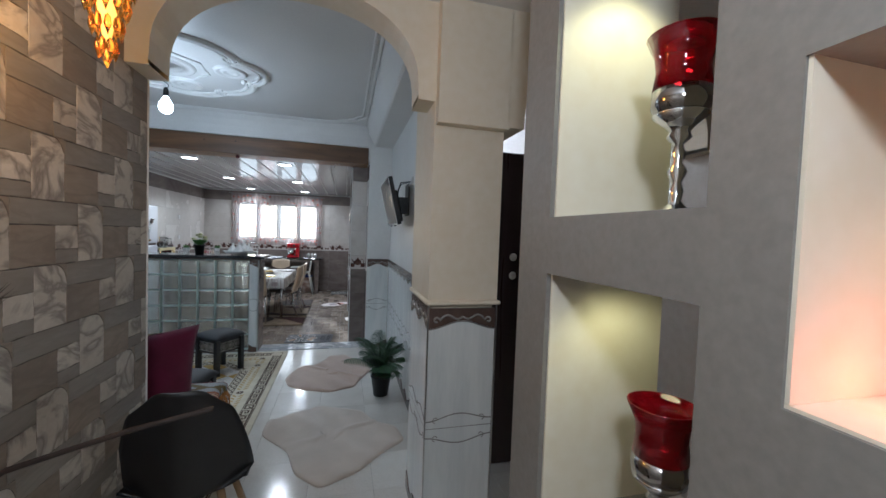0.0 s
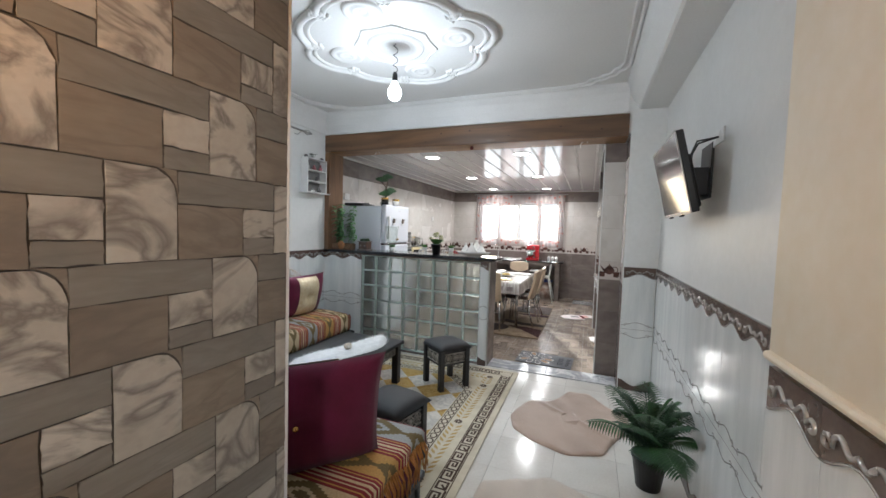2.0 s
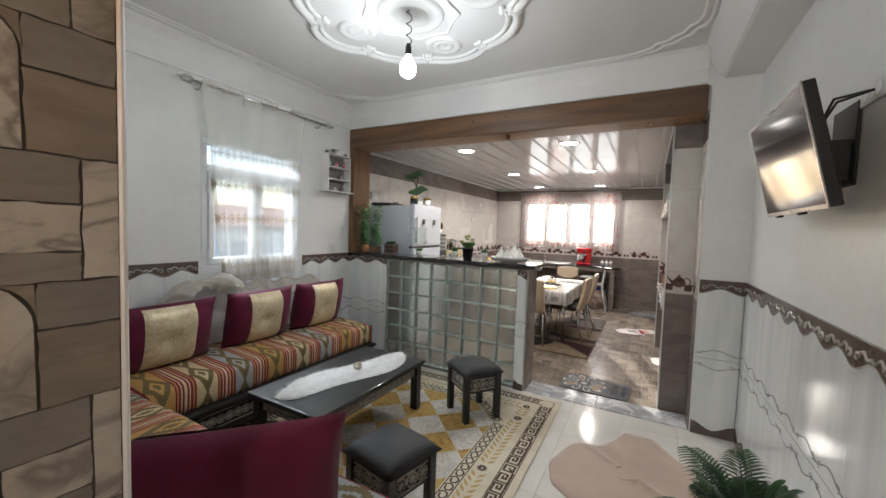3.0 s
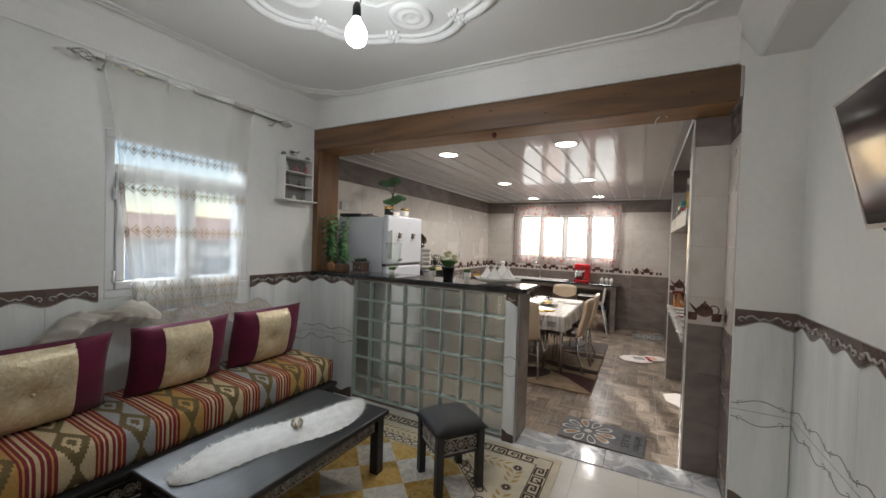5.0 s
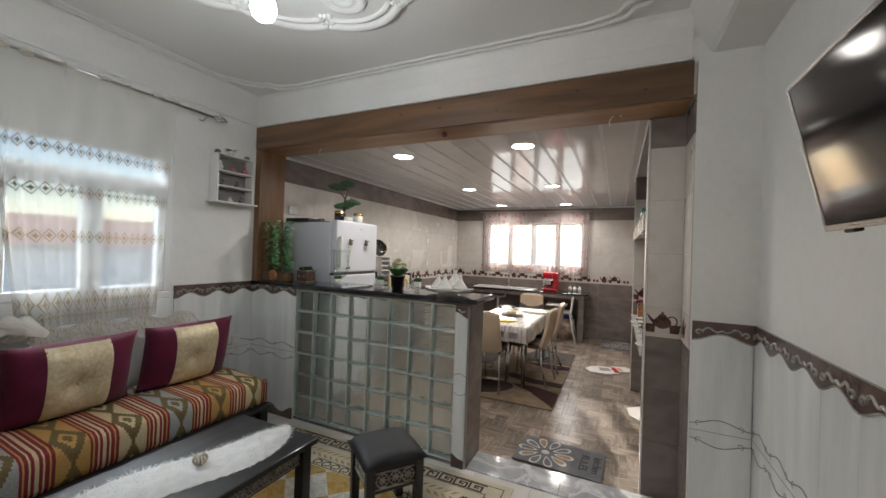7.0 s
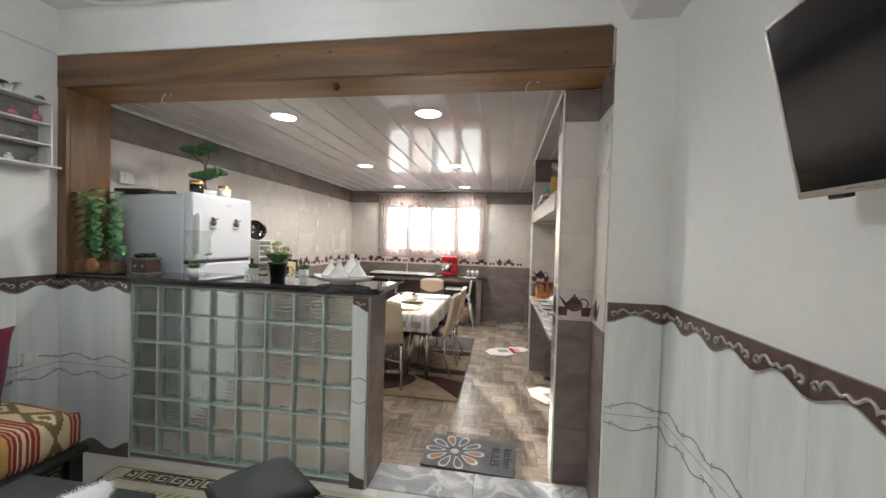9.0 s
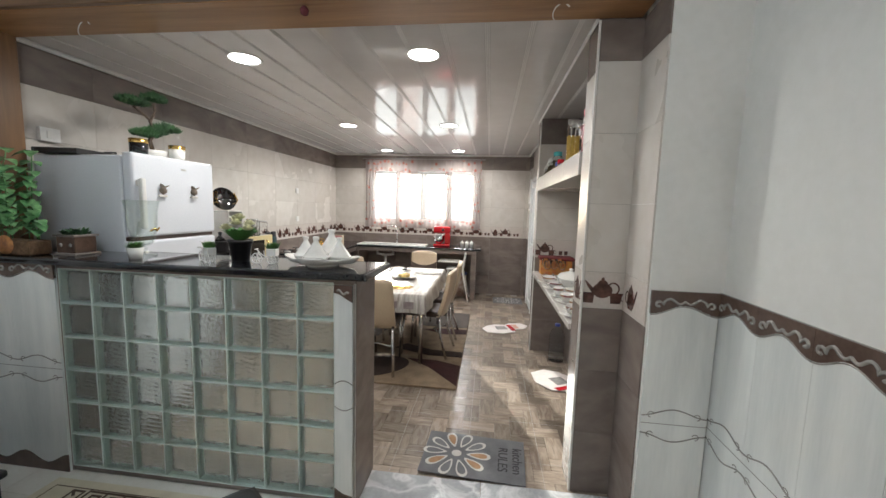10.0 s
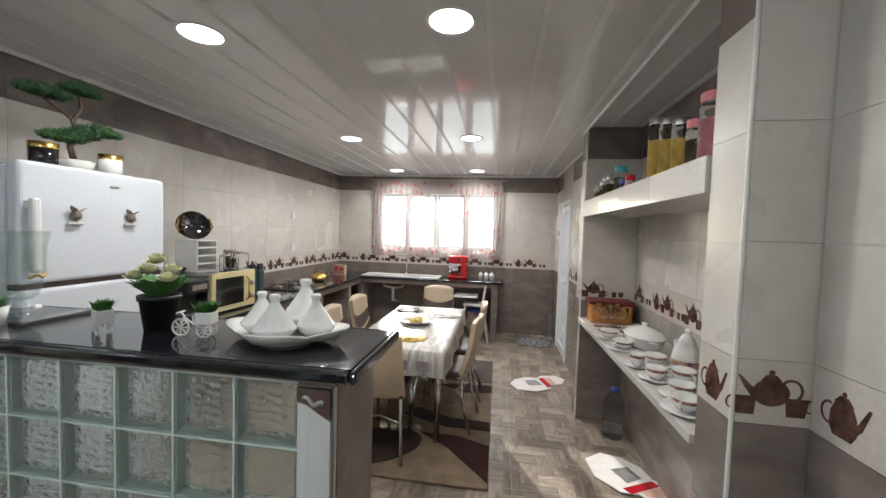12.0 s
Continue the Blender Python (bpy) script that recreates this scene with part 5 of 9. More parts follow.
for sy in (-1, 1):
    box("apron", ct, -0.26, 0.26, sy * 0.535 - 0.012, sy * 0.535 + 0.012, 0.29, 0.385, BLACK_WOOD, 0.002)
    lt = bmesh.new()
    lattice(lt, -0.25, 0.25, 0.305, 0.37, sy * 0.549, False, 0.066)
    part("carved_panel", lt, LATTICE, ct, "silver fretwork panel")

fur = thing("fur_runner", "white shaggy fur runner on the coffee table", "table runner", (-1.88, 3.84, 0.434))
hb = bmesh.new()
nr = 46
edge = []
for i in range(nr + 1):
    q = -1 + 2 * i / nr
    wv = 0.165 * (1 - abs(q) ** 2.6) ** 0.6 + 0.006 * math.sin(i * 2.7)
    edge.append((q, wv))
for (q0, w0), (q1, w1) in zip(edge, edge[1:]):
    for k in range(8):
        a0, a1 = -1 + k / 4, -1 + (k + 1) / 4
        P = [Vector((0.10 * q + w * a + 0.04 * math.sin(q * 4), q * 0.60, 0.014 * (1 - a * a) + 0.001)) for q, w, a in ((q0, w0, a0), (q1, w1, a0), (q1, w1, a1), (q0, w0, a1))]
        hb.faces.new([hb.verts.new(p) for p in P]).smooth = True
bmesh.ops.remove_doubles(hb, verts=hb.verts[:], dist=0.0005)
part("pelt", hb, WHITE_FUR, fur)
tf = bmesh.new()
for k in range(5200):
    q = random.uniform(-0.985, 0.985)
    wv = 0.165 * (1 - abs(q) ** 2.6) ** 0.6
    a = random.uniform(-1, 1)
    p = Vector((0.10 * q + wv * a + 0.04 * math.sin(q * 4), q * 0.60, 0.012 * (1 - a * a)))
    an = random.uniform(0, 6.28)
    d = Vector((math.cos(an) * 0.6 + a * 0.8, math.sin(an), random.uniform(0.15, 0.55))) * random.uniform(0.018, 0.036)
    s = Vector((-d.y, d.x, 0)).normalized() * 0.0016
    tf.faces.new([tf.verts.new(p - s), tf.verts.new(p + s), tf.verts.new(p + d)])
tagged(part("hair", tf, WHITE_FUR, fur), kind="stuff")
orn = thing("table_ornament", "small openwork silver ornament on the fur runner", "ornament", (-1.865, 3.90, 0.452))
ob_ = bmesh.new()
for k in range(6):
    a = k * math.pi / 6
    tube(ob_, [(0.034 * math.cos(t_) * math.cos(a), 0.034 * math.cos(t_) * math.sin(a), 0.026 + 0.026 * math.sin(t_)) for t_ in np.linspace(0, 6.283, 15)[:-1]], 0.0032, 5, closed=True)
part("cage", ob_, surf("antique_silver", (0.62, 0.55, 0.42), (0.4, 0.34, 0.26), 20, 0.3, 0.9), orn)


def stool(place, turn):
    s = thing("stool", "small black stool with a padded leatherette seat and carved sides", "stool", place, turn, "stools by the coffee table")
    seat = bmesh.new()
    n = 12
    for side in (0, 1):
        g = []
        for i in range(n + 1):
            row = []
            for j in range(n + 1):
                u, v = -1 + 2 * i / n, -1 + 2 * j / n
                e = (max(0, 1 - abs(u) ** 4) * max(0, 1 - abs(v) ** 4)) ** 0.5
                z = 0.395 + (0.055 * e + 0.012 * (1 - u * u) * (1 - v * v) if side else -0.012 * e)
                row.append(seat.verts.new((u * 0.19, v * 0.19, z)))
            g.append(row)
        for i in range(n):
            for j in range(n):
                q = [g[i][j], g[i + 1][j], g[i + 1][j + 1], g[i][j + 1]]
                seat.faces.new(q if side else q[::-1]).smooth = True
    bmesh.ops.remove_doubles(seat, verts=seat.verts[:], dist=0.0005)
    part("seat", seat, LEATHER, s, "padded black leatherette seat")
    box("box_frame", s, -0.15, 0.15, -0.15, 0.15, 0.235, 0.383, BLACK_WOOD, 0.003)
    for sx in (-1, 1):
        for sy in (-1, 1):
            box("leg", s, sx * 0.145 - 0.024, sx * 0.145 + 0.024, sy * 0.145 - 0.024, sy * 0.145 + 0.024, 0, 0.383, BLACK_WOOD, 0.004)
    for sx in (-1, 1):
        for swap in (True, False):
            lt = bmesh.new()
            lattice(lt, -0.115, 0.115, 0.262, 0.35, sx * 0.154, swap, 0.077)
            part("carved_panel", lt, LATTICE, s, "silver fretwork panel")


stool((-1.15, 4.56, 0.013), 53)
stool((-1.03, 3.22, 0.013), -12)

# Television
tv = thing("television", "flat black television on a tilting wall bracket", "television", (0.60, 3.755, 1.917))
TILT = Matrix.Rotation(radians(-13), 4, "Y")
tb = bx(bmesh.new(), -0.018, 0.02, -0.37, 0.37, -0.222, 0.222, 0.006, 2, m=TILT)
part("bezel", tb, BLACK_PL, tv)
fb = bmesh.new()
for a in ((-0.372, 0.372, -0.225, -0.208), (-0.372, 0.372, 0.214, 0.225), (-0.372, -0.362, -0.208, 0.214), (0.362, 0.372, -0.208, 0.214)):
    bx(fb, -0.0235, -0.0175, *a, 0.002, 1, m=TILT)
part("silver_frame", fb, STEEL, tv, "thin silver front frame")
part("screen", bx(bmesh.new(), -0.0205, -0.0182, -0.362, 0.362, -0.208, 0.214, m=TILT), SCREEN, tv, "dark reflecting screen")
part("rear_housing", bx(bmesh.new(), 0.02, 0.055, -0.28, 0.28, -0.2, 0.1, 0.015, 2, m=TILT), BLACK_PL, tv)
wb = bmesh.new()
bx(wb, 0.165, 0.178, -0.11, 0.11, -0.12, 0.2, 0.003, 1)
for y in (-0.07, 0.07):
    bx(wb, 0.03, 0.166, y - 0.012, y + 0.012, -0.1, 0.06, 0.003, 1)
part("bracket", wb, BLACK_PL, tv, "black steel wall bracket")
for k, y in enumerate((-0.16, -0.13)):
    part("cable", tube(bmesh.new(), [(0.05, y, 0.02), (0.055, y - 0.02, 0.12), (0.075, y - 0.05, 0.17 + 0.02 * k), (0.165, y - 0.06 - 0.03 * k, 0.2)], 0.005, 6), BLACK_PL, tv)
part("label_strip", bx(bmesh.new(), -0.0245, -0.0237, -0.02, 0.02, -0.220, -0.214, m=TILT), CHROME, tv)
for y in (0.28, -0.03):
    part("foot_socket", bx(bmesh.new(), -0.01, 0.012, y - 0.025, y + 0.025, -0.236, -0.225, 0.003, 1, m=TILT), BLACK_PL, tv)
for y, z, lab in ((3.56, 2.12, "white wall socket behind the television"),):
    so = thing("wall_socket", lab, "socket", (XR - 0.001, y, z))
    box("plate", so, -0.01, 0, -0.09, 0.09, -0.04, 0.04, WHITE_PL, 0.003)
    for s in (-0.045, 0.045):
        part("inset", lathe(bmesh.new(), [(0, -0.001), (0.024, -0.001), (0.026, 0.002)], 14, (-0.0105, s, 0), m=Matrix.Rotation(radians(-90), 4, "Y")), WHITE_PL, so)
so = thing("wall_socket", "white wall socket on the tile dado", "socket", (XL + 0.013, 5.07, 0.70))
box("plate", so, 0, 0.012, -0.04, 0.04, -0.04, 0.04, WHITE_PL, 0.003)
part("inset", lathe(bmesh.new(), [(0, 0.001), (0.022, 0.001), (0.025, 0.003)], 14, (0.0125, 0, 0), m=Matrix.Rotation(radians(90), 4, "Y")), WHITE_PL, so)

# Palm
palm = thing("potted_palm", "small green palm in a black plastic pot", "plant", (0.55, 3.66, 0.0))
part("pot", lathe(bmesh.new(), [(0, 0), (0.07, 0), (0.098, 0.185), (0.104, 0.185), (0.104, 0.205), (0.092, 0.205), (0.088, 0.175), (0, 0.17)], 24), BLACK_PL, palm)
part("soil", lathe(bmesh.new(), [(0, 0.178), (0.088, 0.176)], 20), STEM, palm)
for k in range(30):
    a = k * 2.4 + random.uniform(-0.3, 0.3)
    el = radians(random.uniform(40, 84))
    L = random.uniform(0.38, 0.58)
    bm = bmesh.new()
    spine = []
    for q in np.linspace(0, 1, 13):
        r = L * q * math.cos(el) * (1 + 0.3 * q)
        z = 0.19 + L * (q * math.sin(el) * 1.1 - 0.42 * q ** 2.4 * (1.3 - math.sin(el) * 0.5))
        rr = r * (0.62 if math.cos(a) > 0 else 0.8)
        spine.append(Vector((rr * math.cos(a), r * math.sin(a), z)))
    tube(bm, spine, 0.004, 5, taper=0.4)
    for i in range(3, 13):
        d = (spine[i] - spine[i - 1]).normalized()
        sd = d.cross(Vector((0, 0, 1))).normalized()
        for s in (-1, 1):
            for step in (0, 0.5):
                p = spine[i - 1].lerp(spine[i], step)
                ln = 0.16 * math.sin(math.pi * (0.18 + 0.78 * (i + step) / 13.5))
                leaf(bm, p, d * 0.75 + sd * s + Vector((0, 0, 0.12)), ln, 0.0135, 0.45, segs=3)
    part("frond", bm, LEAF if k % 3 else LEAF_D, palm)


def hide(name, label, material, outline, z, fold):
    """A soft fur mat with a wavy outline, a slight thickness and a crease."""
    o = tagged(new(name), label, "rug", "fur mats on the floor")
    n = 96
    pts = []
    for i in range(n):
        a = 2 * math.pi * i / n
        k = i / n * len(outline)
        j = int(k)
        q = k - j
        q = q * q * (3 - 2 * q)
        (x0, y0), (x1, y1) = outline[j % len(outline)], outline[(j + 1) % len(outline)]
        pts.append(Vector((x0 + (x1 - x0) * q, y0 + (y1 - y0) * q, 0)))
    pts = [(pts[i - 2] + pts[i - 1] + pts[i] + pts[(i + 1) % n] + pts[(i + 2) % n]) / 5 for i in range(n)]
    c = sum(pts, Vector()) / n
    bm = bmesh.new()
    rings = []
    for s, h in ((1.0, 0.0), (1.0, 0.006), (0.985, 0.014), (0.93, 0.017), (0.8, 0.016), (0.6, 0.017), (0.4, 0.016), (0.2, 0.017)):
        ring_ = []
        for p in pts:
            v = c + (p - c) * s
            along = (v.x - c.x) * fold[1] - (v.y - c.y) * fold[0]
            hh = h + (0.014 * math.exp(-(along / 0.02) ** 2) + 0.005 * math.sin(v.x * 23 + v.y * 17) if h > 0.01 else 0)
            ring_.append(bm.verts.new((v.x, v.y, z + hh)))
        rings.append(ring_)
    for a, b in zip(rings, rings[1:]):
        for i in range(n):
            bm.faces.new([a[i], a[(i + 1) % n], b[(i + 1) % n], b[i]]).smooth = True
    bm.faces.new(rings[-1])
    part("pelt", bm, material, o)


hide("fur_mat", "cream faux fur hide mat on the terrazzo floor", CREAM_FUR, [(-0.43, 3.05), (-0.42, 3.28), (-0.25, 3.36), (-0.02, 3.48), (0.2, 3.40), (0.36, 3.30), (0.45, 3.1), (0.62, 2.98), (0.66, 2.78), (0.45, 2.62), (0.3, 2.45), (0.05, 2.32), (-0.12, 2.5), (-0.2, 2.78)], 0.001, (0.9, 0.4))
hide("fur_mat", "tan faux fur hide mat on the terrazzo floor", TAN, [(-0.42, 4.2), (-0.33, 4.52), (-0.1, 4.62), (0.02, 4.9), (0.2, 4.93), (0.34, 4.72), (0.52, 4.55), (0.48, 4.3), (0.36, 4.05), (0.3, 3.88), (0.05, 3.78), (-0.2, 3.88), (-0.36, 4.0)], 0.001, (0.8, -0.6))

# Black shell chair by the papered wall, with a strap over it
ch = thing("shell_chair", "black plastic shell chair with wooden legs by the papered wall", "chair", (-0.49, 1.885, 0.0), 4)
ch.scale = (1.12, 1.0, 1.0)


def shell(u, v):
    a = -1 + 2 * u
    if v < 0.5:
        q = v / 0.5
        w = 0.215 - 0.055 * (1 - q) ** 2
        y = 0.22 - 0.40 * q
        z = 0.44 + 0.05 * abs(a) ** 2.5 * (0.4 + q) - 0.02 * math.sin(q * 3.1)
        x = a * w
    else:
        q = (v - 0.5) / 0.5
        w = (0.235 - 0.085 * q ** 1.6) * (1 - 0.35 * max(0, q - 0.82) / 0.18)
        y = -0.18 - 0.075 * q + 0.10 * abs(a) ** 2 * (1 - q * 0.6)
        z = 0.44 + 0.05 * abs(a) ** 2.5 * (1.4 - q) + 0.50 * q - 0.05 * abs(a) ** 4 * q
        x = a * w
    return (x, y, z), (u, v)


sh = cloth("shell", BLACK_PL, ch, 24, 36, shell)
so_ = sh.modifiers.new("thickness", "SOLIDIFY")
so_.thickness = 0.008
WOOD_LEG = wood("beech", (0.42, 0.27, 0.14), (0.34, 0.21, 0.10), "Z", 0.45)
for sx in (-1, 1):
    for sy in (-1, 1):
        part("leg", tube(bmesh.new(), [(sx * 0.20, sy * 0.20, 0), (sx * 0.11, sy * 0.09, 0.43)], 0.016, 8), WOOD_LEG, ch)
# Dried plumes in a floor vase
pl = thing("dried_plumes", "dark brown dried plumes in a tall floor vase", "plant", (-0.56, 0.44, 0.0))
part("vase", lathe(bmesh.new(), [(0, 0), (0.07, 0), (0.1, 0.2), (0.085, 0.5), (0.05, 0.66), (0.06, 0.7), (0.05, 0.7), (0.04, 0.64), (0, 0.6)], 20), BLACK_GLOSS, pl)
for k in range(3):
    bm = bmesh.new()
    spine = [Vector((0.02 * k + 0.06 * q * q * (k - 1), (-0.02 + 0.30 * q * q) * (0.6 + 0.25 * k), 0.64 + 0.95 * q * (1 - 0.08 * k))) for q in np.linspace(0, 1, 14)]
    tube(bm, spine, 0.006, 5, taper=0.3)
    for i in range(4, 14):
        for j in range(110):
            a = random.uniform(0, 6.28)
            d = (spine[i] - spine[i - 1]).normalized() * 1.6 + Vector((math.cos(a), math.sin(a), 0.2)) * 0.7
            p = spine[i - 1].lerp(spine[i], random.random())
            s = Vector((-d.y, d.x, 0)).normalized() * 0.004
            d = d.normalized() * random.uniform(0.05, 0.11)
            bm.faces.new([bm.verts.new(p - s), bm.verts.new(p + s), bm.verts.new(p + d)])
    part("plume", bm, surf("dried_brown", (0.03, 0.016, 0.011), (0.018, 0.009, 0.007), 30, 0.9), pl)

# Thin arching strip for the dark strap that runs to the shell chair.
lf = bmesh.new()
prev = None
WAY = [Vector(q) for q in ((0.0, 0.03, 0.62), (0.03, 0.22, 0.95), (0.09, 0.305, 1.12), (0.15, 0.31, 1.17), (0.25, 0.295, 1.205), (0.36, 0.27, 1.245), (0.50, 0.245, 1.285))]
for i in range(len(WAY)):
    w = 0.0065 * (1 - 0.4 * i / 6)
    cur_ = (lf.verts.new(WAY[i] + Vector((0, 0, w))), lf.verts.new(WAY[i] - Vector((0, 0.004, w))))
    if prev:
        lf.faces.new([prev[0], prev[1], cur_[1], cur_[0]]).smooth = True
    prev = cur_
ll = part("long_leaf", lf, surf("dark_strap_brown", (0.03, 0.017, 0.011), (0.018, 0.010, 0.007), 30, 0.8), pl, "long arching dark brown strap")
ll.modifiers.new("thickness", "SOLIDIFY").thickness = 0.003

# Amber crystal lamp
am = thing("crystal_pendant", "amber crystal pendant lamp glowing warm", "lamp", (-0.447, 1.118, 2.02))
part("finial", lathe(bmesh.new(), [(0, 0), (0.012, 0.03), (0.008, 0.04), (0, 0.045)], 10), AMBER, am)
gem = None
GLOWA = glow("glowing_amber", (1.0, 0.42, 0.06), 3.0)
for k in range(7):
    r, z = 0.018 + 0.0125 * k, 0.05 + 0.055 * k
    cnt = 8 + 2 * k
    for i in range(cnt):
        a = 2 * math.pi * i / cnt + 0.2 * k
        if gem is None:
            gem = part("crystal", lathe(bmesh.new(), [(0, -0.028), (0.009, 0.0), (0.006, 0.02), (0, 0.028)], 5), AMBER, am)
            c_ = gem
        else:
            c_ = new("crystal", gem.data)
            c_.parent = am
        c_.location = (r * math.cos(a), r * math.sin(a), z)
part("core", lathe(bmesh.new(), [(0, 0.02), (0.012, 0.1), (0.035, 0.25), (0.06, 0.44), (0, 0.44)], 12), GLOWA, am, "glowing amber core")
part("rod", tube(bmesh.new(), [(0, 0, 0.44), (0, 0, ZH - 2.02)], 0.006, 6), GOLD, am)

# Corridor: dark door, cabinet, picture
dr = tagged(new("door_1"), "dark brown door standing open in the corridor", "door", kind="structure")
box("door_leaf", dr, 0.98, 1.385, 2.345, 2.395, 0.01, 2.2, DARK_DOOR, 0.004)
for z in (1.12, 1.55, 0.88):
    part("lock_plate", bx(bmesh.new(), 1.385, 1.389, 2.358, 2.382, z, z + (0.3 if z > 1.5 else 0.12), 0.001, 1), STEEL, dr, "steel lock plate")
for z in (1.13, 1.0):
    part("keyhole_rose", lathe(bmesh.new(), [(0, 0.006), (0.026, 0.004), (0.028, 0)], 16, (1.31, 2.345, z + 0.35), m=Matrix.Rotation(radians(90), 4, "X")), STEEL, dr)
box("door_frame", dr, 1.52, 1.59, 2.5, 2.62, 0.0, 2.07, DARK_DOOR, 0.005)
cb = thing("corridor_cabinet", "plain brown wooden cabinet against the corridor wall", "cabinet", (1.95, 3.0, 0.0))
box("body", cb, 0, 0.32, -0.2, 0.22, 0, 1.15, BROWN_CAB, 0.006)
box("top_board", cb, -0.015, 0.335, -0.215, 0.22, 1.15, 1.175, BROWN_CAB, 0.004)
pc = thing("framed_picture", "small picture of red flowers in a dark vase", "picture", (1.98, 3.21, 1.176))
box("board", pc, 0, 0.24, 0, 0.02, 0, 0.34, WHITE_PL, 0.003)
part("painted_vase", slab(bmesh.new(), [(0.09, 0.02), (0.17, 0.02), (0.18, 0.09), (0.145, 0.16), (0.115, 0.16), (0.08, 0.09)], 0.001, 0.003, FACE_S), GREYC, pc)
for k in range(5):
    part("painted_flower", lathe(bmesh.new(), [(0, 0.004), (0.024, 0.002), (0.026, 0)], 10, (0.05 + 0.045 * k, 0, 0.25 + 0.03 * math.sin(k * 2)), m=Matrix.Rotation(radians(90), 4, "X")), RED_PL, pc)
sw = thing("light_switch", "white double light switch on the corridor wall", "switch", (1.83, 3.24, 1.45))
box("plate", sw, -0.04, 0.04, -0.01, 0, -0.06, 0.06, WHITE_PL, 0.003)
box("rocker", sw, -0.028, 0.028, -0.014, -0.01, -0.01, 0.045, WHITE_PL, 0.002)
rn = thing("bird_ornament", "carved grey ornament on the corridor wall", "ornament", (1.78, 3.24, 1.95))
bm = bmesh.new()
for k in range(7):
    leaf(bm, (0.03 * k - 0.09, -0.012, 0.01 * math.sin(k)), (1, -0.2, 0.5 - 0.2 * k), 0.12, 0.05, 0.3)
part("carving", bm, GREYC, rn)
sp_ = thing("ceiling_spot", "lit round recessed ceiling spot", "lamp", (1.42, 2.85, ZH - 0.004))
part("trim_ring", lathe(bmesh.new(), [(0.03, 0.0), (0.045, -0.004), (0.05, 0.003)], 20), CHROME, sp_)
part("lens", lathe(bmesh.new(), [(0, -0.001), (0.03, -0.001)], 20), LED, sp_, "glowing lens")

# ---- kitchen ----
# Window curtain, printed
KC = sheer("printed_kitchen_voile", (0.48, 0.42, 0.40), (0.36, 0.10, 0.075), [(2.41, 0.06), (2.27, 0.05), (1.28, 0.1), (1.95, 0.035), (1.82, 0.035), (1.68, 0.035), (1.54, 0.035), (2.1, 0.035)], 0.3, 11.0, True)
kcur = thing("kitchen_curtain", "thin printed kitchen curtain on a rod over the window", "curtain", (0, 10.46, 0))
for a, b, z0 in ((-2.62, -2.42, 1.22), (-2.03, -1.62, 1.24), (-1.12, -0.98, 1.24), (-0.62, -0.44, 1.22)):
    cloth("curtain_panel", KC, kcur, 30, 30, lambda u, v: ((a + (b - a) * u, 0.012 * math.sin(u * 22 + v * 2) + 0.01, 2.47 - (2.47 - z0) * v), (u * (b - a) * 1.5 + a, 2.47 - (2.47 - z0) * v)))
for z0, z1 in ((2.25, 2.47), (1.2, 1.36)):
    cloth("curtain_band", KC, kcur, 120, 6, lambda u, v: ((-2.62 + 2.18 * u, 0.008 * math.sin(u * 150) - 0.012, z1 - (z1 - z0) * v), (u * 2.6, z1 - (z1 - z0) * v)))
part("rod", tube(bmesh.new(), [(-2.68, 0, 2.475), (-0.38, 0, 2.475)], 0.009, 8), STEEL, kcur)

# Downlights
for lx, ly in LAMPS:
    dl = thing("downlight", "lit round recessed ceiling light", "lamp", (lx, ly, ZK), group="kitchen downlights")
    part("rim", lathe(bmesh.new(), [(0.095, 0.0), (0.112, -0.008), (0.118, 0.0)], 32), WHITE_PL, dl)
    part("diffuser", lathe(bmesh.new(), [(0, -0.006), (0.07, -0.006), (0.097, -0.003)], 32), LED, dl, "glowing diffuser")

# Worktops
wt = thing("kitchen_worktop", "polished black granite L-shaped kitchen worktop", "worktop", (0, 0, 0.865))
bm = bx(bmesh.new(), XL + 0.001, -2.58, 6.36, 10.52, 0, 0.035, 0.008, 2)
bx(bm, -2.58, -0.39, 9.92, 10.52, 0, 0.035, 0.008, 2)
part("slab", bm, GRANITE, wt)
pw = structure("worktop_supports", bmesh.new(), K_DARK, "tiled masonry supports under the worktop", "support")
for a in ((-0.56, -0.47, 9.98, 10.52), (-1.42, -1.32, 9.98, 10.52), (-2.66, -2.58, 9.98, 10.52)):
    box("upright", pw, *a, 0, 0.865, K_DARK, 0.004)
for y in (6.4, 7.5, 8.6, 9.5):
    box("upright", pw, XL, -2.62, y, y + 0.09, 0, 0.865, K_DARK, 0.004)
box("lintel", pw, -2.58, -0.47, 9.95, 9.98, 0.80, 0.864, K_DARK, 0.003)
box("lintel", pw, -2.64, -2.605, 6.38, 9.95, 0.79, 0.864, K_DARK, 0.003)
sink = thing("sink", "cream drop-in sink with a drainer", "sink", (-2.0, 10.18, 0.9005))
sb = bmesh.new()
for a in ((-0.62, 0.62, -0.19, -0.165), (-0.62, 0.62, 0.165, 0.19), (-0.62, -0.595, -0.165, 0.165), (0.595, 0.62, -0.165, 0.165), (-0.02, 0.02, -0.165, 0.165)):
    bx(sb, *a, 0, 0.016, 0.005, 2)
part("rim", sb, WHITE_CER, sink)
box("basin", sink, -0.595, -0.02, -0.165, 0.165, 0.0, 0.005, WHITE_CER, 0.002)
box("drainer", sink, 0.02, 0.595, -0.165, 0.165, 0.0, 0.009, WHITE_CER, 0.002)
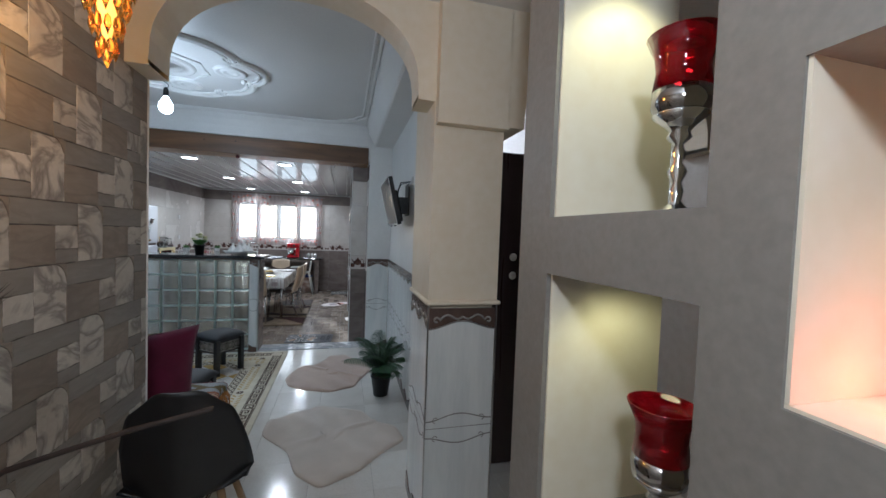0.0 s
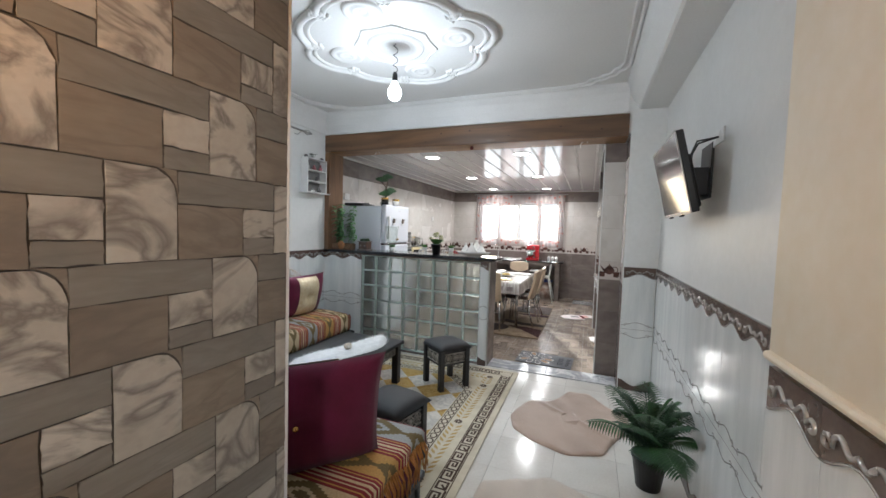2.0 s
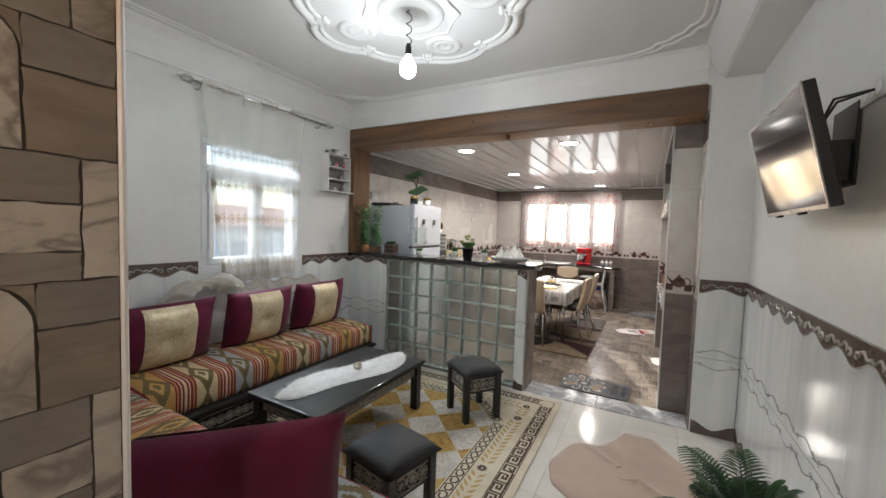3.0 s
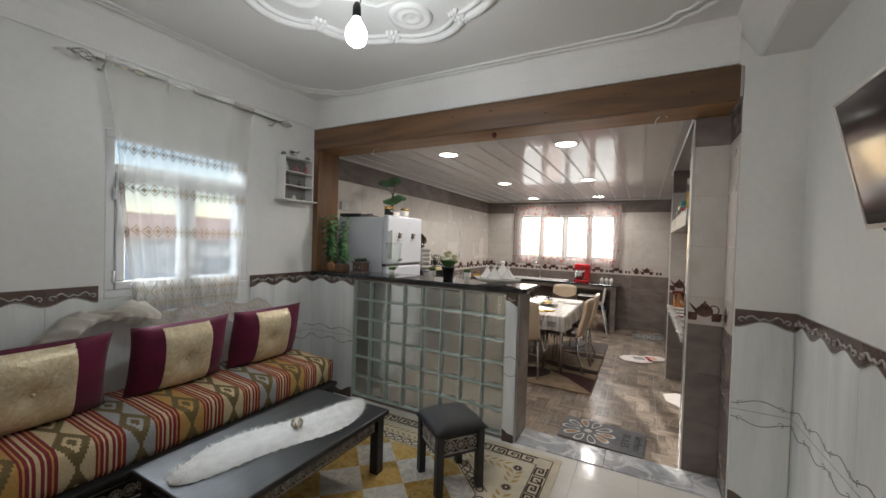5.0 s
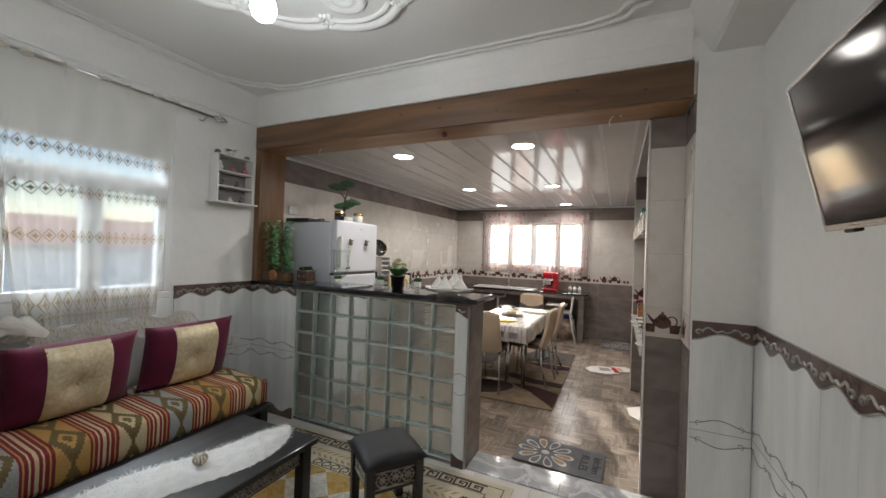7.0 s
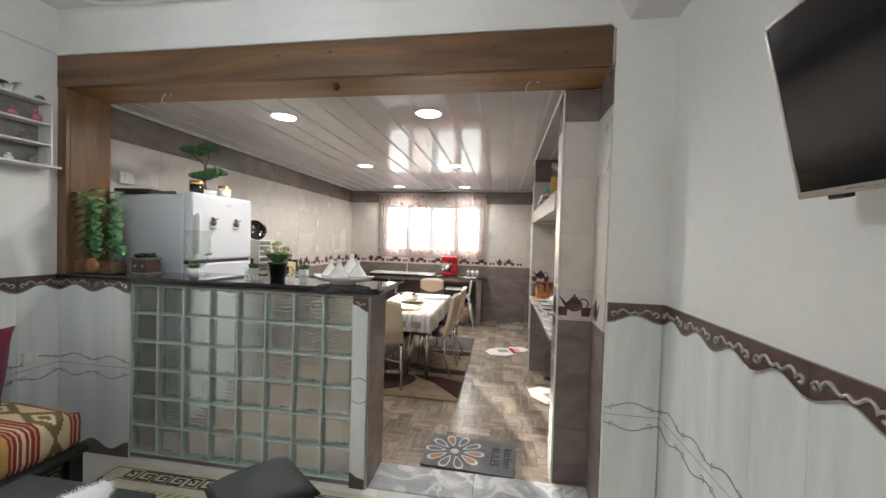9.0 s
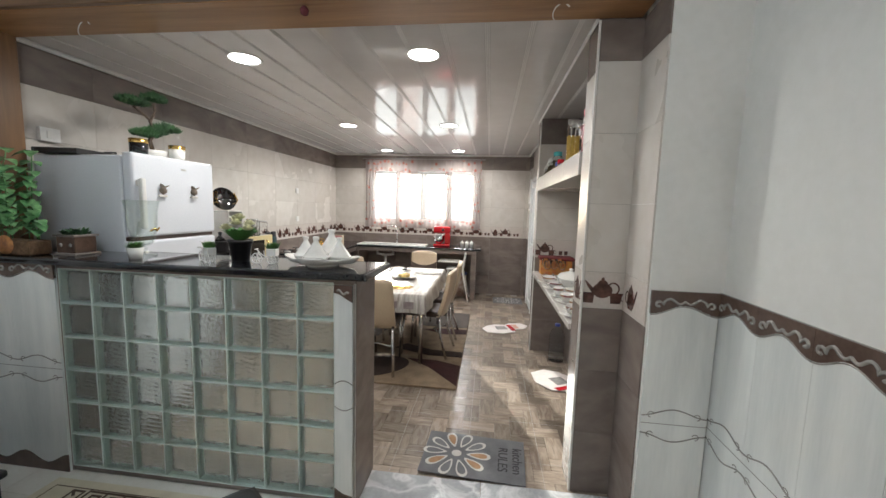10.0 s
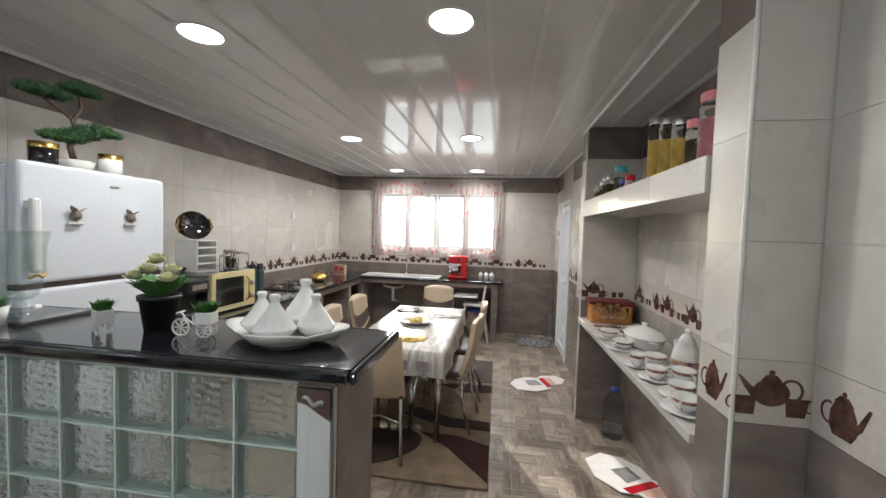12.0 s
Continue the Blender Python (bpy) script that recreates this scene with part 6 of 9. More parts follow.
tp = thing("tap", "tall chrome kitchen tap", "tap", (-1.98, 10.40, 0.9005))
part("spout", tube(bmesh.new(), [(0, 0, 0), (0, 0, 0.3), (-0.04, -0.02, 0.335), (-0.16, -0.09, 0.335), (-0.17, -0.095, 0.31)], 0.012, 8), CHROME, tp)
part("base", lathe(bmesh.new(), [(0, 0), (0.026, 0), (0.024, 0.05), (0.013, 0.06)], 14), CHROME, tp)
pp = thing("drain_pipe", "white plastic drain pipe under the sink", "pipe", (-2.15, 10.2, 0.0))
part("trap", tube(bmesh.new(), [(-0.15, 0, 0.84), (-0.15, 0, 0.72), (0.0, 0, 0.70), (0.15, 0, 0.72), (0.15, 0, 0.84)], 0.022, 8), WHITE_PL, pp)
part("waste", tube(bmesh.new(), [(0, 0, 0.71), (0, 0, 0.5), (0, 0.3, 0.42)], 0.024, 8), WHITE_PL, pp)

# Red mixer
mx = thing("stand_mixer", "glossy red stand mixer with a glass bowl", "mixer", (-1.1, 10.22, 0.9005))
box("base", mx, -0.15, 0.15, -0.11, 0.11, 0, 0.05, RED_PL, 0.02, seg=3)
box("column", mx, 0.05, 0.15, -0.09, 0.09, 0.05, 0.24, RED_PL, 0.02, seg=3)
box("head", mx, -0.15, 0.15, -0.09, 0.09, 0.24, 0.36, RED_PL, 0.03, seg=3)
part("bowl", lathe(bmesh.new(), [(0.05, 0.05), (0.09, 0.09), (0.105, 0.2), (0.1, 0.2), (0.085, 0.095)], 20, (-0.06, 0, 0)), CHROME, mx, "steel mixing bowl")
part("knob", lathe(bmesh.new(), [(0, 0), (0.025, 0), (0.022, 0.02), (0, 0.02)], 14, (0.02, -0.09, 0.30), m=Matrix.Rotation(radians(90), 4, "X")), BLACK_PL, mx)
for k in range(3):
    c = thing("lidded_cup", "small white lidded ceramic cup on the worktop", "cup", (-0.74 + 0.085 * k, 10.25, 0.9005), group="lidded cups")
    part("cup", lathe(bmesh.new(), [(0, 0), (0.028, 0), (0.034, 0.06), (0.034, 0.075), (0, 0.075)], 14), WHITE_CER, c)
    part("lid", lathe(bmesh.new(), [(0.036, 0.076), (0.03, 0.09), (0.008, 0.098), (0.012, 0.112), (0, 0.118)], 14), WHITE_CER, c)
bk = thing("printed_box", "printed red and cream box standing on the worktop", "box", (-2.95, 9.92, 0.9005), -18)
box("carton", bk, -0.12, 0.12, -0.02, 0.02, 0, 0.16, CREAM_UP, 0.003)
box("print_panel", bk, -0.1, 0.1, -0.024, -0.021, 0.015, 0.145, PINK, 0.0)
for k in range(5):
    part("print_spot", lathe(bmesh.new(), [(0, 0.003), (0.018, 0.002), (0.02, 0)], 10, (-0.07 + 0.035 * k, -0.0242, 0.08 + 0.03 * math.sin(k * 2.2)), m=Matrix.Rotation(radians(90), 4, "X")), RED_PL if k % 2 else GOLD, bk)

# Stove hob
hob = thing("gas_hob", "black glass gas hob with iron grates", "hob", (-2.92, 8.55, 0.9005))
box("plate", hob, -0.24, 0.24, -0.3, 0.3, 0, 0.012, BLACK_GLOSS, 0.005)
for hx in (-0.12, 0.12):
    for hy in (-0.16, 0.16):
        part("burner", lathe(bmesh.new(), [(0, 0.012), (0.04, 0.012), (0.045, 0.025), (0.03, 0.032), (0, 0.032)], 14, (hx, hy, 0)), STEEL, hob)
        g = bmesh.new()
        for k in range(4):
            a = k * math.pi / 2
            tube(g, [(hx + 0.10 * math.cos(a), hy + 0.10 * math.sin(a), 0.014), (hx + 0.10 * math.cos(a), hy + 0.10 * math.sin(a), 0.045), (hx + 0.03 * math.cos(a), hy + 0.03 * math.sin(a), 0.045)], 0.005, 5)
        part("grate", g, BLACK_PL, hob)
kt = thing("gold_kettle", "small golden kettle on the worktop", "kettle", (-2.9, 9.12, 0.9005))
part("body", lathe(bmesh.new(), [(0, 0), (0.08, 0), (0.11, 0.04), (0.09, 0.09), (0.03, 0.11), (0.015, 0.13), (0, 0.13)], 20), GOLD, kt)
part("handle", tube(bmesh.new(), [(-0.07, 0, 0.09), (-0.05, 0, 0.15), (0.05, 0, 0.15), (0.07, 0, 0.09)], 0.008, 6), GOLD, kt)
part("spout", tube(bmesh.new(), [(0.09, 0, 0.05), (0.14, 0, 0.09), (0.16, 0, 0.12)], 0.014, 6, taper=0.6), GOLD, kt)

# Refrigerator
fg = thing("refrigerator", "white two-door refrigerator with a side handle", "refrigerator", (-2.86, 5.94, 0.0))
box("cabinet", fg, -0.32, 0.31, -0.35, 0.35, 0.04, 1.86, WHITE_EN, 0.012, seg=3)
box("upper_door", fg, 0.315, 0.385, -0.35, 0.35, 1.345, 1.88, WHITE_EN, 0.018, seg=3)
box("lower_door", fg, 0.315, 0.385, -0.35, 0.35, 0.08, 1.32, WHITE_EN, 0.018, seg=3)
# Dark strip painted in for the shade between the two doors.
box("door_gap", fg, 0.312, 0.36, -0.345, 0.345, 1.32, 1.345, BROWN_UP, 0.0)
for z0, z1 in ((1.40, 1.72), (0.9, 1.26)):
    h = bmesh.new()
    bx(h, 0.40, 0.43, -0.33, -0.295, z0, z1, 0.01, 2)
    bx(h, 0.38, 0.41, -0.33, -0.295, z1 - 0.05, z1 - 0.01, 0.006, 1)
    bx(h, 0.38, 0.41, -0.33, -0.295, z0 + 0.01, z0 + 0.05, 0.006, 1)
    part("handle", h, WHITE_PL, fg)
box("badge", fg, 0.385, 0.387, 0.03, 0.075, 1.80, 1.812, STEEL, 0)
for y, z in ((-0.14, 1.652), (0.128, 1.652)):
    mg = thing("fridge_magnet", "small bird-shaped magnet on the refrigerator door", "magnet", (-2.475, 5.94 + y, z), group="fridge magnets")
    bm = bmesh.new()
    lathe(bm, [(0, -0.03), (0.02, -0.015), (0.024, 0.0), (0.015, 0.02), (0, 0.03)], 10, (0.012, 0, 0))
    leaf(bm, (0.014, 0, 0.01), (0.2, 0.6, 0.6), 0.06, 0.035, 0.2)
    leaf(bm, (0.014, 0, 0.01), (0.2, -0.5, 0.7), 0.06, 0.03, 0.2)
    part("bird", bm, surf("bird_brown", (0.25, 0.20, 0.15), (0.12, 0.09, 0.07), 60, 0.5), mg)
    part("perch", bx(bmesh.new(), 0.002, 0.02, -0.035, 0.03, -0.045, -0.03, 0.004, 1), WHITE_CER, mg)

# On the refrigerator
tr = thing("serving_tray", "black serving tray lying on the refrigerator", "tray", (-3.0, 5.75, 1.861), 8)
bm = bx(bmesh.new(), -0.13, 0.13, -0.19, 0.19, 0, 0.012, 0.004, 1)
for a in ((-0.14, -0.125, -0.2, 0.2), (0.125, 0.14, -0.2, 0.2), (-0.125, 0.125, -0.2, -0.185), (-0.125, 0.125, 0.185, 0.2)):
    bx(bm, *a, 0.0, 0.035, 0.004, 1)
part("tray", bm, BLACK_PL, tr)
part("handle", tube(bmesh.new(), [(-0.05, 0.195, 0.03), (-0.04, 0.215, 0.06), (0.04, 0.215, 0.06), (0.05, 0.195, 0.03)], 0.007, 6), BLACK_PL, tr)
bo = thing("bonsai", "artificial bonsai in a white bowl on the refrigerator", "plant", (-2.70, 5.98, 1.861))
bo.scale = (1.12, 1.12, 1.05)
part("bowl", lathe(bmesh.new(), [(0, 0), (0.06, 0), (0.085, 0.07), (0.08, 0.075), (0.07, 0.06), (0, 0.06)], 20), WHITE_CER, bo)
part("trunk", tube(bmesh.new(), [(0, 0, 0.06), (0.01, -0.03, 0.14), (0, 0.02, 0.2), (0, -0.01, 0.27), (0, 0.03, 0.34), (0, 0.02, 0.40)], 0.014, 7, taper=0.5), STEM, bo)
part("branch", tube(bmesh.new(), [(0, 0.0, 0.27), (0, -0.06, 0.31), (0, -0.12, 0.34)], 0.007, 6), STEM, bo)
part("branch", tube(bmesh.new(), [(0, 0.01, 0.2), (0, 0.08, 0.22), (0, 0.12, 0.24)], 0.007, 6), STEM, bo)
for cy, cz, ry in ((0.03, 0.42, 0.08), (-0.12, 0.36, 0.10), (0.11, 0.235, 0.10), (-0.05, 0.17, 0.09), (0.03, 0.20, 0.07)):
    bm = bmesh.new()
    for k in range(900):
        a, r = random.uniform(0, 6.28), math.sqrt(random.random())
        p = Vector((0.055 * r * math.cos(a), cy + ry * r * math.sin(a), cz + random.uniform(-0.02, 0.045) * (1.15 - r)))
        d = Vector((random.uniform(-1, 1), random.uniform(-1, 1), random.uniform(0, 1.6))).normalized() * 0.03
        s = d.orthogonal().normalized() * 0.0034
        bm.faces.new([bm.verts.new(p - s), bm.verts.new(p + s), bm.verts.new(p + d)])
    part("needle_pad", bm, LEAF, bo)
for x, y, c, lab, k in ((-2.60, 5.77, BLACK_GLOSS, "black ceramic cup with a gold rim on the refrigerator", 1), (-2.58, 6.06, WHITE_CER, "white ceramic cup with a gold rim on the refrigerator", 1)):
    v = thing("gold_rim_cup", lab, "cup", (x, y, 1.881 if x > -2.5 else 1.861), group="gold-rimmed cups")
    part("body", lathe(bmesh.new(), [(0, 0), (0.05, 0), (0.053, 0.1), (0.049, 0.1), (0.043, 0.01), (0, 0.01)], 18), c, v)
    part("rim", lathe(bmesh.new(), [(0.0535, 0.098), (0.054, 0.125), (0.049, 0.125), (0.0485, 0.098)], 18), GOLD, v, "gold rim")

# Left worktop: microwave, coffee machine, jars, oval tray
mw = thing("microwave", "cream and grey microwave oven on the worktop", "microwave", (-2.90, 7.23, 0.9005), -4)
mw.scale = (1.0, 0.98, 1.15)
box("casing", mw, -0.26, 0.16, -0.25, 0.25, 0.01, 0.29, STEEL, 0.012)
box("front_panel", mw, 0.16, 0.19, -0.25, 0.25, 0.01, 0.29, surf("cream_plastic", (0.68, 0.58, 0.32), (0.62, 0.52, 0.28), 4, 0.35), 0.008)
box("window_pane", mw, 0.19, 0.194, -0.21, 0.1, 0.05, 0.25, BLACK_GLOSS, 0.0)
part("handle", tube(bmesh.new(), [(0.19, 0.14, 0.06), (0.215, 0.14, 0.08), (0.215, 0.14, 0.22), (0.19, 0.14, 0.24)], 0.008, 6), GOLD, mw)
for z in (0.09, 0.19):
    part("dial", lathe(bmesh.new(), [(0, 0.012), (0.02, 0.012), (0.022, 0)], 14, (0.19, 0.20, z), m=Matrix.Rotation(radians(90), 4, "Y")), STEEL, mw)
cm = thing("coffee_machine", "black coffee machine beside the microwave", "coffee machine", (-2.86, 6.84, 0.9005))
box("body", cm, -0.16, 0.02, -0.11, 0.11, 0, 0.31, BLACK_PL, 0.02, seg=3)
box("head", cm, 0.02, 0.14, -0.1, 0.1, 0.2, 0.31, BLACK_PL, 0.02, seg=3)
box("drip_tray", cm, 0.02, 0.15, -0.1, 0.1, 0, 0.035, STEEL, 0.006)
part("knob", lathe(bmesh.new(), [(0, 0.31), (0.05, 0.31), (0.03, 0.34), (0.012, 0.36), (0.02, 0.39), (0, 0.40)], 16), BLACK_GLOSS, cm)
box("control_strip", cm, 0.14, 0.143, -0.07, 0.07, 0.23, 0.27, STEEL, 0)
fs = thing("steel_rack", "silver spice rack on top of the microwave", "rack", (-2.97, 7.12, 1.235))
for z in (0.0, 0.065, 0.13, 0.195):
    box("shelf_board", fs, -0.1, 0.1, -0.14, 0.08, z, z + 0.012, WHITE_PL, 0.002)
for y in (-0.14, 0.072):
    box("side_panel", fs, -0.1, 0.1, y, y + 0.008, 0.0, 0.262, WHITE_PL, 0.001)
box("top_board", fs, -0.1, 0.1, -0.14, 0.08, 0.254, 0.262, WHITE_PL, 0.002)
ot = thing("oval_tray", "black oval tray with gold leaf handles leaning on the wall", "tray", (-3.02, 7.10, 1.50))
ot.scale = (1.15, 1.2, 1.1)
R = Matrix.Rotation(radians(80), 4, "Y")
part("plate", lathe(bmesh.new(), [(0, 0.004), (0.13, 0.004), (0.145, 0.02), (0.15, 0.02), (0.14, 0.0), (0, 0.0)], 28, (0.0, 0, 0.105), m=R @ Matrix.Scale(0.72, 4, (1, 0, 0))), BLACK_GLOSS, ot)
for s in (-1, 1):
    bm = bmesh.new()
    for k in range(4):
        leaf(bm, (0.025, s * 0.10, 0.06 + 0.03 * k), (0.3, s * 0.6, 0.7), 0.05, 0.025, 0.2)
    tube(bm, [(0.02, s * 0.13, 0.05), (0.03, s * 0.155, 0.10), (0.02, s * 0.13, 0.16)], 0.006, 6)
    part("handle", bm, GOLD, ot, "gold leaf handle")
for y, r, h, lab in ((7.40, 0.06, 0.15, "clear glass jar"), (7.55, 0.055, 0.13, "clear glass jar"), (7.28, 0.045, 0.12, "clear glass jar")):
    j = thing("glass_jar", lab + " on the microwave", "jar", (-2.80 if y > 7.38 else -2.76, y - 0.12, 1.235), group="jars on the microwave")
    part("jar", lathe(bmesh.new(), [(0, 0), (r, 0), (r, h), (r * 0.8, h * 1.1), (r * 0.76, h * 1.1), (r - 0.004, h), (r - 0.004, 0.006), (0, 0.006)], 16), CLEAR, j)
    part("lid", lathe(bmesh.new(), [(0, h * 1.2), (r * 0.85, h * 1.18), (r * 0.85, h * 1.1), (0, h * 1.1)], 16), STEEL, j)
bs = thing("spoon_basket", "brown wire basket with utensils on the microwave", "basket", (-2.92, 7.42, 1.235))
part("basket", lathe(bmesh.new(), [(0, 0), (0.04, 0), (0.055, 0.08), (0.05, 0.08), (0.035, 0.008), (0, 0.008)], 14), STEM, bs)
for k in range(6):
    part("utensil", tube(bmesh.new(), [(0.01 * math.cos(k), 0.01 * math.sin(k), 0.01), (0.05 * math.cos(k), 0.05 * math.sin(k), 0.17)], 0.005, 5), GOLD if k % 2 else STEM, bs)
for k, y in enumerate((7.86, 7.98)):
    kb = thing("oven_glove", "dark teal oven glove hung by the worktop", "oven glove", (-3.0, y, 0.9005), group="oven gloves")
    part("glove", bx(bmesh.new(), -0.03, 0.03, -0.045, 0.045, 0, 0.27, 0.025, 3), surf("dark_teal_cloth", (0.02, 0.045, 0.05), (0.03, 0.06, 0.065), 9, 0.8), kb)
    part("cuff", bx(bmesh.new(), -0.02, 0.02, -0.035, 0.035, 0.265, 0.33, 0.012, 2), surf("dark_cuff", (0.02, 0.02, 0.025), None, 9, 0.8), kb)
for y, z in ((9.02, 1.79), (9.02, 1.36)):
    s = thing("wall_socket", "white wall socket on the kitchen tiles", "socket", (XL - 0.012, y, z), group="kitchen sockets")
    box("plate", s, 0, 0.012, -0.04, 0.04, -0.04, 0.04, WHITE_PL, 0.003)
    part("inset", lathe(bmesh.new(), [(0, 0.001), (0.022, 0.001), (0.025, 0.003)], 14, (0.0125, 0, 0), m=Matrix.Rotation(radians(90), 4, "Y")), WHITE_PL, s)
s = thing("wall_socket", "white wall socket above the refrigerator", "socket", (XL - 0.012, 5.72, 2.0), group="kitchen sockets")
box("plate", s, 0, 0.03, -0.06, 0.06, -0.045, 0.045, WHITE_PL, 0.004)
box("inset", s, 0.03, 0.036, -0.025, 0.025, -0.025, 0.025, WHITE_PL, 0.002)

# ---- on the bar ----
ZB = 1.2515


def pot_plant(name, label, place, pot_prof, pot_mat, leaves, lmat, reach, lw, up0=0.2, seed=1):
    o = thing(name, label, "plant", place)
    part("pot", lathe(bmesh.new(), pot_prof, 20), pot_mat, o)
    z = max(p[1] for p in pot_prof)
    rng = random.Random(seed)
    bm = bmesh.new()
    for k in range(leaves):
        a = rng.uniform(0, 6.28)
        leaf(bm, (0.4 * pot_prof[1][0] * math.cos(a), 0.4 * pot_prof[1][0] * math.sin(a), z - 0.01), (math.cos(a), math.sin(a), rng.uniform(up0, 2.2)), rng.uniform(0.6, 1.0) * reach, lw, 0.3)
    part("foliage", bm, lmat, o)
    return o


rose = pot_plant("rose_pot", "white artificial roses in a black plastic pot on the bar", (-1.66, 5.45, ZB), [(0, 0), (0.046, 0), (0.06, 0.108), (0.066, 0.108), (0.066, 0.125), (0.058, 0.125), (0.055, 0.105), (0, 0.105)], BLACK_PL, 70, surf("rose_leaf", (0.06, 0.17, 0.035), (0.10, 0.25, 0.06), 14, 0.45, bump=0.1), 0.145, 0.045, 1.1, 3)
for k, (dx, dy, dz) in enumerate(((0.02, -0.03, 0.245), (0.07, -0.02, 0.21), (-0.05, -0.05, 0.185), (0.03, -0.075, 0.215), (0.085, -0.055, 0.185), (-0.02, 0.0, 0.235))):
    fl = bmesh.new()
    for q in range(14):
        a = q * 2.4
        r = 0.005 + 0.001 * q
        leaf(fl, (dx + r * 0.3 * math.cos(a), dy + r * 0.3 * math.sin(a), dz), (math.cos(a) * (0.2 + 0.07 * q), math.sin(a) * (0.2 + 0.07 * q), 1.0 - 0.04 * q), 0.036, 0.036, 0.1)
    part("rose", fl, surf("cream_petal", (0.72, 0.70, 0.48), (0.62, 0.62, 0.38), 20, 0.6), rose, "cream rose bloom")


def bike(place, turn, label):
    o = thing("bicycle_planter", label, "planter", place, turn, "bicycle planters on the bar")
    o.scale = (0.8, 0.8, 0.8)
    for x, r in ((-0.055, 0.035), (0.055, 0.03)):
        for y in ((-0.02, 0.02) if x > 0 else (0.0,)):
            w = bmesh.new()
            tube(w, [(x + r * math.cos(a), y, r + r * math.sin(a)) for a in np.linspace(0, 6.283, 19)[:-1]], 0.004, 5, closed=True)
            for k in range(4):
                a = k * math.pi / 4
                tube(w, [(x + r * math.cos(a), y, r + r * math.sin(a)), (x - r * math.cos(a), y, r - r * math.sin(a))], 0.002, 4)
            part("wheel", w, WHITE_PL, o)
    f = bmesh.new()
    tube(f, [(-0.055, 0, 0.035), (-0.04, 0, 0.085), (-0.055, 0, 0.1)], 0.004, 5)
    tube(f, [(-0.042, 0, 0.08), (0, 0, 0.05), (0.055, 0, 0.035)], 0.004, 5)
    tube(f, [(0, 0, 0.05), (-0.005, 0, 0.09)], 0.003, 5)
    tube(f, [(-0.055, -0.025, 0.1), (-0.055, 0.025, 0.1)], 0.0035, 5)
    part("frame", f, WHITE_PL, o)
    box("basket", o, 0.022, 0.088, -0.03, 0.03, 0.055, 0.105, WHITE_PL, 0.004)
    g = bmesh.new()
    for k in range(190):
        a = random.uniform(0, 6.28)
        leaf(g, (0.055 + random.uniform(-0.025, 0.025), random.uniform(-0.022, 0.022), 0.10), (math.cos(a) * 0.6, math.sin(a) * 0.6, 1), random.uniform(0.035, 0.065), 0.012, 0.1, segs=2)
    part("foliage", g, LEAF_L, o)


bike((-1.815, 5.37, ZB), -25, "white toy bicycle planter with a green tuft on the bar")
bike((-1.49, 5.41, ZB), 8, "white toy bicycle planter with a green tuft on the bar")

tj = thing("tajine_set", "white ceramic tray with small conical tajine dishes on the bar", "tableware", (-1.175, 5.455, ZB))
bm = bmesh.new()
n = 64
rim = []
for ring_i, (s, z) in enumerate(((0.0, 0.012), (0.6, 0.012), (0.85, 0.018), (1.0, 0.036), (1.0, 0.042), (0.84, 0.024), (0.6, 0.018), (0.0, 0.018))):
    row = []
    for i in range(n):
        a = 2 * math.pi * i / n
        r = s * (0.165 + 0.04 * abs(math.cos(2 * a)) ** 2)
        row.append(bm.verts.new((r * math.cos(a) * 1.05, r * math.sin(a) * 0.8, z + 0.014 * (s >= 1.0) * abs(math.cos(2 * a)))))
    rim.append(row)
for a, b in zip(rim, rim[1:]):
    for i in range(n):
        bm.faces.new([a[i], a[(i + 1) % n], b[(i + 1) % n], b[i]]).smooth = True
lathe(bm, [(0, 0), (0.09, 0), (0.085, 0.013), (0, 0.013)], 24)
part("tray", bm, WHITE_CER, tj)
for dx, dy, s in ((-0.095, 0.0, 1.0), (0.0, -0.075, 1.05), (0.095, 0.01, 1.0), (0.02, 0.08, 1.25)):
    t_ = part("tajine", lathe(bmesh.new(), [(0, 0.02), (0.04 * s, 0.02), (0.062 * s, 0.045 * s), (0.064 * s, 0.05 * s), (0.066 * s, 0.055 * s), (0.060 * s, 0.058 * s), (0.048 * s, 0.076 * s), (0.031 * s, 0.1 * s), (0.015 * s, 0.126 * s), (0.012 * s, 0.136 * s), (0.017 * s, 0.148 * s), (0.015 * s, 0.156 * s), (0, 0.158 * s)], 24, (dx, dy, 0)), WHITE_CER, tj, "white conical lidded dish")

THIN = thin_glass("thin_clear_glass")
vs = thing("glass_vase", "tall clear cut glass vase on the bar", "vase", (-2.32, 5.49, ZB))
part("bowl", lathe(bmesh.new(), [(0.0, 0.055), (0.03, 0.06), (0.055, 0.08), (0.075, 0.17), (0.078, 0.27), (0.092, 0.33), (0.088, 0.33), (0.074, 0.27), (0.071, 0.17), (0.051, 0.084), (0.028, 0.065), (0.0, 0.06)], 16), THIN, vs)
part("foot", lathe(bmesh.new(), [(0, 0), (0.07, 0), (0.065, 0.012), (0.018, 0.025), (0.02, 0.05), (0, 0.06)], 20), THIN, vs)
part("bow", tube(bmesh.new(), [(0.07, -0.02, 0.15), (0.085, 0.0, 0.165), (0.075, 0.02, 0.15), (0.085, 0.03, 0.17)], 0.006, 6), GOLD, vs, "gold bow")
pot_plant("small_white_pot", "small green plant in a white pot on the bar", (-2.24, 5.36, ZB), [(0, 0), (0.03, 0), (0.042, 0.065), (0.036, 0.065), (0, 0.055)], WHITE_CER, 70, LEAF_L, 0.075, 0.014, 0.8, 5)
wb_ = thing("box_planter", "brown carved wooden box planter with a green tuft on the bar", "planter", (-2.69, 5.42, ZB))
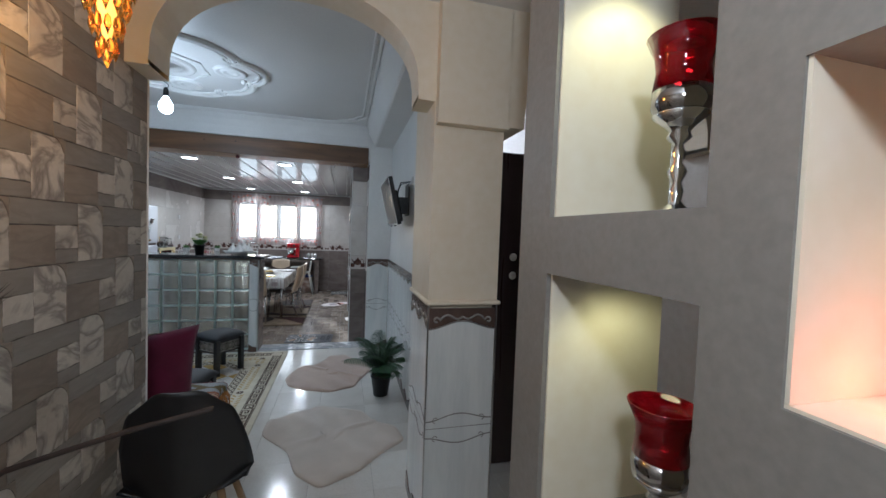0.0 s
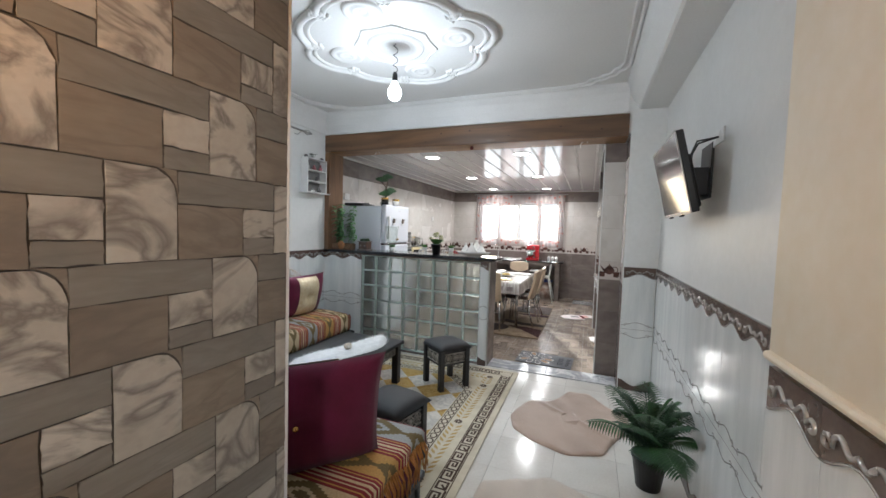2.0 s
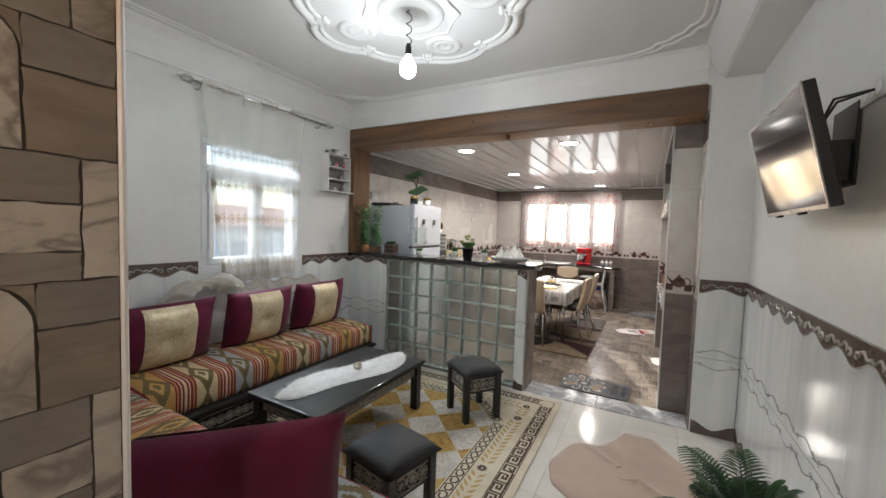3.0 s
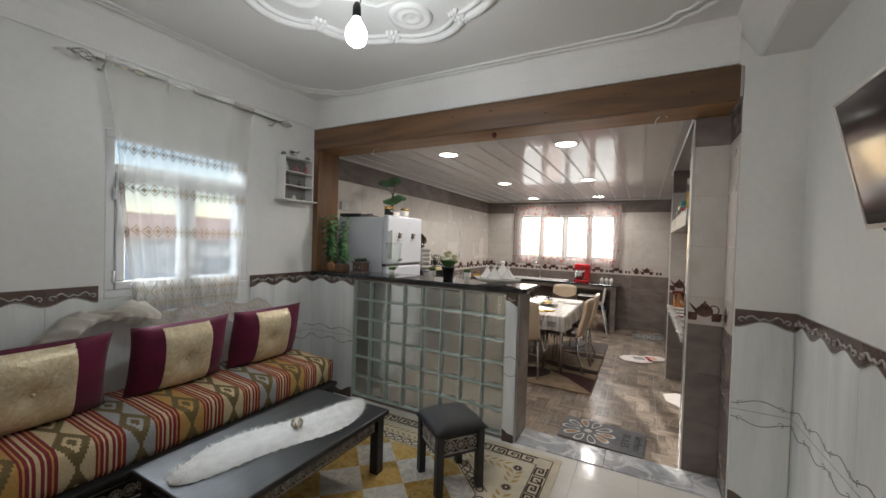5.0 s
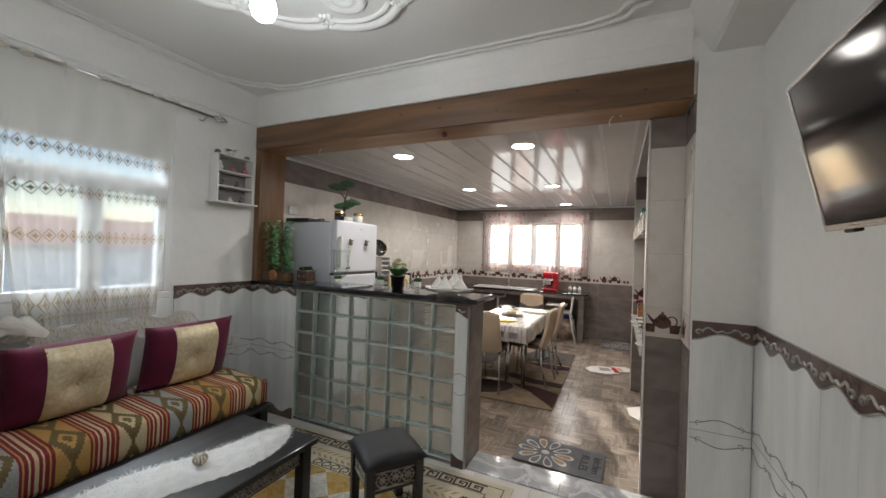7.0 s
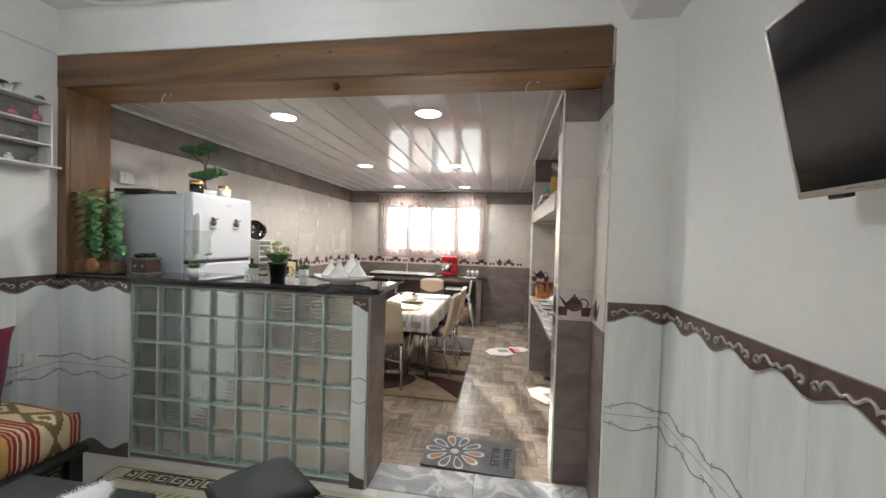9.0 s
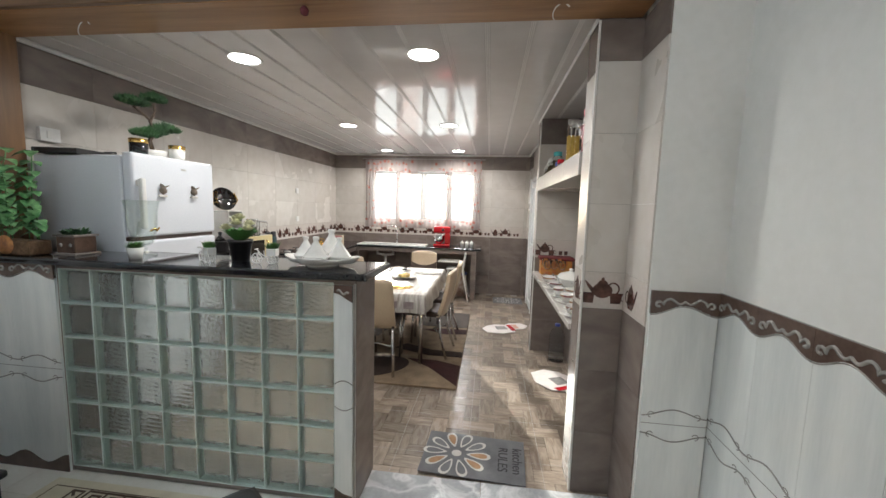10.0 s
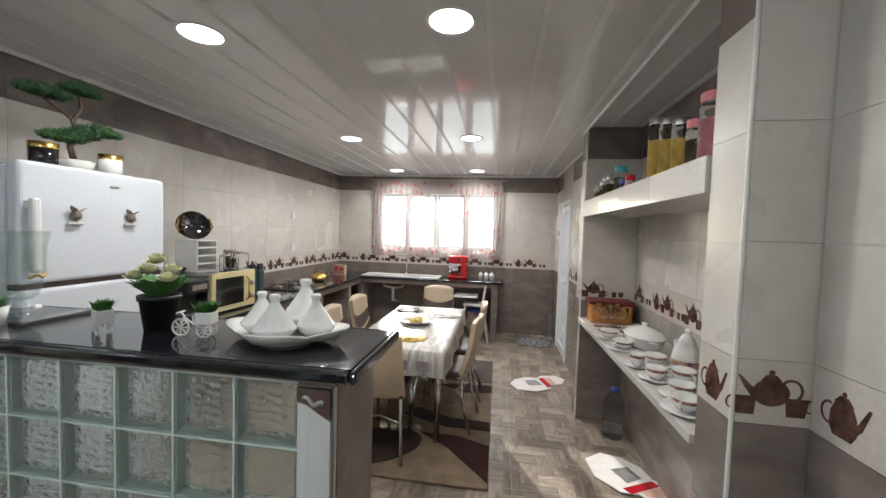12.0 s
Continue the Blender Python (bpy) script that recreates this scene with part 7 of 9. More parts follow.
part("box", bx(bmesh.new(), -0.062, 0.062, -0.062, 0.062, 0.012, 0.11, 0.004, 1), surf("carved_brown", (0.10, 0.055, 0.035), (0.06, 0.03, 0.02), 18, 0.5, bump=0.5), wb_)
GREYW = surf("grey_wood", (0.22, 0.19, 0.17), (0.14, 0.12, 0.11), 18, 0.5)
box("foot_board", wb_, -0.075, 0.075, -0.075, 0.075, 0, 0.014, GREYW, 0.003)
box("rim_board", wb_, -0.072, 0.072, -0.072, 0.072, 0.108, 0.12, GREYW, 0.003)
for sx in (-0.032, 0.032):
    part("stud", lathe(bmesh.new(), [(0, 0.004), (0.01, 0.003), (0.012, 0)], 10, (sx, -0.062, 0.06), m=Matrix.Rotation(radians(90), 4, "X")), SILVER, wb_)
bm = bmesh.new()
for k in range(90):
    a = random.uniform(0, 6.28)
    leaf(bm, (random.uniform(-0.04, 0.04), random.uniform(-0.04, 0.04), 0.115), (math.cos(a), math.sin(a), random.uniform(0.5, 2)), random.uniform(0.04, 0.085), 0.02, 0.3)
part("foliage", bm, LEAF, wb_)

iv = thing("ivy_pots", "trailing variegated ivy in a brown trough at the bar's end", "plant", (-2.965, 5.33, ZB))
part("trough", bx(bmesh.new(), -0.16, 0.15, -0.06, 0.06, 0, 0.085, 0.012, 2), surf("wicker_brown", (0.16, 0.09, 0.045), (0.09, 0.05, 0.025), 40, 0.8, bump=0.8, fine=90), iv)
part("label_disc", lathe(bmesh.new(), [(0, 0.01), (0.05, 0.008), (0.055, 0)], 20, (0.0, -0.062, 0.06), m=Matrix.Rotation(radians(90), 4, "X")), surf("orange_disc", (0.45, 0.20, 0.06), (0.2, 0.09, 0.04), 22, 0.6), iv, "round orange wooden disc")
IVY = surf("ivy_leaf", (0.05, 0.17, 0.055), (0.20, 0.38, 0.17), 26, 0.4, bump=0.1, rand=0.15)
for k in range(8):
    x0_, side = (-0.085 if k < 5 else 0.10) + random.uniform(-0.045, 0.045), (-1 if k % 2 else 1)
    H_ = random.uniform(0.38, 0.52) if k not in (2, 7) else 0.26
    st_ = [Vector((x0_ + 0.05 * math.sin(q * 3 + k) * q + side * 0.02 * q, random.uniform(-0.005, 0.005) - 0.03 * q * math.cos(k), 0.09 + H_ * q)) for q in np.linspace(0, 1, 10)]
    bm = bmesh.new()
    tube(bm, st_, 0.003, 5)
    for i in range(2, 10):
        for s in (-1, 1):
            leaf(bm, st_[i], (s * 0.9 + 0.2 * math.sin(i), -0.5 + 0.5 * math.sin(i * 2 + k), 0.1), random.uniform(0.06, 0.085), 0.06, 0.6)
    part("vine", bm, IVY, iv)

# ---- dining table, chairs, rug ----
dt = thing("dining_table", "rectangular dining table on slanted chrome legs", "table", (-1.22, 7.74, 0.022))
box("tabletop", dt, -0.37, 0.37, -0.80, 0.80, 0.70, 0.73, BROWN_UP, 0.006)
for sx in (-1, 1):
    for sy in (-1, 1):
        part("leg", tube(bmesh.new(), [(sx * 0.32, sy * 0.66, 0), (sx * 0.33, sy * 0.72, 0.70)], 0.022, 10), CHROME, dt)
CLOTH = surf("printed_oilcloth", (0.56, 0.54, 0.50), (0.27, 0.24, 0.22), 5.0, 0.3, bump=0.1, fine=18, stretch=(6, 1, 1), detail=6, distort=0.5)
tc_ = thing("tablecloth", "white printed oilcloth hanging over the table", "tablecloth", (-1.22, 7.74, 0.755))


def drape(u, v):
    x, y = (-1 + 2 * u), (-1 + 2 * v)
    ox, oy = max(0, abs(x) - 0.78) / 0.22, max(0, abs(y) - 0.88) / 0.12
    drop = max(ox, oy)
    px = math.copysign(min(abs(x) / 0.78, 1.0) * 0.385 + 0.02 * ox, x)
    py = math.copysign(min(abs(y) / 0.88, 1.0) * 0.815 + 0.02 * oy, y)
    wob = 0.012 * drop * math.sin(24 * (u if oy > ox else v) + 3)
    return (px + (wob if ox >= oy else 0), py + (wob if oy > ox else 0), 0.0 - 0.17 * drop - 0.06 * min(ox, oy)), (u * 1.1, v * 1.9)


cl = cloth("cloth", CLOTH, tc_, 40, 60, drape)
for k in range(4):
    part("printed_word_bar", bx(bmesh.new(), -0.3 + 0.16 * k, -0.2 + 0.16 * k, -0.842, -0.838, -0.13, -0.06), surf("grey_print", (0.22, 0.18, 0.18), (0.3, 0.26, 0.26), 20, 0.4), tc_)
for x, y, r, lab in ((-1.2, 7.25, 0.17, "golden"), (-1.0, 8.15, 0.17, "silver"), (-1.42, 8.25, 0.15, "silver")):
    pm = thing("placemat", f"round {lab} lace placemat on the table", "placemat", (x, y, 0.757), group="lace placemats")
    bm = bmesh.new()
    for q in range(1, 9):
        tube(bm, [(r * q / 8 * (1 + 0.05 * math.sin(10 * a)) * math.cos(a), r * q / 8 * (1 + 0.05 * math.sin(10 * a)) * math.sin(a) * 0.7, 0.004) for a in np.linspace(0, 6.283, 41)[:-1]], 0.0045, 4, closed=True)
    for q in range(20):
        a = q * 0.314
        tube(bm, [(0, 0, 0.004), (r * math.cos(a), r * math.sin(a) * 0.7, 0.004)], 0.003, 4)
    part("lace", bm, GOLD if lab == "golden" else SILVER, pm)
ds = thing("fruit_dish", "white dish with yellow pastries on the table", "dish", (-1.22, 7.75, 0.757))
part("dish", lathe(bmesh.new(), [(0, 0), (0.05, 0), (0.15, 0.03), (0.145, 0.034), (0.05, 0.008), (0, 0.008)], 24), WHITE_CER, ds)
for k in range(6):
    part("pastry", lathe(bmesh.new(), [(0, 0.01), (0.028, 0.02), (0.03, 0.035), (0.018, 0.05), (0, 0.054)], 10, (0.05 * math.cos(k * 1.05) * (k > 0), 0.05 * math.sin(k * 1.05) * (k > 0), 0.01 * (k == 0))), surf("pastry_yellow", (0.62, 0.46, 0.16), (0.5, 0.34, 0.1), 20, 0.6), ds)
bw = thing("glass_bowl", "clear glass bowl on the table", "bowl", (-1.35, 7.95, 0.757))
part("bowl", lathe(bmesh.new(), [(0, 0), (0.05, 0), (0.1, 0.06), (0.11, 0.085), (0.104, 0.085), (0.093, 0.06), (0.045, 0.008), (0, 0.008)], 24), CLEAR, bw)


def dining_chair():
    c = thing("dining_chair", "cream leatherette dining chair with a brown band and chrome legs", "chair", (0, 0, 0), 0, "chairs round the table")
    box("seat", c, -0.20, 0.20, -0.20, 0.22, 0.43, 0.49, BROWN_UP, 0.022, seg=3)

    def back(name, v0, v1, mat, grow, u0=-1.0, u1=1.0, sides=(-1, 1)):
        bm = bmesh.new()
        nu, nv = 10, 10
        for side in sides:
            g = []
            for i in range(nu + 1):
                row = []
                for j in range(nv + 1):
                    a = u0 + (u1 - u0) * i / nu
                    q = v0(a) + (v1(a) - v0(a)) * j / nv
                    y = -0.20 - 0.10 * q + 0.03 * a * a - 0.02 * math.sin(q * 3.1)
                    row.append(bm.verts.new((a * (0.2 - 0.015 * q), y + side * (0.017 + grow), 0.44 + 0.48 * q - (0.03 * a ** 4 if q > 0.9 else 0))))
                g.append(row)
            for i in range(nu):
                for j in range(nv):
                    qd = [g[i][j], g[i + 1][j], g[i + 1][j + 1], g[i][j + 1]]
                    bm.faces.new(qd if side < 0 else qd[::-1]).smooth = True
            rims = g[0] + [r[-1] for r in g] + g[-1][::-1] + [r[0] for r in g][::-1]
            if side < 0:
                first = rims
        for a, b, e, f in () if len(sides) == 1 else zip(first, first[1:], rims, rims[1:]):
            if a is not b and e is not f:
                try:
                    bm.faces.new([a, b, f, e])
                except ValueError:
                    pass
        bmesh.ops.recalc_face_normals(bm, faces=bm.faces[:])
        return part(name, bm, mat, c)
    back("backrest", lambda a: 0.0, lambda a: 1.0, CREAM_UP, 0.0)
    back("back_band", lambda a: 0.30 + 0.18 * a * a, lambda a: 0.56 + 0.13 * a * a, BROWN_UP, 0.003, -0.995, 0.995, (1,))
    back("back_lower", lambda a: 0.0, lambda a: 0.24 + 0.18 * a * a, BROWN_UP, 0.003, -0.995, 0.995, (1,))
    for sx in (-1, 1):
        part("leg", tube(bmesh.new(), [(sx * 0.17, 0.20, 0.44), (sx * 0.18, 0.22, 0.2), (sx * 0.17, 0.23, 0)], 0.014, 8), CHROME, c)
        part("leg", tube(bmesh.new(), [(sx * 0.17, -0.18, 0.44), (sx * 0.18, -0.20, 0.22), (sx * 0.2, -0.27, 0)], 0.014, 8), CHROME, c)
    part("stretcher", tube(bmesh.new(), [(-0.18, -0.2, 0.26), (0, -0.08, 0.25), (0.18, -0.2, 0.26)], 0.009, 8), CHROME, c)
    return c


c0 = dining_chair()
c0.matrix_basis = pose(-1.30, 6.98, 0.022, 0, 0, 3)
for x, y, a in ((-0.90, 7.45, 84), (-0.88, 8.02, 92), (-1.66, 7.45, -88), (-1.64, 8.02, -92), (-1.20, 8.72, 182)):
    copy_thing(c0, pose(x, y, 0.022, 0, 0, a))

# High chair, bin
hc = thing("high_chair", "white plastic high chair under the worktop", "high chair", (-0.82, 10.02, 0.0))
box("seat", hc, -0.16, 0.14, -0.12, 0.14, 0.52, 0.56, WHITE_PL, 0.015)
box("tray", hc, -0.30, 0.06, -0.19, 0.13, 0.66, 0.685, WHITE_PL, 0.01)
part("backrest", bx(bmesh.new(), 0.12, 0.15, -0.13, 0.13, 0.55, 0.84, 0.012, 2, m=Matrix.Rotation(radians(8), 4, "Y") @ Matrix.Translation((-0.08, 0, 0.015))), WHITE_PL, hc)
for sx in (-1, 1):
    for sy in (-1, 1):
        part("leg", tube(bmesh.new(), [(sx * 0.24, sy * 0.2 - 0.02, 0), (sx * 0.12, sy * 0.1, 0.53)], 0.013, 8), WHITE_PL, hc)
bn = thing("printed_bin", "round printed bin with a blue lid under the worktop", "bin", (-0.79, 10.24, 0.0))
part("barrel", lathe(bmesh.new(), [(0, 0), (0.13, 0), (0.155, 0.40), (0, 0.40)], 24), surf("printed_cream", (0.62, 0.55, 0.48), (0.3, 0.18, 0.14), 9, 0.5), bn)
part("lid", lathe(bmesh.new(), [(0.16, 0.40), (0.165, 0.43), (0.05, 0.46), (0, 0.46)], 24), surf("blue_plastic", (0.02, 0.05, 0.2), (0.03, 0.06, 0.25), 5, 0.35), bn)

# Kitchen rug with swoops
SHAG = surf("beige_shag", (0.27, 0.20, 0.13), (0.20, 0.145, 0.095), 9, 0.95, bump=0.9, fine=150, dist=0.012)
BROWN_SH = surf("dark_brown_shag", (0.028, 0.016, 0.013), (0.045, 0.026, 0.02), 9, 0.95, bump=0.9, fine=150, dist=0.012)
RED_SH = surf("wine_shag", (0.05, 0.012, 0.012), (0.035, 0.009, 0.009), 9, 0.95, bump=0.9, fine=150, dist=0.012)
GREY_SH = surf("grey_brown_shag", (0.085, 0.065, 0.055), (0.06, 0.046, 0.04), 9, 0.95, bump=0.9, fine=150, dist=0.012)
kr = thing("kitchen_rug", "beige shag rug with dark brown swooping shapes under the table", "rug", (-1.25, 7.81, 0.003))
box("rug_base", kr, -0.76, 0.76, -1.2, 1.2, 0, 0.016, SHAG, 0.006)


def swoop(mat, pts):
    part("pile_shape", slab(bmesh.new(), pts, 0.0155, 0.019), mat, kr)


swoop(BROWN_SH, [(-0.1 + 0.34 * math.cos(a), -0.86 + 0.25 * math.sin(a) + 0.1 * math.cos(a)) for a in np.linspace(0, 6.28, 30)[:-1]])
swoop(RED_SH, [(0.2, -0.62), (0.45, -0.8), (0.755, -1.15), (0.755, -0.72), (0.5, -0.62)])
swoop(BROWN_SH, [(0.0, -0.35), (0.4, -0.5), (0.755, -0.5), (0.755, -0.36), (0.4, -0.34), (0.1, -0.2)])
swoop(RED_SH, [(0.2, 0.35), (0.5, 0.2), (0.755, 0.25), (0.755, 0.42), (0.45, 0.42)])
swoop(GREY_SH, [(0.15, 0.5), (0.5, 0.48), (0.755, 0.5), (0.755, 1.19), (0.2, 1.19), (0.05, 0.85)])
swoop(GREY_SH, [(-0.7, -0.2), (-0.3, 0.0), (-0.2, 0.6), (-0.55, 1.0), (-0.75, 0.6)])

# Door mats
MATG = surf("grey_door_mat", (0.15, 0.15, 0.16), (0.12, 0.12, 0.13), 12, 0.85, bump=0.5, fine=180)


def mat_flower(place, w, d, turn, cx, n_p, cols, words):
    o = thing("door_mat", "grey door mat printed with a petal flower", "door mat", place, turn, "flower door mats")
    box("pad", o, -w / 2, w / 2, -d / 2, d / 2, 0, 0.006, MATG, 0.002)
    for k in range(n_p):
        a = 2 * math.pi * k / n_p
        for s, c in ((1.0, cols[0]), (0.72, cols[1 + k % (len(cols) - 1)])):
            pts = []
            for q in np.linspace(0, 2 * math.pi, 15)[:-1]:
                u, v = 0.155 + 0.085 * s * math.cos(q), 0.034 * s * math.sin(q) * (1 + 0.5 * math.cos(q))
                pts.append((cx + (u * math.cos(a) - v * math.sin(a)) * d / 0.46, (u * math.sin(a) + v * math.cos(a)) * d / 0.46))
            part("petal", slab(bmesh.new(), pts, 0.006, 0.0068 if s == 1 else 0.0074), c, o)
    part("petal_core", lathe(bmesh.new(), [(0, 0.0075), (0.03, 0.0075), (0.032, 0.006)], 14, (cx, 0, 0)), cols[0], o)
    if words:
        for txt, dx, sz in (("kitchen", 0.245, 0.085), ("RULES", 0.155, 0.085)):
            cu = bpy.data.curves.new("lettering", "FONT")
            cu.body, cu.size, cu.extrude, cu.align_x = txt, sz, 0.0006, "CENTER"
            tmp = new("lettering", cu)
            dg = bpy.context.evaluated_depsgraph_get()
            me = bpy.data.meshes.new_from_object(tmp.evaluated_get(dg))
            bpy.data.objects.remove(tmp)
            t = new("lettering", me)
            me.materials.append(INK)
            t.parent = o
            t.location, t.rotation_euler = (dx, 0.0, 0.007), (0, 0, radians(-90))
            t["label"] = "dark printed lettering"
    return o


INK = surf("ink_print", (0.03, 0.03, 0.034), None, 30, 0.8)
PALE = surf("pale_print", (0.58, 0.57, 0.54), (0.5, 0.49, 0.46), 30, 0.8)
ORNG = surf("tan_print", (0.36, 0.22, 0.12), (0.3, 0.17, 0.09), 30, 0.8)
DKGR = surf("slate_print", (0.16, 0.16, 0.17), None, 30, 0.8)
mat_flower((-0.3, 5.74, 0.013), 0.64, 0.42, -3, -0.11, 10, [PALE, ORNG, DKGR, MATG], True)
mat_flower((0.1, 10.04, 0.003), 0.5, 0.42, 0, 0.0, 10, [PALE, MATG, DKGR], False)
for x, y, a, lab in ((-0.02, 8.48, 20, "white and red cook-shaped floor mat"), (0.48, 6.93, -60, "white and red cook-shaped floor mat in the alcove")):
    o = thing("novelty_mat", lab, "mat", (x, y, 0.004), a, "cook-shaped mats")
    P_ = [(-0.28, -0.16), (-0.1, -0.24), (0.08, -0.2), (0.14, -0.1), (0.26, -0.1), (0.36, 0.02), (0.3, 0.14), (0.14, 0.16), (0.06, 0.1), (-0.06, 0.14), (-0.2, 0.1), (-0.3, 0.0)]
    part("pad", slab(bmesh.new(), P_, 0, 0.007), surf("white_mat", (0.72, 0.68, 0.66), (0.66, 0.60, 0.58), 9, 0.8, bump=0.3), o)
    part("red_patch", slab(bmesh.new(), [(0.06, -0.16), (0.12, -0.15), (0.13, 0.09), (0.07, 0.08)], 0.007, 0.009), RED_PL, o)
    part("pink_patch", slab(bmesh.new(), [(0.13, -0.08), (0.2, -0.07), (0.21, 0.08), (0.14, 0.09)], 0.007, 0.009), surf("peach_mat", (0.62, 0.36, 0.28), None, 9, 0.8), o)
    part("grey_patch", slab(bmesh.new(), [(-0.12, -0.08), (0.03, -0.09), (0.03, 0.04), (-0.1, 0.05)], 0.007, 0.009), GREYC, o)

# Alcove shelves
SHELF = surf("pale_shelf_tile", (0.62, 0.59, 0.56), (0.56, 0.53, 0.5), 2, 0.2, bump=0.02, coat=0.3)
for nm_, z0, z1, lab in (("alcove_shelf", 1.80, 1.93, "thick pale tiled upper shelf in the alcove"), ("alcove_shelf", 0.88, 0.915, "pale stone lower shelf in the alcove")):
    s = thing(nm_, lab, "shelf", group="alcove shelves")
    box("board", s, 0.2445, 0.70, 5.76, 7.73, z0, z1, SHELF, 0.003)
    for k in range(4):
        box("edge_tile", s, 0.236, 0.244, 5.76 + 0.4925 * k + 0.0008, 5.76 + 0.4925 * (k + 1) - 0.0008, z0 - 0.002, z1 + 0.001, SHELF, 0.002, seg=1)
structure("wall_alcove_base", bx(bmesh.new(), 0.62, 0.70, 5.76, 7.73, 0, 0.88), K_DARK, "tiled low wall at the back of the alcove", "wall")


def jar(place, r, h, fill, lid, label):
    j = thing("storage_jar", label, "jar", place, group="jars on the upper shelf")
    prof = [(0, 0), (r, 0)]
    nrib = max(2, int(h / 0.035))
    for k in range(nrib):
        prof += [(r * 1.0, h * (k + 0.2) / nrib), (r * 1.04, h * (k + 0.6) / nrib)]
    prof += [(r * 0.9, h), (0, h)]
    part("jar", lathe(bmesh.new(), prof, 16), CLEAR, j)
    part("contents", lathe(bmesh.new(), [(0, 0.004), (r * 0.9, 0.004), (r * 0.9, h * 0.72), (0, h * 0.75)], 14), fill, j)
    part("lid", lathe(bmesh.new(), [(r * 0.95, h), (r * 0.98, h + 0.035), (0, h + 0.038)], 16), lid, j)


YEL = surf("yellow_pasta", (0.62, 0.42, 0.08), (0.5, 0.32, 0.06), 40, 0.7)
PNK = surf("pink_lid", (0.62, 0.20, 0.22), (0.55, 0.16, 0.18), 5, 0.35)
TEAL = surf("teal_lid", (0.06, 0.36, 0.36), (0.05, 0.3, 0.3), 5, 0.35)
HERB = surf("dried_herb", (0.16, 0.12, 0.05), (0.10, 0.07, 0.03), 40, 0.8)
BLUE = surf("blue_pot", (0.03, 0.05, 0.35), None, 5, 0.3)
for y, x, r, h, fill, lid in ((5.90, 0.33, 0.055, 0.23, PINK, PNK), (6.05, 0.34, 0.045, 0.17, STEM, PNK), (6.18, 0.33, 0.04, 0.22, YEL, STEEL), (6.32, 0.33, 0.04, 0.26, YEL, STEEL), (6.46, 0.33, 0.04, 0.30, YEL, STEEL), (7.0, 0.32, 0.04, 0.14, HERB, TEAL), (7.1, 0.34, 0.035, 0.16, HERB, TEAL), (7.22, 0.31, 0.028, 0.12, HERB, STEEL), (7.32, 0.31, 0.026, 0.12, HERB, STEEL), (7.42, 0.31, 0.022, 0.10, HERB, STEEL), (7.5, 0.3, 0.018, 0.08, HERB, STEEL), (7.57, 0.3, 0.016, 0.07, HERB, STEEL), (6.9, 0.31, 0.025, 0.045, BLUE, BLUE), (6.78, 0.31, 0.03, 0.05, PINK, RED_PL)):
    jar((x, y, 1.931), r, h, fill, lid, "clear ribbed storage jar with a coloured lid on the upper shelf")
jg = thing("clay_jug", "brown and green clay jug on the upper shelf", "jug", (0.50, 6.75, 1.931))
part("body", lathe(bmesh.new(), [(0, 0), (0.06, 0), (0.095, 0.1), (0.08, 0.2), (0.05, 0.25), (0.055, 0.33), (0.045, 0.33), (0, 0.3)], 20), surf("olive_clay", (0.10, 0.085, 0.05), (0.16, 0.07, 0.04), 6, 0.6), jg)
part("handle", tube(bmesh.new(), [(0, -0.05, 0.31), (0, -0.1, 0.28), (0, -0.11, 0.2), (0, -0.085, 0.14)], 0.01, 6), STEM, jg)


def cup(place, r, h, label, name="teacup", saucer=True):
    c = thing(name, label, "cup", place, random.uniform(0, 360), "white china on the lower shelf")
    b = 0.0
    if saucer:
        part("saucer", lathe(bmesh.new(), [(0, 0), (r * 0.9, 0), (r * 1.7, 0.014), (r * 1.68, 0.018), (r * 0.8, 0.006), (0, 0.006)], 22), WHITE_CER, c)
        b = 0.007
    part("bowl", lathe(bmesh.new(), [(0, b), (r * 0.5, b), (r * 0.9, b + h * 0.45), (r, b + h), (r * 0.96, b + h), (r * 0.84, b + h * 0.45), (0, b + 0.008)], 22), WHITE_CER, c)
    part("painted_band", lathe(bmesh.new(), [(r * 0.965, b + h * 0.68), (r * 1.005, b + h * 0.92)], 22), surf("painted_rose_band", (0.20, 0.06, 0.10), (0.45, 0.30, 0.16), 40, 0.3), c, "painted gold and plum band")
    part("handle", tube(bmesh.new(), [(r * 0.95, 0, b + h * 0.85), (r * 1.4, 0, b + h * 0.8), (r * 1.4, 0, b + h * 0.45), (r * 0.88, 0, b + h * 0.35)], 0.005, 6), WHITE_CER, c)


for x, y, r, h in ((0.31, 5.95, 0.058, 0.06), (0.36, 6.1, 0.055, 0.06), (0.33, 6.3, 0.05, 0.06), (0.46, 6.05, 0.055, 0.06), (0.45, 6.28, 0.055, 0.065), (0.30, 6.48, 0.04, 0.07), (0.42, 6.55, 0.06, 0.05), (0.33, 6.82, 0.065, 0.05), (0.32, 7.08, 0.065, 0.05)):
    cup((x, y, 0.9155), r, h, "white china cup with a painted band on the lower shelf")
tu = thing("soup_tureen", "large white oval lidded tureen on the lower shelf", "tureen", (0.47, 6.86, 0.9155))
E_ = Matrix.Scale(1.45, 4, (0, 1, 0))
part("bowl", lathe(bmesh.new(), [(0, 0), (0.06, 0), (0.10, 0.04), (0.115, 0.09), (0.12, 0.095), (0, 0.095)], 26, m=E_), WHITE_CER, tu)
part("lid", lathe(bmesh.new(), [(0.118, 0.096), (0.09, 0.125), (0.03, 0.145), (0.012, 0.15), (0.02, 0.17), (0, 0.175)], 26, m=E_), WHITE_CER, tu)
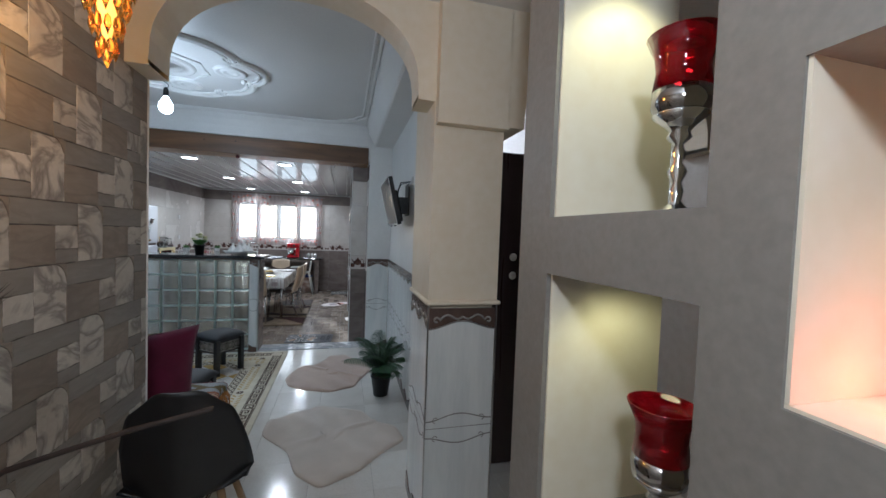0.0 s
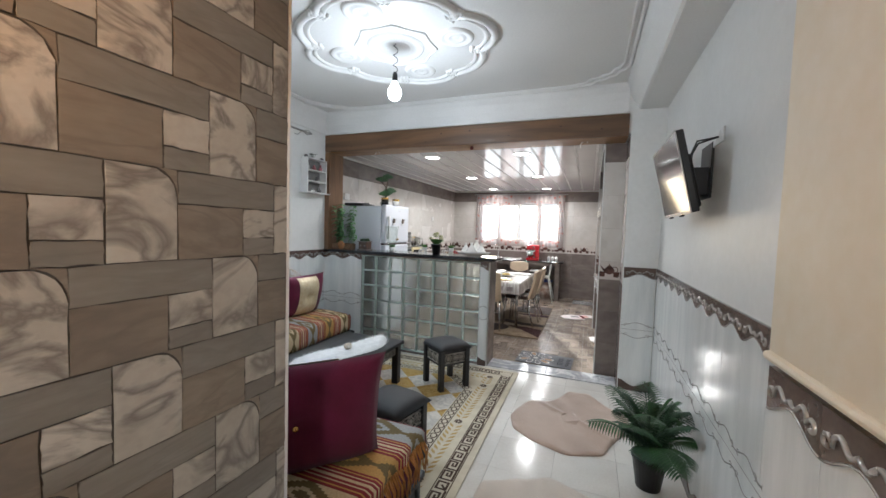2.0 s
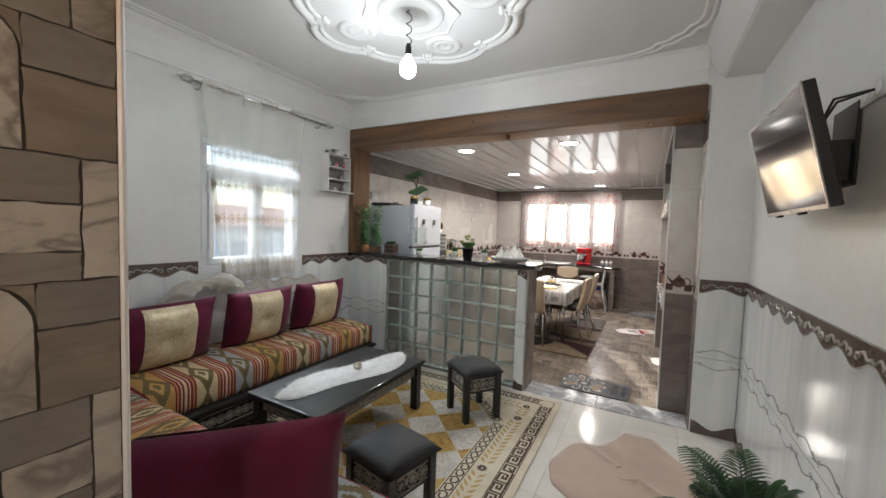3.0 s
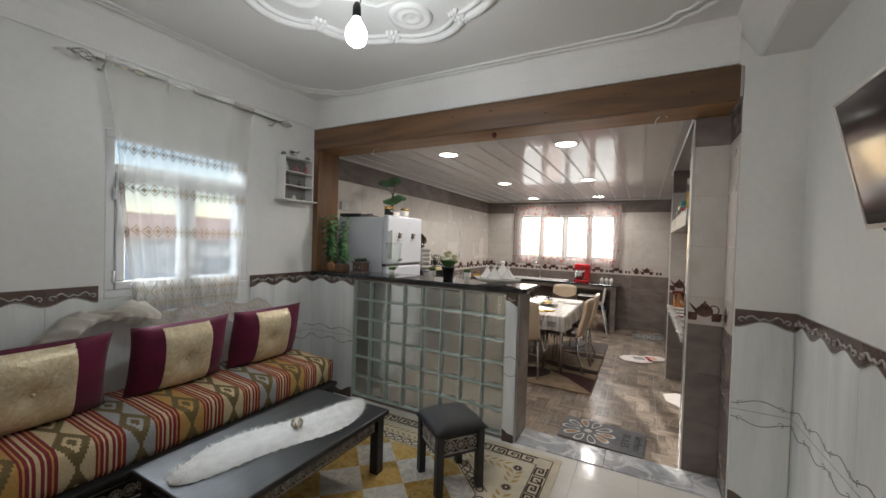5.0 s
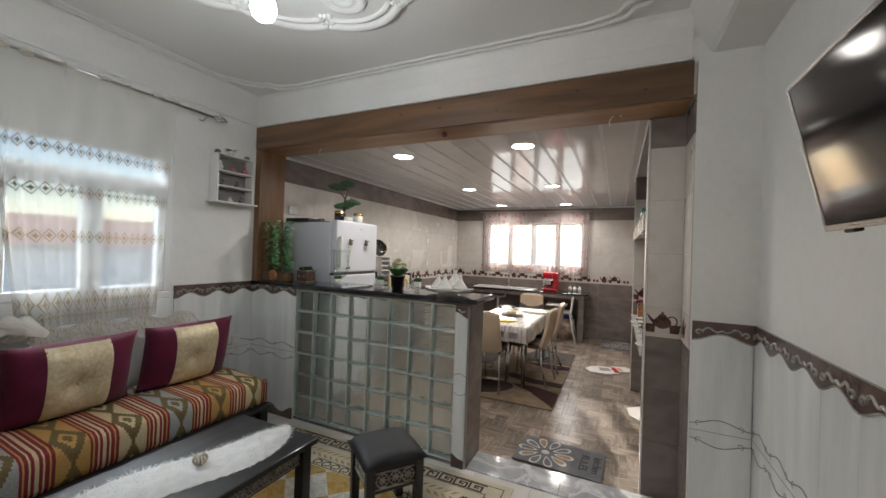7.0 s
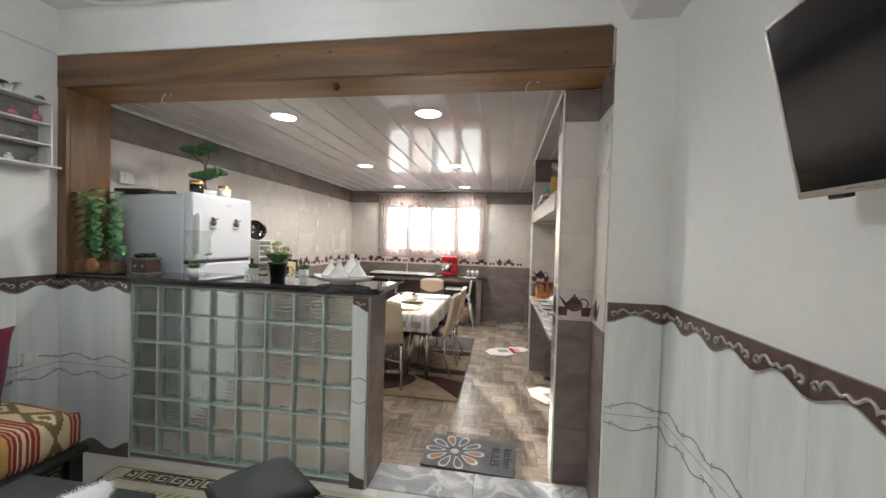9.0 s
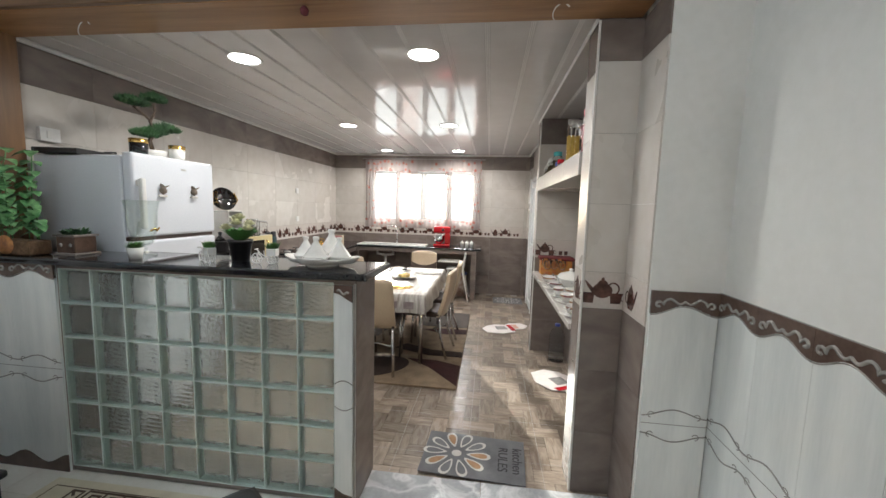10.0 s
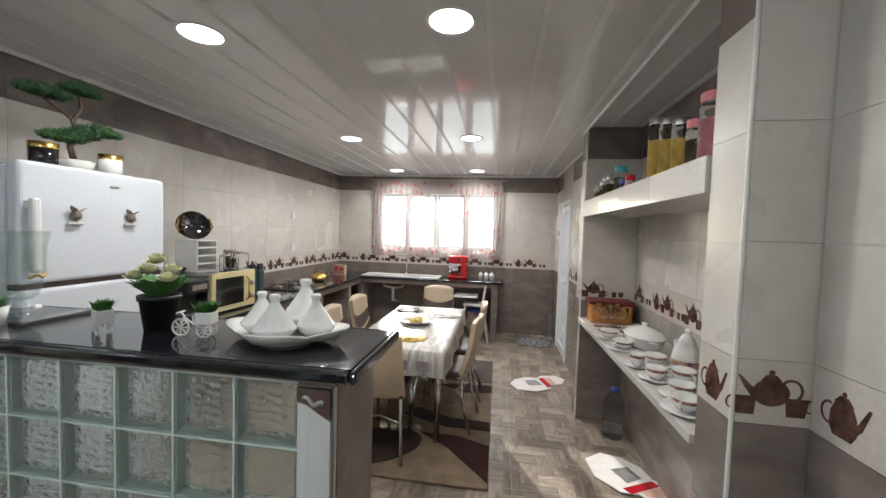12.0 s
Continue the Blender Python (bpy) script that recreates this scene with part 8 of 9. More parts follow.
for s in (-1, 1):
    part("handle", tube(bmesh.new(), [(-0.03, s * 0.16, 0.08), (0, s * 0.205, 0.085), (0.03, s * 0.16, 0.08)], 0.008, 6), WHITE_CER, tu)
pt = thing("china_teapot", "white china teapot with painted bands on the lower shelf", "teapot", (0.52, 6.42, 0.9155))
part("body", lathe(bmesh.new(), [(0, 0), (0.05, 0), (0.075, 0.06), (0.06, 0.13), (0.04, 0.17), (0.045, 0.175), (0.02, 0.21), (0.008, 0.22), (0.014, 0.24), (0, 0.245)], 22), WHITE_CER, pt)
part("painted_band", lathe(bmesh.new(), [(0.0765, 0.055), (0.0745, 0.085)], 22), surf("painted_band_plum", (0.14, 0.05, 0.12), (0.45, 0.30, 0.16), 30, 0.3), pt)
part("spout", tube(bmesh.new(), [(0, 0.06, 0.05), (0, 0.11, 0.09), (0, 0.13, 0.15)], 0.013, 7, taper=0.6), WHITE_CER, pt)
for k in range(6):
    gl = thing("stem_glass", "clear stemmed glass on the lower shelf", "glass", (0.33 + 0.07 * (k % 3), 7.28 + 0.11 * (k // 3) + 0.03 * (k % 2), 0.9155), group="stemmed glasses")
    part("glass", lathe(bmesh.new(), [(0, 0), (0.034, 0), (0.03, 0.005), (0.005, 0.01), (0.004, 0.08), (0.025, 0.1), (0.037, 0.14), (0.033, 0.18), (0.03, 0.18), (0.033, 0.14), (0.02, 0.102), (0, 0.095)], 16), CLEAR, gl)
rc = thing("red_tea_box", "orange and red patterned box with a cloth on the lower shelf", "box", (0.46, 7.60, 0.9155))
box("carton", rc, -0.16, 0.16, -0.07, 0.07, 0, 0.15, surf("orange_carton", (0.45, 0.10, 0.03), (0.55, 0.28, 0.05), 14, 0.5), 0.004)
part("cloth", bx(bmesh.new(), -0.18, 0.18, -0.09, 0.09, 0.15, 0.19, 0.018, 3), surf("dark_red_cloth", (0.16, 0.02, 0.02), (0.10, 0.012, 0.012), 20, 0.8), rc)
bt = thing("water_bottle", "large clear plastic water bottle on the floor", "bottle", (0.50, 7.48, 0.003))
prof = [(0, 0), (0.075, 0)]
for k in range(7):
    prof += [(0.08, 0.03 + 0.032 * k), (0.074, 0.046 + 0.032 * k)]
part("bottle", lathe(bmesh.new(), prof + [(0.078, 0.27), (0.06, 0.32), (0.025, 0.36), (0.025, 0.385), (0, 0.385)], 18), glassy("blue_clear_plastic", (0.88, 0.94, 0.98), 0.05, 1.08), bt)
part("cap", lathe(bmesh.new(), [(0.028, 0.375), (0.028, 0.4), (0, 0.4)], 14), BLUE, bt)

# Side door
d2 = tagged(new("door_2"), "white plastic side door with a glazed panel", "door", kind="structure")
bm = bmesh.new()
for a in ((9.25, 9.30, 0, 2.1), (9.95, 10.0, 0, 2.1), (9.30, 9.95, 2.04, 2.1)):
    bx(bm, 0.40, 0.47, *a, 0.006, 1)
part("door_frame", bm, PVC_FRAME, d2)
bm = bmesh.new()
for a in ((9.305, 9.39, 0.01, 2.035), (9.86, 9.945, 0.01, 2.035), (9.39, 9.86, 0.01, 0.12), (9.39, 9.86, 0.95, 1.05), (9.39, 9.86, 1.94, 2.035)):
    bx(bm, 0.415, 0.455, *a, 0.005, 1)
part("door_leaf", bm, PVC_FRAME, d2)
box("panel", d2, 0.43, 0.44, 9.39, 9.86, 0.12, 0.95, PVC_FRAME, 0)
box("glazing", d2, 0.43, 0.436, 9.39, 9.86, 1.05, 1.94, surf("frosted_pane", (0.72, 0.76, 0.8), (0.66, 0.7, 0.74), 6, 0.2), 0)
part("handle", tube(bmesh.new(), [(0.415, 9.36, 1.02), (0.385, 9.36, 1.02), (0.385, 9.45, 1.02)], 0.008, 6), STEEL, d2)

# ---- outside ----
nb = thing("neighbour_house", "pale rendered house with a red tile roof beyond the window", "house", (-9.0, 5.0, -0.5))
box("wall", nb, -4, 0, -8, 8, 0, 2.0, surf("pale_blue_render", (0.66, 0.74, 0.82), (0.60, 0.68, 0.76), 0.8, 0.8, bump=0.3), 0.0)
part("roof", slab(bmesh.new(), [(-4.4, 2.0), (0.4, 2.0), (-2.0, 2.6)], -8.4, 8.4, Matrix(((1, 0, 0, 0), (0, 0, 1, 0), (0, 1, 0, 0), (0, 0, 0, 1)))), surf("red_roof_tile", (0.55, 0.30, 0.23), (0.46, 0.24, 0.18), 3, 0.8, bump=0.6), nb)
for y in (-4.5, -1.2, 2.2, 5.4):
    w_ = box("window", nb, 0.0, 0.06, y, y + 1.1, 0.7, 1.7, PVC_FRAME, 0.01)
    # The pane's grey-blue colour has the sky's reflection painted in.
    box("window_pane", w_, 0.06, 0.07, y + 0.1, y + 1.0, 0.8, 1.6, surf("sky_lit_pane", (0.42, 0.48, 0.54), (0.36, 0.42, 0.48), 2, 0.15))

# ---- patterned rug of the living room ----
RUG_C = surf("cream_rug_pile", (0.62, 0.56, 0.43), (0.54, 0.48, 0.36), 8, 0.95, bump=0.6, fine=200, dist=0.004)
RUG_G = veined("gold_rug_pile", (0.44, 0.27, 0.065), (0.33, 0.19, 0.04), (0.52, 0.37, 0.14), 7, 0.95, 0.1, bump=0.4, rand=0.1)
RUG_W = veined("white_rug_pile", (0.66, 0.62, 0.55), (0.56, 0.53, 0.48), (0.42, 0.40, 0.37), 7, 0.95, 0.09, bump=0.4, rand=0.06)
RUG_L = surf("ochre_rug_leaf", (0.46, 0.32, 0.12), (0.38, 0.25, 0.09), 20, 0.95, bump=0.4, fine=200)
RUG_B = surf("brown_rug_line", (0.085, 0.05, 0.035), (0.06, 0.035, 0.025), 20, 0.95, bump=0.5, fine=200)
RX0, RX1, RY0, RY1 = -2.62, -0.52, 2.06, 5.18
rug = thing("patterned_rug", "cream and gold rug with key-pattern border and chequered field", "rug")
box("rug_base", rug, RX0, RX1, RY0, RY1, 0.001, 0.010, RUG_C, 0.003)


def ribbon(bm, pts, w, z, mat=0):
    pts = [Vector((x, y, z)) for x, y in pts]
    prev = None
    for i, p in enumerate(pts):
        d = (pts[min(i + 1, len(pts) - 1)] - pts[max(i - 1, 0)]).normalized()
        s = Vector((-d.y, d.x, 0)) * w / 2
        cur_ = (bm.verts.new(p - s), bm.verts.new(p + s))
        if prev:
            bm.faces.new([prev[0], cur_[0], cur_[1], prev[1]]).material_index = mat
        prev = cur_


def strip(bm, a, b, w, z):
    """A straight ribbon between two points, with square ends."""
    a, b = Vector((*a, z)), Vector((*b, z))
    d = (b - a).normalized()
    s = Vector((-d.y, d.x, 0)) * w / 2
    a, b = a - d * w / 2, b + d * w / 2
    bm.faces.new([bm.verts.new(q) for q in (a - s, b - s, b + s, a + s)])


SIDES = [((RX1, RY0), (0, 1), (-1, 0), RY1 - RY0), ((RX0, RY0), (0, 1), (1, 0), RY1 - RY0), ((RX0, RY1), (1, 0), (0, -1), RX1 - RX0), ((RX0, RY0), (1, 0), (0, 1), RX1 - RX0)]
for (ox, oy), (ux, uy), (vx, vy), L in SIDES:
    def P(u, v):
        return (ox + ux * u + vx * v, oy + uy * u + vy * v)
    key = bmesh.new()
    for v in (0.055, 0.155):
        strip(key, P(v, v), P(L - v, v), 0.007, 0.0106)
    n = int((L - 0.34) / 0.105)
    for k in range(n):
        u = 0.17 + k * (L - 0.34) / n
        h = (L - 0.34) / n
        path = [(0, 0.068), (0, 0.142), (0.8, 0.142), (0.8, 0.092), (0.35, 0.092), (0.35, 0.115), (0.55, 0.115)] if k % 4 else [(0.15, 0.075), (0.15, 0.138), (0.75, 0.138), (0.75, 0.075), (0.15, 0.075), (0.45, 0.106)]
        pp_ = [P(u + a * h, b) for a, b in path]
        for a, b in zip(pp_, pp_[1:]):
            strip(key, a, b, 0.0145, 0.0108)
        if k % 4:
            strip(key, P(u, 0.068), P(u + h, 0.068), 0.0145, 0.0109)
    part("key_border", key, RUG_B, rug, "brown key-pattern border")
    lv = bmesh.new()
    n = int((L - 0.5) / 0.055)
    for k in range(n):
        if k % 14 in (0, 1):
            continue
        u = 0.25 + k * 0.055
        for s in (-1, 1):
            c = P(u + 0.02, 0.265 + s * 0.026)
            pts = [(0.0, 0.0), (0.022, 0.022), (0.062, 0.012), (0.03, -0.008)]
            lv.faces.new([lv.verts.new((*P(u + a, 0.265 + s * (0.008 + b + a * 0.55)), 0.0106)) for a, b in pts])
    tagged(part("leaf_border", lv, RUG_L, rug, "gold leaf garland border"), kind="stuff")
    fl = bmesh.new()
    for k in range(0, n, 14):
        u = 0.25 + k * 0.055 + 0.05
        for q in range(9):
            a = q * 0.7
            ribbon(fl, [P(u + 0.008 * math.cos(a), 0.265 + 0.008 * math.sin(a)), P(u + 0.034 * math.cos(a), 0.265 + 0.034 * math.sin(a))], 0.014, 0.0108)
    part("flower_motif", fl, RUG_B, rug, "brown flower motif")
cx_, cy_ = (RX0 + RX1) / 2, (RY0 + RY1) / 2
fw, fh, cut = (RX1 - RX0) / 2 - 0.42, (RY1 - RY0) / 2 - 0.42, 0.26
OCT = [(fw, -fh + cut), (fw, fh - cut), (fw - cut, fh), (-fw + cut, fh), (-fw, fh - cut), (-fw, -fh + cut), (-fw + cut, -fh), (fw - cut, -fh)]


def clipped(poly):
    """Cuts a polygon to the eight-sided field of the rug."""
    for (ax, ay), (bx_, by_) in zip(OCT, OCT[1:] + OCT[:1]):
        ex, ey = bx_ - ax, by_ - ay
        res = []
        for (px, py), (qx, qy) in zip(poly, poly[1:] + poly[:1]):
            dp, dq_ = ex * (py - ay) - ey * (px - ax), ex * (qy - ay) - ey * (qx - ax)
            if dp >= 0:
                res.append((px, py))
            if (dp >= 0) != (dq_ >= 0):
                k = dp / (dp - dq_)
                res.append((px + (qx - px) * k, py + (qy - py) * k))
        poly = res
        if len(poly) < 3:
            return []
    return poly


dq = 0.185
for i in range(-10, 11):
    for j in range(-10, 11):
        px, py = (i - j) * dq, (i + j) * dq
        g = dq - 0.002
        poly = clipped([(px + g, py), (px, py + g), (px - g, py), (px, py - g)])
        if len(poly) < 3 or abs(sum(p[0] * q[1] - q[0] * p[1] for p, q in zip(poly, poly[1:] + poly[:1]))) < 0.002:
            continue
        bm = bmesh.new()
        bm.faces.new([bm.verts.new((cx_ + x, cy_ + y, 0.0107)) for x, y in poly])
        part("rug_lozenge", bm, RUG_G if (i + j) % 2 == 0 else RUG_W, rug)
for (ax, ay), (bx_, by_) in zip(OCT, OCT[1:] + OCT[:1]):
    L = math.hypot(bx_ - ax, by_ - ay)
    ux, uy = (bx_ - ax) / L, (by_ - ay) / L
    wave = bmesh.new()
    for w_out in (0.012, 0.088):
        strip(wave, (cx_ + ax + uy * w_out, cy_ + ay - ux * w_out), (cx_ + bx_ + uy * w_out, cy_ + by_ - ux * w_out), 0.008, 0.0106)
    n = max(2, round(L / 0.078))
    for k in range(n):
        u = (k + 0.5) * L / n
        ribbon(wave, [(cx_ + ax + ux * (u + 0.036 * math.cos(a) * (1 - a / 14)) + uy * (0.05 + 0.03 * math.sin(a) * (1 - a / 14)), cy_ + ay + uy * (u + 0.036 * math.cos(a) * (1 - a / 14)) - ux * (0.05 + 0.03 * math.sin(a) * (1 - a / 14))) for a in np.linspace(-1.2, 5.2, 12)], 0.012, 0.0108)
    part("scroll_border", wave, RUG_B, rug, "brown running-scroll border")

# ---- wall and floor pieces ----
W_STONE = veined("white_printed_stone", (0.60, 0.55, 0.48), (0.50, 0.45, 0.385), (0.24, 0.208, 0.18), 2.8, 0.5, 0.07, (1, 1, 1.3), bump=0.12, amount=0.95)
B_STONE = veined("brown_printed_stone", (0.30, 0.245, 0.19), (0.235, 0.19, 0.15), (0.185, 0.152, 0.122), 4.5, 0.5, 0.07, (1, 0.5, 1.6), bump=0.12, amount=0.5)
G_STONE = veined("grey_printed_stone", (0.29, 0.26, 0.22), (0.235, 0.21, 0.18), (0.19, 0.17, 0.15), 4.5, 0.5, 0.05, (1, 0.4, 1.6), bump=0.12, amount=0.35)
stone_wall = bpy.data.objects["wall_stone_paper"]
rngs = random.Random(4)


def stone(bm, y0, y1, z0, z1, irr, round_top=0):
    n = 5
    pts = []
    if round_top:
        r = 0.42 * (y1 - y0)
        arc = [(y1 - r + r * math.sin(q), z1 - 1.15 * r + 1.15 * r * math.cos(q)) for q in np.linspace(0, math.pi / 2, 7)]
        arc = [(y + rngs.uniform(-irr, irr), z + rngs.uniform(-irr, irr)) for y, z in arc]
        if round_top == 2:
            pts = arc[::-1] + [(y1, z1)]
            pts = [(y + 0.003, z + 0.003) if k < len(arc) else (y, z) for k, (y, z) in enumerate(pts)][::-1]
        else:
            pts = [(y0, z0), ((y0 + y1) / 2, z0 + rngs.uniform(-irr, irr)), (y1, z0), (y1 + rngs.uniform(-irr, irr), (z0 + z1) / 2)] + arc[::-1] + [(y0, z1), (y0 + rngs.uniform(-irr, irr), (z0 + z1) / 2)]
    for (ay, az), (by, bz) in () if round_top else (((y0, z0), (y1, z0)), ((y1, z0), (y1, z1)), ((y1, z1), (y0, z1)), ((y0, z1), (y0, z0))):
        for k in range(n):
            q = k / n
            pts.append((ay + (by - ay) * q + rngs.uniform(-irr, irr), az + (bz - az) * q + rngs.uniform(-irr, irr)))
    c = (sum(p[0] for p in pts) / len(pts), sum(p[1] for p in pts) / len(pts))
    outer = [bm.verts.new((-0.722, y, z)) for y, z in pts]
    inner = [bm.verts.new((-0.7195, c[0] + (y - c[0]) * 0.994, c[1] + (z - c[1]) * 0.994)) for y, z in pts]
    bm.faces.new(inner)
    for i in range(len(pts)):
        j = (i + 1) % len(pts)
        bm.faces.new([outer[i], outer[j], inner[j], inner[i]])


rest = {}
for row in range(-1, 16):
    zt = 1.68 - 0.2 * (row - 6)
    off = 1.08 + (0.215 if row % 2 else 0.0) + 0.004 * (row - 6)
    for k in range(-10, 5):
        ya = off + 0.41 * k
        for y0, y1, z0, z1, m_, nm_ in ((ya, ya + 0.135, zt - 0.2, zt, W_STONE, "white_stone"), (ya + 0.135, ya + 0.41, zt - 0.075, zt, G_STONE, "grey_stone"), (ya + 0.135, ya + 0.305, zt - 0.2, zt - 0.075, B_STONE, "brown_stone"), (ya + 0.305, ya + 0.41, zt - 0.153, zt - 0.075, W_STONE, "white_stone"), (ya + 0.305, ya + 0.41, zt - 0.2, zt - 0.153, G_STONE, "grey_stone")):
            y1 = min(y1, 1.95)
            z0, z1 = max(0.0, z0), min(ZH, z1)
            if y1 - y0 < 0.03 or y0 < -2.25 or z1 - z0 < 0.02:
                continue
            near = y0 > 0.3 and 0.35 < z0 < 2.35
            g = bmesh.new() if near else rest.setdefault(nm_, (bmesh.new(), m_))[0]
            big = nm_ == "white_stone" and z1 - z0 > 0.18 and y1 - y0 > 0.12
            stone(g, y0 + 0.0015, y1 - 0.0015, z0 + 0.0015, z1 - 0.0015, 0.0018, 1 if big else 0)
            if big:
                corner = bmesh.new() if near else rest.setdefault("brown_stone", (bmesh.new(), B_STONE))[0]
                stone(corner, y0 + 0.0015, y1 - 0.0015, z0 + 0.0015, z1 - 0.0015, 0.0, 2)
                if near:
                    part("brown_stone", corner, B_STONE, stone_wall)
            if near:
                part(nm_, g, m_, stone_wall)
for nm_, (g, m_) in rest.items():
    tagged(part(nm_, g, m_, stone_wall), kind="stuff")
part("wall_cap", lathe(bmesh.new(), [(0, 0.008), (0.013, 0.006), (0.016, 0)], 14, (-0.7195, 1.31, 0.64), m=Matrix.Rotation(radians(90), 4, "Y")), TRIM_W, stone_wall, "small round white wall plug")

# Terrazzo tiles
for x0 in np.arange(-3.22, 3.4, 0.4):
    for y0 in np.arange(-2.15, 5.2, 0.4):
        x1, y1 = min(x0 + 0.4, 3.4), min(y0 + 0.4, YN + 0.005)
        if x0 > 2.2 or y0 < -0.6 or (x0 < -1.0 and y0 < 1.7):
            continue
        part("tile", bx(bmesh.new(), x0 + 0.0008, x1 - 0.0008, y0 + 0.0008, y1 - 0.0008, -0.012, 0.0), TERRAZZO, floor)
bm = bx(bmesh.new(), -3.22, -0.9, 1.65, 1.8, -0.012, -0.001)
bx(bm, -0.72, 3.4, -2.3, -0.56, -0.012, -0.001)
tagged(part("far_tiles", bm, TERRAZZO, floor), kind="stuff")
for x0, x1 in ((-0.9, -0.25), (-0.248, 0.46)):
    structure("threshold", bx(bmesh.new(), x0, x1, YN + 0.006, 5.52, -0.01, 0.010, 0.003, 1), GREY_MARBLE, "grey veined marble threshold slab", "threshold")

# Wood-look herringbone planks of the kitchen
PLANK = surf("wood_look_tile", (0.22, 0.172, 0.135), (0.34, 0.283, 0.232), 5.0, 0.24, bump=0.05, fine=40, stretch=(6, 1.3, 1), rand=0.3, coat=0.1, roughvar=0.04, distort=0.8)
PLANK_F = surf("wood_look_tile_far", (0.22, 0.172, 0.135), (0.34, 0.283, 0.232), 5.0, 0.24, bump=0.05, fine=40, coat=0.1, roughvar=0.04, distort=0.8)
t_ = PLANK_F.node_tree
geo, hs, mr = t_.nodes.new("ShaderNodeNewGeometry"), t_.nodes.new("ShaderNodeHueSaturation"), t_.nodes.new("ShaderNodeMapRange")
mr.inputs[3].default_value, mr.inputs[4].default_value = 0.7, 1.3
b_ = t_.nodes["Principled BSDF"]
src = b_.inputs["Base Color"].links[0].from_socket
t_.links.new(geo.outputs["Random Per Island"], mr.inputs[0])
t_.links.new(mr.outputs[0], hs.inputs["Value"])
t_.links.new(src, hs.inputs["Color"])
t_.links.new(hs.outputs[0], b_.inputs["Base Color"])
PWD, PLN = 0.115, 0.23
pm_ = bpy.data.meshes.new("plank")
b2 = bx(bmesh.new(), -PWD / 2 + 0.001, PWD / 2 - 0.001, -PLN / 2 + 0.001, PLN / 2 - 0.001, -0.01, 0.0)
b2.to_mesh(pm_)
b2.free()
pm_.materials.append(PLANK)
farp = bmesh.new()
count = 0
for i in range(-90, 91):
    for j in range(-30, 31):
        bx0, by0 = i * PWD + j * PLN, i * PWD - j * PLN
        for hor in (True, False):
            c = Vector((bx0 + PLN / 2, by0 + PWD / 2)) if hor else Vector((bx0 + PLN + PWD / 2, by0 + PWD - PLN / 2))
            w = c + Vector((-1.2, 8.0))
            if not (-3.2 < w.x < 0.75 and 5.42 < w.y < 10.5):
                continue
            ang = 90 if hor else 0
            if count < 300 and w.x > -1.05 and w.y < 8.75:
                shared("plank", pm_, kfloor, (w.x, w.y, 0.0), (0, 0, ang))
                count += 1
            else:
                bx(farp, -PWD / 2 + 0.001, PWD / 2 - 0.001, -PLN / 2 + 0.001, PLN / 2 - 0.001, -0.01, 0.0, m=Matrix.Translation((w.x, w.y, 0)) @ Matrix.Rotation(radians(ang), 4, "Z"))
tagged(part("far_planks", farp, PLANK_F, kfloor), kind="stuff")
jl = bmesh.new()
for k in range(-6, 3):
    bx(jl, -0.34 + 0.46 * k - 0.0015, -0.34 + 0.46 * k + 0.0015, 5.53, 10.52, -0.004, 0.0006)
for k in range(-1, 10):
    bx(jl, -3.2, 0.7, 6.21 + 0.46 * k - 0.0015, 6.21 + 0.46 * k + 0.0015, -0.004, 0.0005)
tagged(part("tile_joint", jl, GROUT, kfloor, "fine grey joints between the square floor tiles"), kind="stuff")

# Kitchen wall tiles with printed teapot border
ROWS_P = [(0.0, 0.36, K_DARK), (0.36, 0.72, K_DARK), (0.72, 1.07, K_DARK), (1.07, 1.27, K_BORDER), (1.27, 1.63, K_LIGHT), (1.63, 1.99, K_LIGHT), (1.99, 2.345, K_LIGHT), (2.345, 2.543, K_DARK)]
ROWS_K = [(0.0, 0.36, K_DARK), (0.36, 0.72, K_DARK), (0.72, 1.07, K_DARK), (1.07, 1.27, K_BORDER), (1.27, 1.62, K_LIGHT), (1.62, 1.96, K_LIGHT), (1.96, 2.30, K_LIGHT), (2.30, 2.57, K_DARK)]


def ring_print(bm, cx, cz, rx, rz, w, a0, a1, m):
    n = 12
    for k in range(n):
        qa, qb = a0 + (a1 - a0) * k / n, a0 + (a1 - a0) * (k + 1) / n
        slab(bm, [(cx + rx * math.cos(qa), cz + rz * math.sin(qa)), (cx + (rx + w) * math.cos(qa), cz + (rz + w) * math.sin(qa)), (cx + (rx + w) * math.cos(qb), cz + (rz + w) * math.sin(qb)), (cx + rx * math.cos(qb), cz + rz * math.sin(qb))], 0, 0.0012, m)


def ell(cx, cz, rx, rz, n=18):
    return [(cx + rx * math.cos(a), cz + rz * math.sin(a)) for a in np.linspace(0, 2 * math.pi, n + 1)[:-1]]


